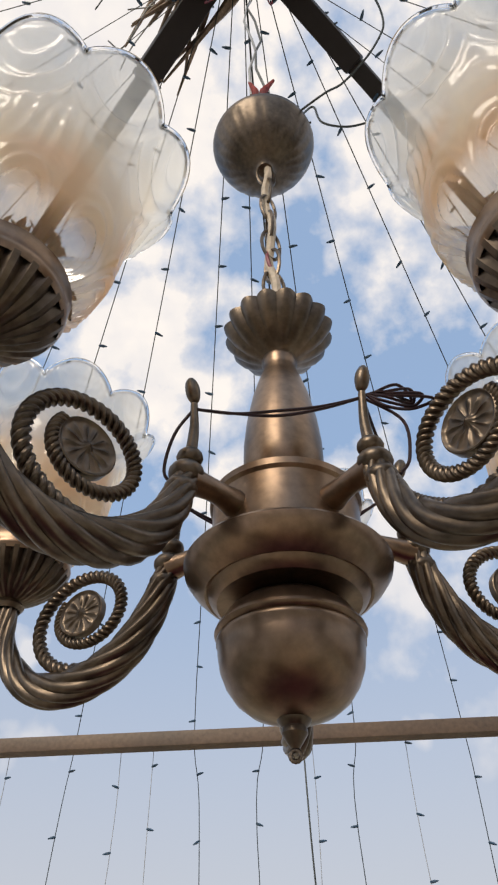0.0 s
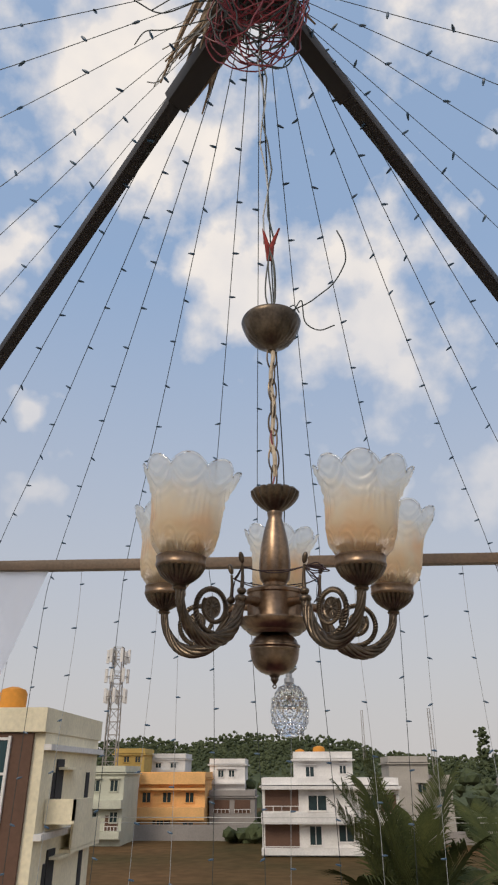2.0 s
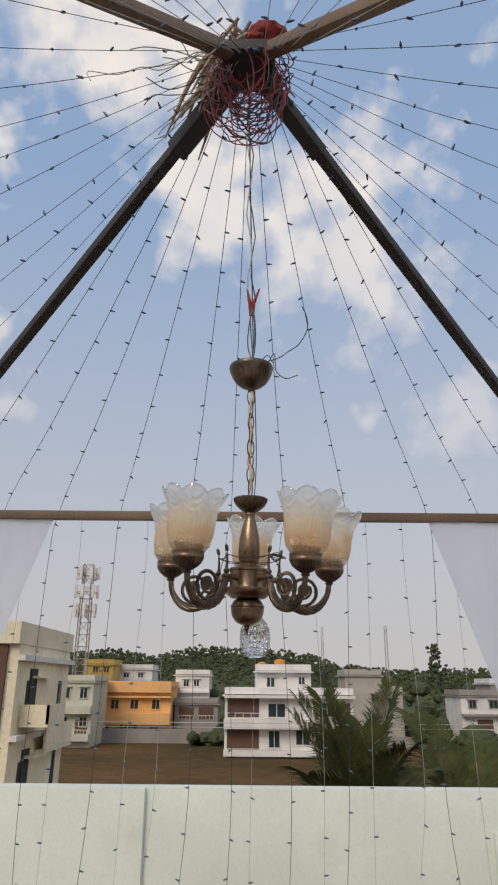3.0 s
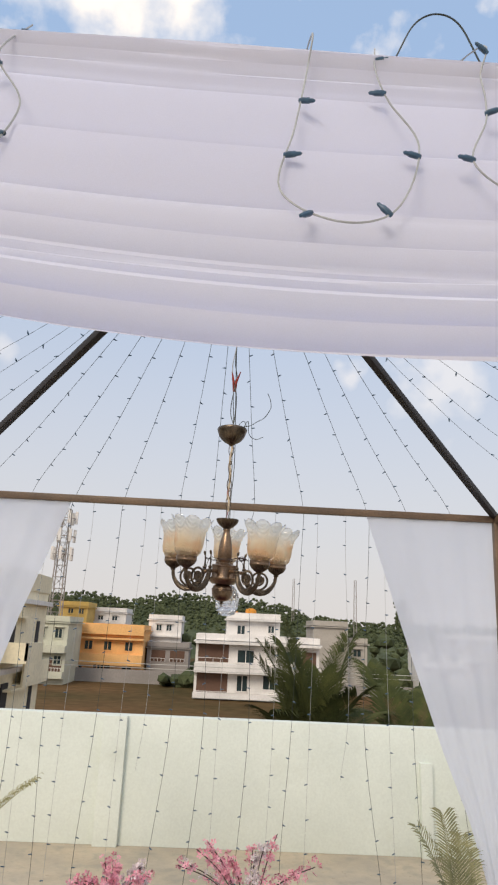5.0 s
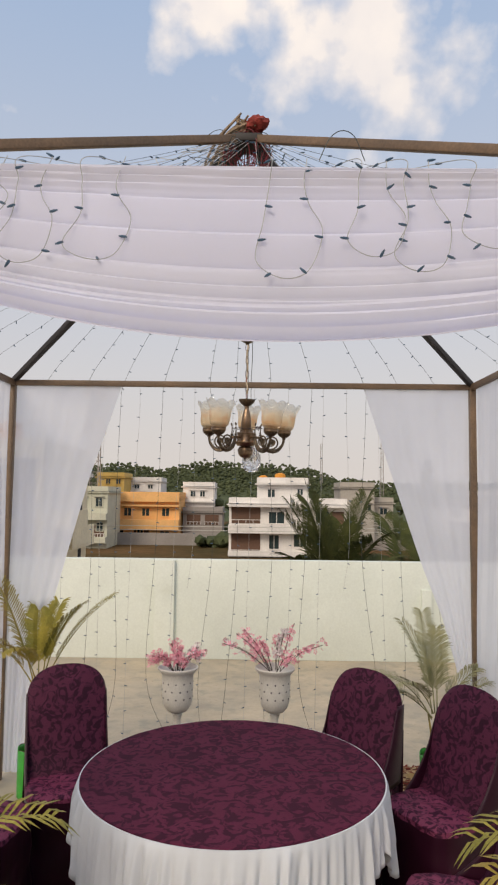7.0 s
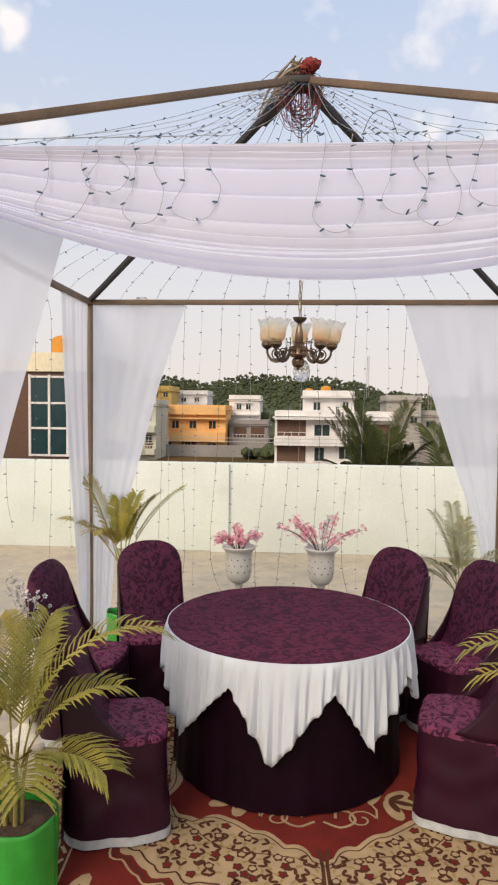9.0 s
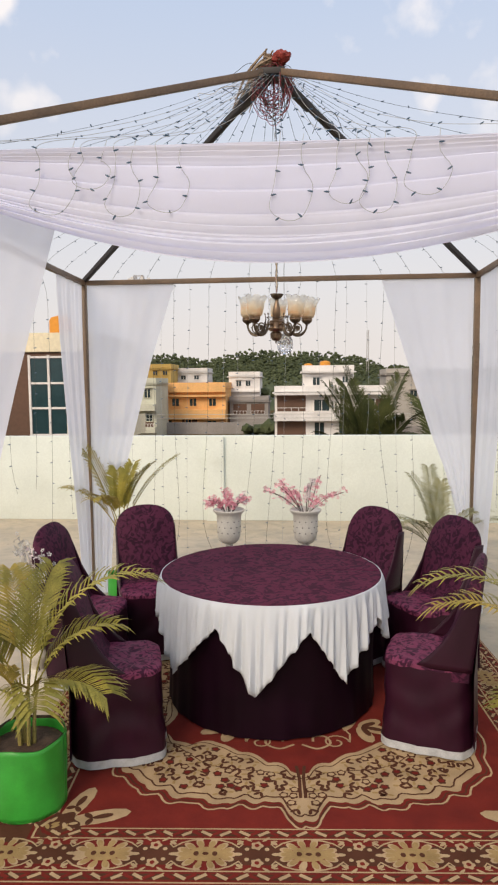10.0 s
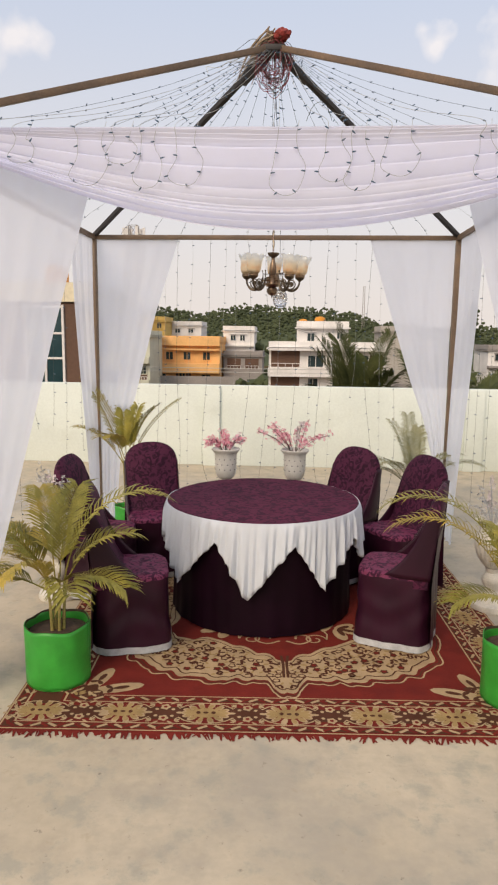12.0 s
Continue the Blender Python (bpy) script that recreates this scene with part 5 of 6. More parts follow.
# ---------------------------------------------------------------- potted palms
def frond(bm, base, azimuth, rise, length, droop, leaf, width, rnd, density=26, taper=0.9):
    """An arching rachis with narrow leaflets on both sides."""
    pts = []
    p, ang = Vector(base), rise
    n = 14
    d = Vector((math.cos(azimuth), math.sin(azimuth), 0))
    for k in range(n + 1):
        pts.append(p.copy())
        p += (d * math.cos(ang) + Vector((0, 0, math.sin(ang)))) * (length / n)
        ang -= droop / n * (0.4 + 1.2 * k / n)
    tube(bm, pts, lambda u: 0.005 * (1 - 0.85 * u), 5)
    side = d.cross(Vector((0, 0, 1)))
    for k in range(density):
        u = 0.22 + 0.78 * (k + 0.5) / density
        f = u * n
        i = min(int(f), n - 1)
        q = pts[i].lerp(pts[i + 1], f - i)
        t = (pts[i + 1] - pts[i]).normalized()
        up = side.cross(t)
        ll = leaf * (0.55 + 0.6 * math.sin(math.pi * (0.12 + 0.80 * u))) * rnd.uniform(0.85, 1.1)
        for s in (-1, 1):
            dr = (t * 0.75 + side * s * 0.75 + up * 0.25).normalized()
            w = width * rnd.uniform(0.8, 1.15)
            a = q
            b = q + dr * ll * 0.35 + up * 0.01
            c = q + dr * ll * 0.72 - Vector((0, 0, ll * 0.07))
            e = q + dr * ll - Vector((0, 0, ll * rnd.uniform(0.18, 0.34)))
            wv = dr.cross(up).normalized() * w / 2
            v = [bm.verts.new(x) for x in (a - wv * 0.4, a + wv * 0.4, b + wv, b - wv, c + wv * 0.85, c - wv * 0.85, e)]
            bm.faces.new((v[0], v[1], v[2], v[3]))
            bm.faces.new((v[3], v[2], v[4], v[5]))
            bm.faces.new((v[5], v[4], v[6]))
    return pts[-1]


def potted_palm(x, y, r, h, fronds, seed, leaf=0.15, label="areca palm in a bright green fabric grow bag", crown=0.06, width=0.0165, leaf_mat=LEAF):
    rnd = random.Random(seed)
    palm = thing("potted_palm", label, "potted plant", "potted palms", at=Matrix.Translation((x, y, 0.008)))

    def bag(u, v):
        a = 2 * math.pi * u
        rr = r * (0.97 + 0.03 * v + 0.012 * math.sin(3 * a + seed) + 0.008 * math.sin(11 * a + 5 * v) - 0.02 * math.sin(math.pi * v) * math.sin(2 * a + seed))
        return (rr * math.cos(a), rr * math.sin(a), h * v + 0.006 * v * math.sin(5 * a + seed))

    bm = sheet(bag, 64, 14)
    b = part("grow_bag", bm, GREEN_BAG, palm)
    thicken(b, 0.006)
    part("bag_rim", sheet(lambda u, v: tuple(Vector(bag(u, 1)) * 1.0 + Vector((0, 0, -0.012 + 0.016 * v)) - Vector((bag(u, 1)[0], bag(u, 1)[1], 0)) * 0.02), 64, 2), SOIL, palm, "brown inner lining of the bag rim")
    part("soil", lathe([(0, h * 0.86), (r * 0.5, h * 0.87), (r * 0.95, h * 0.84)], 32), SOIL, palm)
    part("bag_base", lathe([(0, 0.002), (r * 0.98, 0.002), (r * 0.985, 0.01)], 40), GREEN_BAG, palm)
    for k in range(max(3, len(fronds) // 2)):
        a = 2.4 * k + seed
        bm = bmesh.new()
        rr = r * 0.3 * rnd.random()
        tube(bm, smooth_line([(rr * math.cos(a), rr * math.sin(a), h * 0.84), (rr * 1.3 * math.cos(a), rr * 1.3 * math.sin(a), h + 0.12), (rr * 2.0 * math.cos(a), rr * 2.0 * math.sin(a), h + max(0.26, crown + 0.04))], 5), lambda u: 0.011 - 0.006 * u, 8)
        part("stem", bm, STALK, palm)
    for k, (az, rise, ln, droop, dry) in enumerate(fronds):
        bm = bmesh.new()
        b0 = (0.035 * math.cos(radians(az)), 0.035 * math.sin(radians(az)), h + crown + 0.015 * (k % 4))
        frond(bm, b0, radians(az), radians(rise), ln, radians(droop), leaf, width, rnd, 27 if width > 0.012 else 34)
        part("frond", bm, LEAF_DRY if dry else leaf_mat, palm, smooth=False)
    return palm


potted_palm(-0.888, -1.655, 0.172, 0.325, [(25, 82, 0.86, 120, 0), (18, 66, 0.50, 85, 0), (172, 62, 0.60, 95, 0), (215, 58, 0.56, 100, 1), (250, 66, 0.48, 105, 1), (345, 36, 0.40, 80, 0), (300, 40, 0.36, 80, 0), (120, 74, 0.66, 85, 1), (195, 34, 0.44, 75, 0), (85, 80, 0.60, 60, 0), (150, 50, 0.56, 70, 1)], 3, 0.18, crown=0.17, width=0.014)
potted_palm(1.572, -1.665, 0.175, 0.330, [(170, 80, 0.98, 125, 0), (166, 70, 0.80, 110, 1), (15, 72, 0.66, 105, 0), (350, 60, 0.56, 90, 0), (190, 34, 0.34, 80, 0), (95, 70, 0.5, 80, 0), (335, 30, 0.36, 70, 0), (285, 44, 0.34, 75, 1), (45, 66, 0.55, 90, 0)], 8, 0.18, crown=0.17, width=0.014)
potted_palm(-1.165, 1.02, 0.115, 0.30, [(160, 70, 0.85, 25, 1), (10, 64, 0.72, 35, 0), (60, 84, 0.50, 30, 0), (350, 76, 0.55, 40, 0), (190, 60, 0.55, 60, 1), (335, 40, 0.34, 80, 0), (110, 80, 0.5, 40, 0), (250, 66, 0.45, 90, 1)], 12, 0.16, "slender areca palm in a small green grow bag", 0.40, 0.0115)
potted_palm(1.48, 1.00, 0.115, 0.30, [(172, 62, 0.60, 105, 0), (190, 48, 0.52, 80, 0), (100, 80, 0.66, 22, 0), (75, 74, 0.58, 45, 0), (20, 64, 0.55, 80, 0), (350, 52, 0.62, 80, 0), (140, 82, 0.62, 40, 0), (215, 60, 0.50, 90, 0)], 15, 0.14, "slender dull-leaved areca palm in a small green grow bag", 0.22, 0.0085, LEAF_DIM)


# ---------------------------------------------------------------- flower urns
def blossom_mesh(bm, c, r, rnd):
    n0 = Vector((rnd.gauss(0, 1), rnd.gauss(0, 1) - 0.6, rnd.gauss(0, 1) + 0.6)).normalized()
    q = n0.to_track_quat("Z", "Y")
    for k in range(5):
        a = 2 * math.pi * k / 5
        vs = [bm.verts.new(c + q @ Vector((rr * math.cos(a + da), rr * math.sin(a + da), hh))) for rr, da, hh in ((0.12 * r, 0, 0), (0.7 * r, -0.5, 0.25 * r), (r, 0, 0.4 * r), (0.7 * r, 0.5, 0.25 * r))]
        bm.faces.new(vs)


def flower_urn(x, y, seed, spread, tall):
    rnd = random.Random(seed)
    urn = thing("flower_urn", "white plaster urn on a pedestal with pink blossom sprays", "flower urn", "flower urns", at=Matrix.Translation((x, y, 0)))
    part("bowl", lathe([(0.024, 0.640), (0.058, 0.652), (0.082, 0.680), (0.092, 0.720), (0.094, 0.76), (0.096, 0.83), (0.098, 0.875), (0.112, 0.892), (0.124, 0.905), (0.126, 0.915), (0.118, 0.920), (0.100, 0.905), (0.080, 0.89), (0, 0.885)], 40), URN, urn)
    part("stem", lathe([(0.050, 0.48), (0.034, 0.495), (0.024, 0.53), (0.022, 0.60), (0.030, 0.625), (0.034, 0.634), (0.026, 0.645)], 28), URN, urn)
    part("pedestal", lathe([(0, 0), (0.13, 0), (0.13, 0.05), (0.10, 0.07), (0.075, 0.10), (0.062, 0.2), (0.056, 0.35), (0.062, 0.43), (0.080, 0.455), (0.080, 0.475), (0.05, 0.482), (0, 0.482)], 32), URN, urn)
    gem = None
    for j in range(3):
        for k in range(12):
            a = 2 * math.pi * (k + 0.5 * (j % 2)) / 12
            m = Matrix.Translation((0.0955 * math.cos(a), 0.0955 * math.sin(a), 0.74 + 0.045 * j)) @ Matrix.Rotation(a, 4, "Z") @ Matrix.Diagonal((0.4, 1, 1, 1))
            if gem is None:
                bm = bmesh.new()
                bmesh.ops.create_icosphere(bm, subdivisions=1, radius=0.006)
                gem = part("gem", bm, URN_DOT, urn)
                gem.matrix_local = m
            else:
                again("gem", gem, urn, m)
    for k in range(15):
        a = rnd.uniform(0, 6.28)
        out = rnd.uniform(0.2, 1.0) * spread
        top = Vector((out * math.cos(a), out * math.sin(a) * 0.8, 0.93 + rnd.uniform(0.25, 1.0) * tall * (1.05 - 0.6 * out / spread)))
        base = Vector((0.03 * math.cos(a), 0.03 * math.sin(a), 0.89))
        line = smooth_line([base, base.lerp(top, 0.5) + Vector((0, 0, 0.03)), top], 8)
        bm = bmesh.new()
        tube(bm, line, 0.0022, 5)
        sp = part("twig", bm, TWIG, urn)
        bm = bmesh.new()
        for i in range(20):
            p = line[rnd.randrange(5, len(line))] + Vector((rnd.gauss(0, 0.014), rnd.gauss(0, 0.014), rnd.gauss(0, 0.014)))
            blossom_mesh(bm, p, rnd.uniform(0.012, 0.021), rnd)
        part("blossom", bm, PETAL if k % 5 < 4 else PETAL_PALE, sp, smooth=False)
    return urn


flower_urn(-0.205, 0.72, 4, 0.21, 0.19)
flower_urn(0.40, 0.74, 6, 0.37, 0.34)



def corner_urn(x, y, seed, lean):
    """White fluted urn with a pale flower spray, standing at the rug's edge."""
    rnd = random.Random(seed)
    urn = thing("corner_urn", "cream fluted plaster urn holding a pale silver flower spray", "flower urn", "corner urns", at=Matrix.Translation((x, y, 0)))
    part("bowl", lathe([(0.045, 0.30), (0.075, 0.33), (0.11, 0.39), (0.128, 0.46), (0.120, 0.53), (0.098, 0.58), (0.095, 0.60), (0.125, 0.635), (0.135, 0.645), (0.128, 0.65), (0.09, 0.61), (0, 0.60)], 72, lobes=18, depth=lambda i: 0.10 if 1 <= i <= 5 else 0.03), STATUE, urn)
    part("stem", lathe([(0.10, 0.06), (0.07, 0.09), (0.045, 0.13), (0.05, 0.16), (0.066, 0.19), (0.07, 0.215), (0.06, 0.24), (0.042, 0.265), (0.046, 0.285), (0.05, 0.30)], 36), STATUE, urn)
    part("foot", lathe([(0, 0), (0.135, 0), (0.14, 0.02), (0.13, 0.045), (0.10, 0.062), (0, 0.062)], 40), STATUE, urn)
    for k in range(16):
        a = rnd.uniform(0, 6.28)
        out = rnd.uniform(0.08, 0.24)
        top = Vector((lean + out * math.cos(a), out * math.sin(a) * 0.8, rnd.uniform(0.72, 0.95)))
        base = Vector((0.03 * math.cos(a), 0.03 * math.sin(a), 0.61))
        line = smooth_line([base, base.lerp(top, 0.5) + Vector((0, 0, 0.04)), top], 8)
        bm = bmesh.new()
        tube(bm, line, 0.002, 5)
        sp = part("twig", bm, WIRE_GREY, urn)
        bm = bmesh.new()
        for i in range(16):
            p = line[rnd.randrange(5, len(line))] + Vector((rnd.gauss(0, 0.016), rnd.gauss(0, 0.016), rnd.gauss(0, 0.016)))
            blossom_mesh(bm, p, rnd.uniform(0.009, 0.018), rnd)
        part("blossom", bm, SILVER if k % 3 else PETAL_PALE, sp, smooth=False)


SILVER = material("pale_silver_petal", (0.60, 0.58, 0.55), 0.6, 0, 0.2, 30, 200, 0, colour2=(0.38, 0.37, 0.36))
corner_urn(1.80, -0.42, 41, 0.05)
corner_urn(-1.30, -0.50, 43, -0.05)


# ---------------------------------------------------------------- string lights
bulb_mesh = None


def bulb_at(strand, p, d):
    """A small bulb with a blue sleeve sticking out of the wire."""
    global bulb_mesh
    m = Matrix.Translation(p) @ Vector(d).to_track_quat("Z", "Y").to_matrix().to_4x4()
    if bulb_mesh is None:
        bm = lathe([(0.0024, -0.002), (0.0033, 0.002), (0.0033, 0.0105), (0.0024, 0.012), (0.0020, 0.0165), (0, 0.0185)], 8)
        bulb_mesh = part("bulb", bm, BULB, strand)
        bulb_mesh.matrix_local = m
    else:
        again("bulb", bulb_mesh, strand, m)


def strand(points, spacing, seed, wire=WIRE, r=0.0016, label="string of small bulbs on dark wire from the gazebo crown", smooth_n=6, sparse=0.0):
    """Bulbs along a wire; over the first stretch, sparse metres long, at double spacing."""
    rnd = random.Random(seed)
    st = thing("string_light", label, "string light", "string lights")
    line = smooth_line(points, smooth_n)
    bm = bmesh.new()
    tube(bm, line, r, 5)
    part("wire", bm, wire, st)
    acc, nxt = 0.0, spacing * rnd.uniform(0.2, 0.9)
    for a, b in zip(line, line[1:]):
        L = (b - a).length
        while acc + L > nxt and L > 1e-6:
            p = a.lerp(b, (nxt - acc) / L)
            t = (b - a).normalized()
            s = Vector((rnd.choice((-1, 1)) * 0.9, rnd.uniform(-0.5, 0.3), rnd.uniform(-0.5, 0.5)))
            s = s - t * s.dot(t) + t * rnd.uniform(-0.3, 0.5)
            bulb_at(st, p, s)
            nxt += spacing * rnd.uniform(0.85, 1.15) * (2.4 if nxt < sparse else 1)
        acc += L
    return st


rnd_s = random.Random(21)
BACK_X = [-1.25, -0.95, -0.69, -0.40, -0.07, 0.12, 0.37, 0.66, 1.04, 1.28, 1.55]
for k, x in enumerate(BACK_X):
    a = APEX + Vector((0.02 * (k - 5), 0.06, -0.03))
    b = Vector((x, TY1 + 0.028, EAVE + 0.004))
    x2 = x + rnd_s.uniform(-0.03, 0.03)
    pts = [a, a.lerp(b, 0.33) - Vector((0, 0, 0.03)), a.lerp(b, 0.66) - Vector((0, 0, 0.03)), b, Vector((x2, TY1 + 0.035, 2.55)), Vector((x2 + rnd_s.uniform(-.05, .05), TY1 + 0.035, 1.6)), Vector((x2 + rnd_s.uniform(-.08, .08), TY1 + 0.04, 0.7)), Vector((x2 + rnd_s.uniform(-.1, .1), TY1 + 0.04, rnd_s.uniform(0.12, 0.3)))]
    strand(pts, 0.155, 100 + k, r=0.0012)
for k, x in enumerate([-1.1, -0.83, -0.58, -0.27, -0.18, 0.25, 0.50, 0.75, 0.92, 1.15]):
    pts = [Vector((x, TY1 + 0.028, EAVE + 0.004)), Vector((x, TY1 + 0.034, 2.5)), Vector((x + rnd_s.uniform(-.04, .04), TY1 + 0.034, 1.7)), Vector((x + rnd_s.uniform(-.08, .08), TY1 + 0.04, rnd_s.choice((2.2, 0.6, 0.3, 0.2)) * 0.6))]
    strand(pts, 0.155, 140 + k, WIRE_GREY, 0.0009, label="string of small bulbs hanging from the rear gazebo beam")
for side, xx in ((-1, TX0 - 0.028), (1, TX1 + 0.028)):
    for k in range(9):
        y = -1.85 + 2.85 * (k + 0.5 * rnd_s.random()) / 9
        a = APEX + Vector((0.07 * side, 0.02 * (k - 4), -0.03 + 0.004 * k))
        b = Vector((xx, y, EAVE + 0.004))
        pts = [a, a.lerp(b, 0.33) - Vector((0, 0, 0.07)), a.lerp(b, 0.66) - Vector((0, 0, 0.06)), b, Vector((xx, y + 0.01, 2.5)), Vector((xx + 0.005 * side, y + rnd_s.uniform(-.05, .05), 1.5)), Vector((xx + 0.005 * side, y + rnd_s.uniform(-.08, .08), rnd_s.uniform(0.3, 1.2)))]
        strand(pts, 0.155, 200 + 20 * (side + 1) + k, r=0.0009)
FRONT = [(-1.1, -1.0, 0.1), (-0.85, -0.78, 0.17), (-0.58, -0.45, 0.26), (-0.42, -0.33, 0.17), (-0.30, -0.22, 0.27), (-0.15, -0.045, 0.26), (0.285, 0.39, 0.305), (0.49, 0.58, 0.25), (0.595, 0.68, 0.29), (0.75, 0.87, 0.23), (1.13, 1.2, 0.25)]


def on_drape(x, d):
    """A point d below the beam on the front of the valance."""
    u = (x - TX0) / (TX1 - TX0)
    v = min(0.98, d / drop_of(u))
    p = swag(u, v)
    return Vector((p[0], p[1] - 0.018, p[2]))


for k, (xa, xb, dp) in enumerate(FRONT):
    a = APEX + Vector((0.02 * (k - 4), -0.06, -0.03))
    top = Vector((xa, TY0 - 0.01, EAVE + 0.0))
    xm = (xa + xb) / 2
    pts = [a, a.lerp(top, 0.35) - Vector((0, 0, 0.09)), a.lerp(top, 0.7) - Vector((0, 0, 0.075)), top, on_drape(xa - 0.005, 0.06), on_drape(xa - 0.02 + 0.01 * (k % 3), dp * 0.55), on_drape(xa - 0.035, dp * 0.85), on_drape(xm - 0.03, dp), on_drape(xm + 0.03, dp * 0.94), on_drape(xb + 0.01, dp * 0.62), on_drape(xb - 0.02, dp * 0.4), on_drape(xb - 0.03, 0.06), Vector((xb - 0.02, TY0 - 0.01, EAVE + 0.0))]
    strand(pts, 0.10, 300 + k, WIRE_GREY, 0.0011, "string of blue-sleeved bulbs looping over the white valance", 8, (top - a).length)
for k, (x, low) in enumerate(((1.40, 2.22), (1.60, 2.32), (-1.22, 2.30))):
    y = TY0 - 0.06
    strand([Vector((x, TY0 - 0.01, EAVE)), Vector((x, y, EAVE - 0.04)), Vector((x - 0.02, y, 2.5)), Vector((x + 0.02, y, low)), Vector((x + 0.08, y, low + 0.10)), Vector((x + 0.11, y, 2.6)), Vector((x + 0.12, y, EAVE - 0.04)), Vector((x + 0.12, TY0 - 0.01, EAVE))], 0.11, 340 + k, WIRE_GREY, 0.0013, "string of blue-sleeved bulbs hanging before the corner curtain", 8)
# a wire loop standing over the valance
bm = bmesh.new()
tube(bm, smooth_line([Vector((0.40, TY0, EAVE)), Vector((0.425, TY0, EAVE + 0.055)), Vector((0.455, TY0, EAVE + 0.075)), Vector((0.485, TY0, EAVE + 0.06)), Vector((0.51, TY0, EAVE))], 8), 0.0012, 6)
tagged(part("wire_loop", bm, WIRE), "bent dark wire loop over the valance", "wire")

# crown bundle: coiled wires, jute and a red cloth
bundle = thing("wire_bundle", "tangled bundle of red, black and white wires at the crown", "wire bundle", at=Matrix.Translation(APEX))
rb = random.Random(33)
for k in range(40):
    bm = bmesh.new()
    cx, cy = rb.uniform(-0.05, 0.05), rb.uniform(-0.05, 0.05)
    w, hgt, tn = rb.uniform(0.05, 0.105), rb.uniform(0.07, 0.16), rb.uniform(-0.7, 0.7)
    zt = rb.uniform(-0.02, 0.05)
    pts = []
    for j in range(15):
        t = 2 * math.pi * j / 14
        pts.append(Vector((cx + w * math.sin(t) * math.cos(tn) + rb.gauss(0, 0.006), cy + w * math.sin(t) * math.sin(tn) + rb.gauss(0, 0.006), zt - 2 * hgt * (0.5 - 0.5 * math.cos(t)) * 0.9 + rb.gauss(0, 0.006))))
    tube(bm, smooth_line(pts, 3), 0.0018, 5)
    part("coil", bm, (WIRE_RED, WIRE_RED, WIRE, WIRE_RED, WIRE_RED, WIRE)[k % 6], bundle)
for k in range(14):
    bm = bmesh.new()
    a = rb.uniform(2.2, 4.4)
    p0 = Vector((rb.uniform(-0.08, 0.0), rb.uniform(-0.06, 0.03), rb.uniform(-0.06, 0.04)))
    pts = [p0]
    for j in range(6):
        pts.append(pts[-1] + Vector((math.cos(a), 0.4 * math.sin(a * 2), -0.25)) * 0.05 + Vector((rb.gauss(0, 0.022), rb.gauss(0, 0.02), rb.gauss(0, 0.022))))
    tube(bm, smooth_line(pts, 5), 0.0016, 5)
    part("loose_wire", bm, (WIRE_GREY, WIRE_WHITE, WIRE)[k % 3], bundle)
for k in range(34):
    bm = bmesh.new()
    # most strips lie down along the rafters on one side, a few cross over
    a = radians((136, 130, 145, 136, 155, 140, 44, 38)[k % 8] + rb.uniform(-10, 10))
    reach = rb.uniform(0.14, 0.30) * (1.0 if k % 8 < 6 else 0.55)
    top = Vector((rb.uniform(-0.06, 0.04) - 0.03 * math.cos(a), rb.uniform(-0.05, 0.05), rb.uniform(0.05, 0.13)))
    low = Vector((reach * math.cos(a), reach * math.sin(a), 0.035 - 0.50 * reach + rb.uniform(-0.03, 0.02)))
    mid = top.lerp(low, 0.5) + Vector((rb.gauss(0, 0.012), rb.gauss(0, 0.012), 0.03))
    tube(bm, smooth_line([top, mid, low], 7), lambda u: 0.0095 - 0.006 * abs(2 * u - 0.8), 5)
    part("jute_strip", bm, JUTE, bundle, "frayed jute strip")
bm = bmesh.new()
bmesh.ops.create_icosphere(bm, subdivisions=3, radius=0.05, matrix=Matrix.Translation((0.05, -0.02, 0.08)) @ Matrix.Diagonal((1.2, 0.9, 0.7, 1)))
for v in bm.verts:
    v.co += v.normal * 0.018 * noise.noise(v.co * 45)
part("red_rag", bm, RED_CLOTH, bundle, "knotted red rag")

# ---------------------------------------------------------------- neighbourhood
GZ = -5.8
bm = bmesh.new()
gr = [[bm.verts.new((x, y, GZ)) for x in (-2500, -200, -60, 60, 200, 2500)] for y in (-1500, -100, 0, 60, 130, 400, 3000)]
for A, B in zip(gr, gr[1:]):
    for i in range(5):
        bm.faces.new((A[i], A[i + 1], B[i + 1], B[i]))
tagged(part("ground", bm, FIELD, smooth=False), "dry brown open field with patchy scrub", "ground", kind="structure")


def window_on(parent, x, y, z, w, h, frame_mat=P_WHITE):
    """A recessed window with frame, pane and sill on a wall that faces -y."""
    bm = bmesh.new()
    for dx, dz, sx, sz in ((-w / 2, 0, 0.12, h + 0.12), (w / 2, 0, 0.12, h + 0.12), (0, h / 2, w, 0.12), (0, -h / 2, w, 0.12), (0, 0, 0.07, h)):
        box(bm, (x + dx, y - 0.06, z + dz), (sx, 0.14, sz))
    win = part("window", bm, frame_mat, parent, smooth=False)
    bm = bmesh.new()
    box(bm, (x, y - 0.02, z), (w, 0.05, h))
    part("pane", bm, PANE, win, smooth=False)
    bm = bmesh.new()
    box(bm, (x, y - 0.2, z + h / 2 + 0.14), (w + 0.4, 0.4, 0.08))
    part("sunshade", bm, frame_mat, win, smooth=False)
    return win


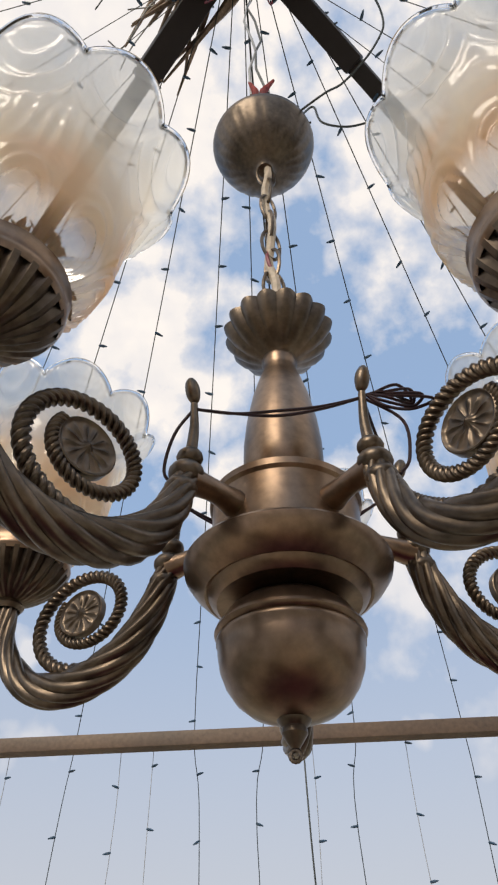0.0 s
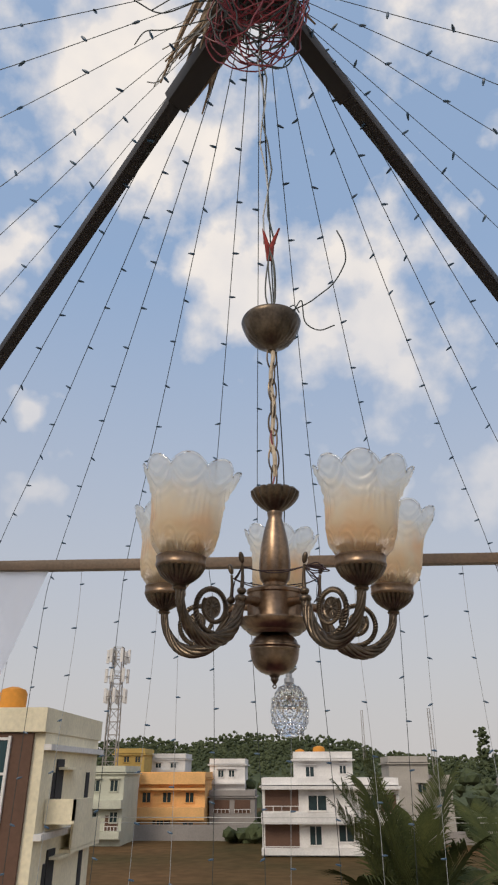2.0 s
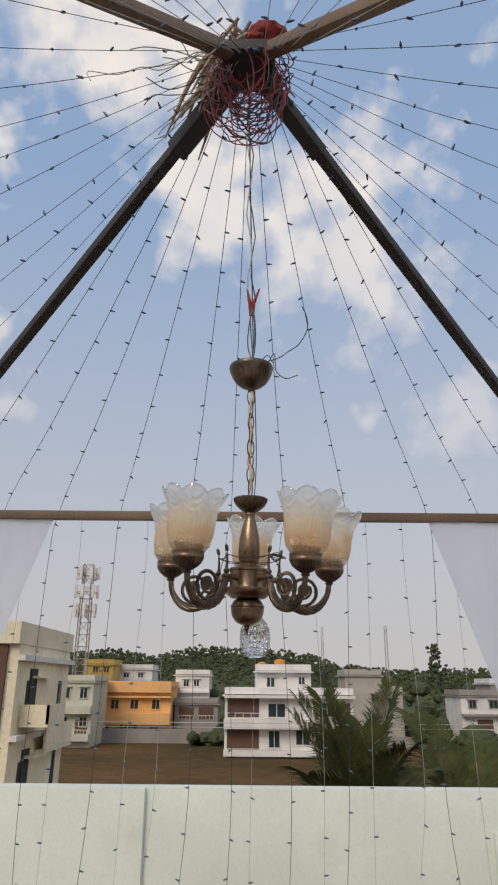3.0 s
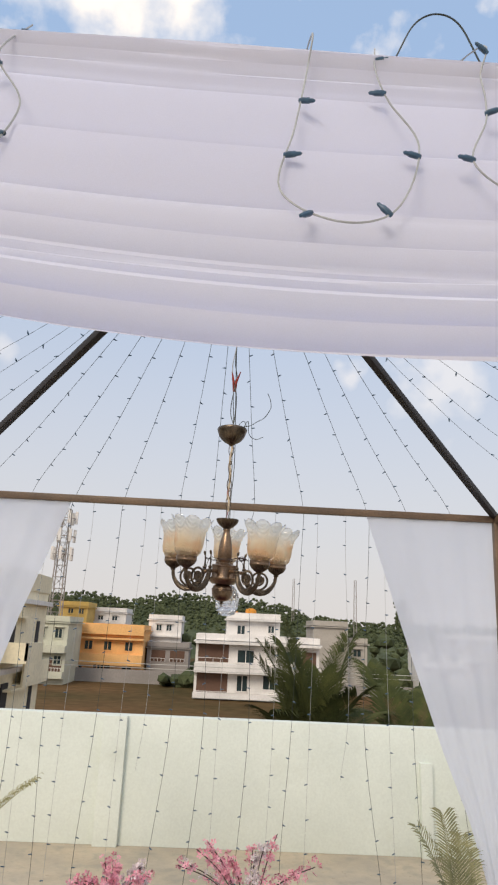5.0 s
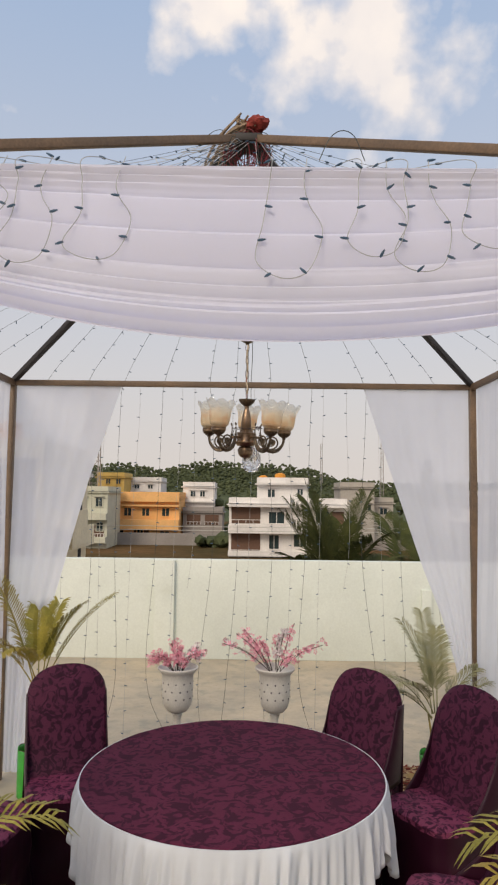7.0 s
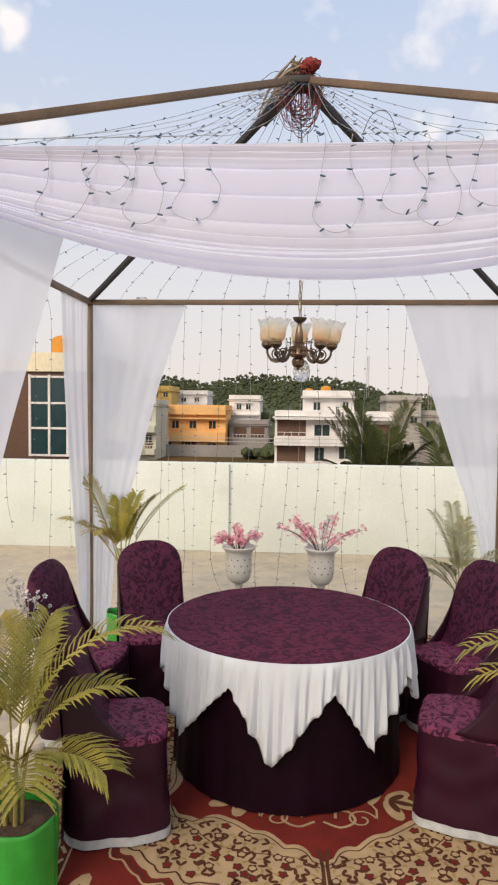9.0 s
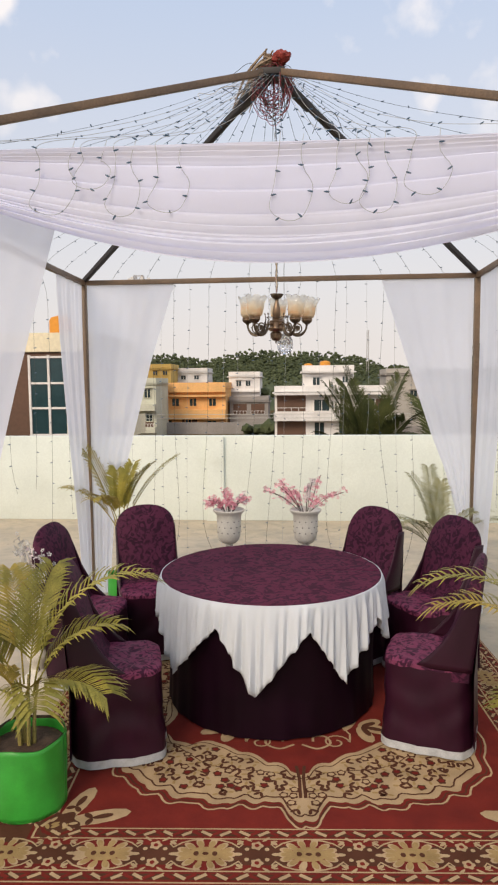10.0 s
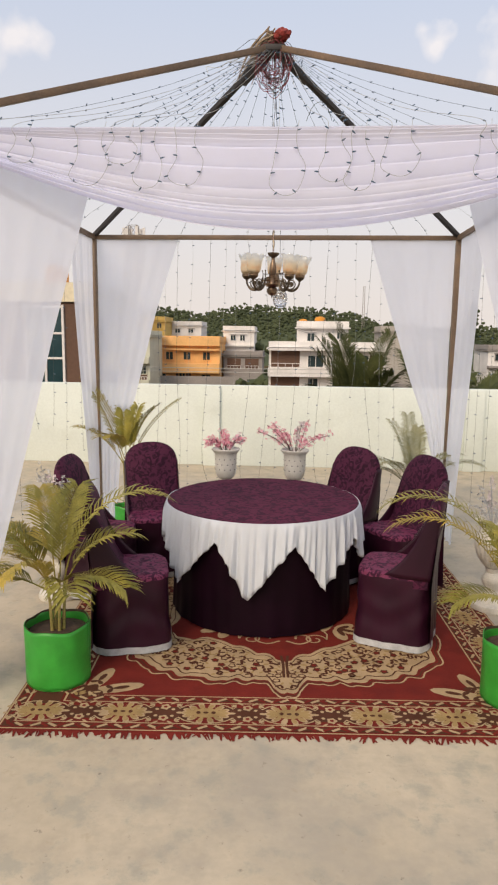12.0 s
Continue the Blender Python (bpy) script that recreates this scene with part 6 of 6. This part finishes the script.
def house(label, x0, x1, y, depth, top, wall_mat, storeys=(), opens=(), bands=(), trim=P_WHITE, base=GZ):
    """A flat-roofed house: body, roof parapet, floor bands, windows (x, z, w, h) and dark open verandas."""
    h = thing("house", label, "house", "houses beyond the field", at=Matrix.Identity(4))
    bm = bmesh.new()
    box(bm, ((x0 + x1) / 2, y + depth / 2, (base + top - 0.7) / 2), (x1 - x0, depth, top - 0.7 - base))
    part("wall", bm, wall_mat, h, smooth=False)
    bm = bmesh.new()
    cx, w = (x0 + x1) / 2, x1 - x0
    for c, s in (((cx, y + 0.1, top - 0.4), (w + 0.1, 0.2, 0.8)), ((cx, y + depth - 0.1, top - 0.4), (w + 0.1, 0.2, 0.8)), ((x0 + 0.1, y + depth / 2, top - 0.4), (0.2, depth - 0.4, 0.8)), ((x1 - 0.1, y + depth / 2, top - 0.4), (0.2, depth - 0.4, 0.8))):
        box(bm, c, s)
    box(bm, (cx, y + depth / 2, top - 0.86), (w + 0.6, depth + 0.6, 0.14))
    part("roof", bm, trim, h, smooth=False)
    for z, t, out in bands:
        bm = bmesh.new()
        box(bm, (cx, y - out / 2, z), (w + 0.1, out, t))
        part("floor_band", bm, wall_mat if t > 0.5 else trim, h, smooth=False)
    for x, z, ww, hh in opens:
        bm = bmesh.new()
        box(bm, (x, y - 0.01, z), (ww, 0.06, hh))
        v = part("veranda", bm, P_BROWN, h, smooth=False)
        bm = bmesh.new()
        box(bm, (x, y - 0.25, z - hh / 2 + 0.45), (ww, 0.08, 0.06))
        for k in range(5):
            box(bm, (x - ww / 2 + ww * k / 4, y - 0.25, z - hh / 2 + 0.22), (0.06, 0.06, 0.45))
        part("railing", bm, P_WHITE, v, smooth=False)
    for x, z, ww, hh in storeys:
        window_on(h, x, y, z, ww, hh, trim)
    return h


def tank(parent, x, y, z, r=0.7, hh=1.3, mat=P_TANK):
    part("water_tank", lathe([(0, z), (r, z), (r, z + hh * 0.75), (r * 0.85, z + hh * 0.9), (r * 0.3, z + hh), (0, z + hh)], 20, centre=(x, y, 0)), mat, parent, "rooftop water tank")


o = house("two-storey orange plastered house with recessed windows", -21.8, -11.2, 101, 9, 2.1, P_ORANGE, [(-19.2, -1.0, 1.2, 1.3), (-16.4, -1.0, 1.2, 1.3), (-13.3, -1.0, 1.2, 1.3), (-20.4, -4.6, 1.3, 1.6), (-17.2, -4.6, 1.0, 1.8), (-13.4, -4.6, 1.5, 1.4)], [(-17.0, -4.6, 2.4, 2.0)], [(-2.9, 1.5, 1.3), (0.0, 0.25, 1.0), (1.3, 1.4, 0.9)], P_ORANGE)
w = house("white three-storey house with dark verandas", -2.7, 11.9, 80, 11, 1.5, P_WHITE, [(3.2, -0.9, 2.0, 1.5), (8.9, -0.8, 1.8, 1.5), (6.1, -3.7, 1.6, 1.6), (2.9, -3.9, 1.3, 1.8)], [(-0.6, -0.6, 3.6, 2.1), (-0.6, -4.1, 3.6, 2.5), (10.6, -1.3, 1.9, 2.4)], [(0.55, 0.3, 1.2), (-2.3, 1.0, 1.4), (-5.3, 0.6, 1.0)], P_WHITE)
up = house("white rooftop storey on the white house", 0.8, 7.4, 83, 7, 4.15, P_WHITE, [(2.6, 2.1, 1.0, 1.1), (6.3, 2.3, 0.8, 0.9)], [], [(3.3, 0.2, 0.8)], P_WHITE, 0.65)
tank(up, 3.8, 85, 3.5)
tank(up, 1.6, 86, 3.3, 0.6, 1.2)
house("small white house with a blue-grey upper room", -11.6, -6.3, 110, 8, 3.9, P_WHITE, [(-9.9, 1.9, 0.9, 1.0), (-8.3, 1.9, 0.9, 1.0)], [], [(0.6, 0.25, 0.8)], P_WHITE)
house("unpainted dark block house beside the orange house", -10.9, -4.6, 104, 7, -0.2, P_GREY, [], [(-9.2, -2.2, 2.2, 1.6), (-6.3, -2.2, 2.2, 1.6)], [], P_GREY)
house("beige unpainted block house with parapet", 13.2, 18.2, 96, 8, 3.9, P_BEIGE, [(17.2, 0.2, 1.1, 1.0)], [], [], P_BEIGE)
house("low beige block house beside scrub", 18.4, 21.4, 98, 7, 1.7, P_BEIGE, [(19.9, -0.4, 1.2, 1.0)], [], [], P_BEIGE)
house("pale green two-storey house with balconies", -25.6, -20.0, 90, 9, 2.8, P_PALE, [(-23.5, 0.6, 1.1, 1.3), (-21.2, 0.6, 1.0, 1.3), (-23.6, -2.9, 1.2, 1.4), (-21.0, -2.8, 1.0, 1.2)], [(-21.2, -3.4, 1.6, 1.6)], [(-1.4, 0.9, 1.2), (-4.6, 0.8, 1.2)], P_PALE)
house("yellow house with a rooftop water tank", -27.4, -22.6, 115, 8, 5.5, P_YELLOW, [(-25.4, 3.9, 0.9, 0.9), (-23.6, 3.9, 0.9, 0.9)], [], [], P_YELLOW)
house("white rooftop rooms among trees", -23.6, -17.0, 122, 8, 4.9, P_WHITE, [(-21.5, 3.1, 1.0, 0.8), (-19.0, 3.1, 1.0, 0.8)], [(-18, 1.5, 2.2, 1.2)], [(2.3, 0.3, 0.8)], P_WHITE)
house("low white house with a tin roof among scrub", 30.0, 36.5, 100, 8, 1.3, P_WHITE, [(31.6, -0.6, 1.1, 1.0), (34.6, -0.6, 1.2, 1.0)], [(33.2, -3.5, 2.2, 1.8)], [(-2.0, 0.3, 1.0)], P_GREY)
house("grey and white house half hidden by trees", 38.5, 46, 112, 8, 3.0, P_GREY, [(40.5, 0.8, 1.2, 1.1), (43.8, 0.8, 1.2, 1.1)], [(42, -2.6, 3.0, 1.8)], [(-0.9, 0.4, 1.0)], P_WHITE)
nb = thing("house", "cream corner house with a brown-clad front and teal window", "house", "houses beyond the field", at=Matrix.Identity(4))
bm = bmesh.new()
box(bm, (-13.4, 31.4, (GZ + 3.5) / 2), (8.0, 8.2, 3.5 - GZ))
part("wall", bm, P_CREAM, nb, smooth=False)
bm = bmesh.new()
box(bm, (-13.6, 31.4, 3.95), (8.5, 8.8, 0.9))
part("roof", bm, P_CREAM, nb, smooth=False)
bm = bmesh.new()
box(bm, (-13.6, 27.22, (GZ + 3.46) / 2), (7.5, 0.16, 3.46 - GZ))
part("cladding", bm, P_BROWN, nb, "dark brown cladding of the front", smooth=False)
for z0 in (0.0, -3.2):
    bm = bmesh.new()
    box(bm, (-9.15, 33.0, z0 - 0.9), (0.5, 4.6, 0.14))
    box(bm, (-8.95, 33.0, z0 - 0.35), (0.1, 4.6, 1.0))
    part("balcony", bm, P_CREAM, nb, smooth=False)
    for y in (29.0, 34.0):
        bm = bmesh.new()
        box(bm, (-9.39, y, z0 + 1.2), (0.06, 0.55, 1.7))
        part("side_window", bm, P_DARK, nb, smooth=False)
    bm = bmesh.new()
    box(bm, (-9.2, 30.4, z0 + 2.2), (0.5, 2.4, 0.1))
    part("sunshade", bm, P_CREAM, nb, smooth=False)
for z in (2.95, -0.15, -3.35):
    bm = bmesh.new()
    box(bm, (-9.25, 31.4, z), (0.3, 8.3, 0.22))
    part("ledge", bm, P_WHITE, nb, smooth=False)
for z in (-2.4, 0.85):
    bm = bmesh.new()
    box(bm, (-8.75, 29.4, z - 0.55), (1.2, 2.6, 0.12))
    box(bm, (-8.2, 29.4, z - 0.12), (0.1, 2.6, 0.75))
    box(bm, (-8.75, 28.15, z - 0.12), (1.2, 0.1, 0.75))
    part("corner_balcony", bm, P_CREAM, nb, smooth=False)
    bm = bmesh.new()
    box(bm, (-9.36, 29.5, z + 0.75), (0.08, 0.9, 1.9))
    part("balcony_door", bm, P_DARK, nb, smooth=False)
bm = bmesh.new()
for x in (-12.6, -11.65, -10.75):
    box(bm, (x, 27.1, 1.4), (0.11, 0.14, 3.9))
for z in (-0.5, 0.8, 2.0, 3.25):
    box(bm, (-11.67, 27.1, z), (1.85, 0.1, 0.10))
win = part("window", bm, P_WHITE, nb, smooth=False)
teal = material("teal_glass", (0.018, 0.055, 0.065), 0.1, 0, 0.1, 2, 20, 0)
for x in (-12.12, -11.2):
    for z, hh in ((0.15, 1.2), (1.4, 1.1), (2.62, 1.15)):
        bm = bmesh.new()
        box(bm, (x, 27.12, z), (0.84, 0.04, hh))
        part("pane", bm, teal, win, smooth=False)
tank(nb, -12.0, 30, 4.4, 0.6, 1.1)
bm = bmesh.new()
box(bm, (-16, 97.5, -4.9), (34, 0.25, 1.8))
tagged(part("compound_wall", bm, P_GREY, smooth=False), "long grey cement compound wall along the field", "wall", kind="structure")
bm = bmesh.new()
box(bm, (28, 93, -5.1), (26, 0.25, 1.4))
tagged(part("compound_wall", bm, P_GREY, smooth=False), "long grey cement compound wall along the field", "wall", kind="structure")


def mast(x, y, top, half, label, n=14, panels=True, thick=1.0):
    m = thing("telecom_tower", label, "tower", at=Matrix.Translation((x, y, GZ)))
    H = top - GZ
    legs = [(-1, -1), (1, -1), (1, 1), (-1, 1)]
    at = lambda k, u: Vector((legs[k][0] * half * (1.25 - 0.45 * u), legs[k][1] * half * (1.25 - 0.45 * u), H * u))
    for k in range(4):
        bm = bmesh.new()
        tube(bm, [at(k, 0), at(k, 1)], 0.10 * thick, 5)
        part("leg", bm, P_GREY, m, smooth=False)
    for j in range(n):
        for k in range(4):
            for low in (j, j + 1):
                bm = bmesh.new()
                tube(bm, [at(k, low / n), at((k + 1) % 4, (j + 1) / n)], 0.05 * thick, 4)
                part("bracing", bm, P_GREY, m, smooth=False)
    if panels:
        for j in range(3):
            for k in range(6):
                a = k * math.pi / 3 + 0.3 * j
                bm = bmesh.new()
                box(bm, (2.0 * half * math.cos(a), 2.0 * half * math.sin(a), H - 1.4 - 3.0 * j), (0.45, 0.35, 2.1), 0.04)
                part("antenna_panel", bm, P_WHITE, m, smooth=False)
            bm = bmesh.new()
            tube(bm, [Vector((2.0 * half * math.cos(t), 2.0 * half * math.sin(t), H - 1.6 - 3.0 * j)) for t in np.linspace(0, 2 * math.pi, 13)], 0.07, 4, cap=False)
            part("platform_ring", bm, P_GREY, m, smooth=False)
    return m


mast(-26.8, 110, 20.3, 0.85, "grey lattice telecom tower with white antenna panels")
mast(47, 240, 21, 0.45, "thin far lattice mast on the wooded hill", 7, False, 0.6)
mast(27, 260, 22, 0.4, "thin far lattice mast on the wooded hill", 7, False, 0.6)

# wooded hills: a ridge of clumps
rh = random.Random(77)
RX = [-400, -120, -78, -60, -40, -22, -2, 12, 26, 38, 60, 110, 400]
RZ = [13, 14, 14, 16.5, 13.5, 17.5, 17, 16, 14.5, 10.5, 8.5, 9, 10]


def clumps(name, label, spots, mat, mesh_seed):
    rr = random.Random(mesh_seed)
    verts, faces = [], []
    base = bmesh.new()
    bmesh.ops.create_icosphere(base, subdivisions=1, radius=1)
    bv = [v.co.copy() for v in base.verts]
    bf = [[v.index for v in f.verts] for f in base.faces]
    base.free()
    for x, y, z, r in spots:
        o0 = len(verts)
        ph = Vector((rr.random() * 50, rr.random() * 50, rr.random() * 50))
        for c in bv:
            d = 1 + 0.55 * noise.noise(c * 2.3 + ph) + 0.25 * noise.noise(c * 6 + ph)
            verts.append((x + c.x * r * d, y + c.y * r * d, z + c.z * r * d * 0.8))
        faces += [[i + o0 for i in f] for f in bf]
    me = bpy.data.meshes.new(name)
    me.from_pydata(verts, [], faces)
    me.materials.append(mat)
    return tagged(new(name, me), label, "trees", kind="stuff")


spots = []
for k in range(11000):
    x = rh.uniform(-130, 120)
    t = rh.random()
    y = 300 - 110 * t
    top = float(np.interp(x, RX, RZ))
    z = GZ + (top - GZ) * (1 - t) ** 0.9 - 1.5 + rh.uniform(-1, 1.2)
    spots.append((x * (1 - 0.2 * t), y, z, rh.uniform(0.4, 0.9)))
clumps("far_woods", "dark green wooded hills on the skyline", spots, FOREST, 5)
bm = sheet(lambda u, v: (-400 + 800 * u, 303 - 120 * v, GZ - 0.5 + (float(np.interp(-400 + 800 * u, RX, RZ)) - 3 - GZ) * (1 - v) ** 0.9), 80, 8)
tagged(part("hillside", bm, FOREST), "dark wooded hillside beyond the houses", "hill", kind="structure")
spots = []
for x0, x1, y0, y1, zt, n in ((17, 60, 118, 150, 1.6, 90), (-11, 0, 112, 128, 1.2, 26), (-60, -22, 118, 150, 2.0, 60), (12, 30, 104, 112, -2.5, 30), (20, 46, 86, 92, -4.0, 40), (-8, -3, 92, 97, -4.6, 10)):
    for k in range(n):
        spots.append((rh.uniform(x0, x1), rh.uniform(y0, y1), rh.uniform(GZ + 0.5, zt), rh.uniform(0.8, 2.0)))
for k in range(90):
    h = rh.random()
    spots.append((62 + rh.gauss(0, 2.6) * (1.1 - h), 235 + rh.gauss(0, 2), 2 + 13 * h, rh.uniform(0.4, 0.9)))
clumps("far_shrubs", "dark green trees and scrub between the houses", spots, FOREST, 6)

# coconut palms behind the parapet
def coconut(x, y, z, fronds, seed):
    rnd = random.Random(seed)
    p = thing("coconut_palm", "dark green coconut palm crown rising behind the parapet", "palm tree", "coconut palms", at=Matrix.Translation((x, y, GZ)))
    bm = bmesh.new()
    tube(bm, smooth_line([(0.3, 0.2, 0), (0.1, 0.1, (z - GZ) * 0.5), (0, 0, z - GZ)], 8), lambda u: 0.17 - 0.05 * u, 10)
    part("trunk", bm, P_GREY, p)
    for az, rise, ln, droop in fronds:
        bm = bmesh.new()
        frond(bm, (0, 0, z - GZ), radians(az), radians(rise), ln, radians(droop), 0.72, 0.025, rnd, 66)
        part("frond", bm, PALM_FAR, p, smooth=False)


coconut(1.75, 8.7, -0.55, [(185, 84, 2.7, 16), (20, 82, 2.6, 20), (190, 76, 2.3, 28), (160, 80, 2.5, 30), (230, 70, 2.0, 60), (100, 72, 2.3, 50), (45, 60, 2.3, 70), (350, 50, 2.3, 80), (130, 84, 2.5, 30), (20, 40, 2.2, 80), (75, 80, 2.2, 40), (310, 80, 2.0, 50)], 4)
coconut(3.5, 9.4, -0.7, [(170, 55, 2.5, 80), (20, 62, 2.9, 50), (60, 70, 2.6, 70), (350, 50, 2.5, 80), (110, 75, 2.7, 50), (220, 50, 2.3, 80), (300, 50, 2.3, 80), (5, 35, 2.5, 60)], 9)
# two slack power cables over the field
for z in (-0.15, 0.10):
    bm = bmesh.new()
    tube(bm, [Vector((-60 + 8 * k, 40, z - 0.25 * math.sin(math.pi * k / 15))) for k in range(16)], 0.02, 5)
    tagged(part("power_cable", bm, WIRE_WHITE), "pale overhead power cable across the field", "cable")
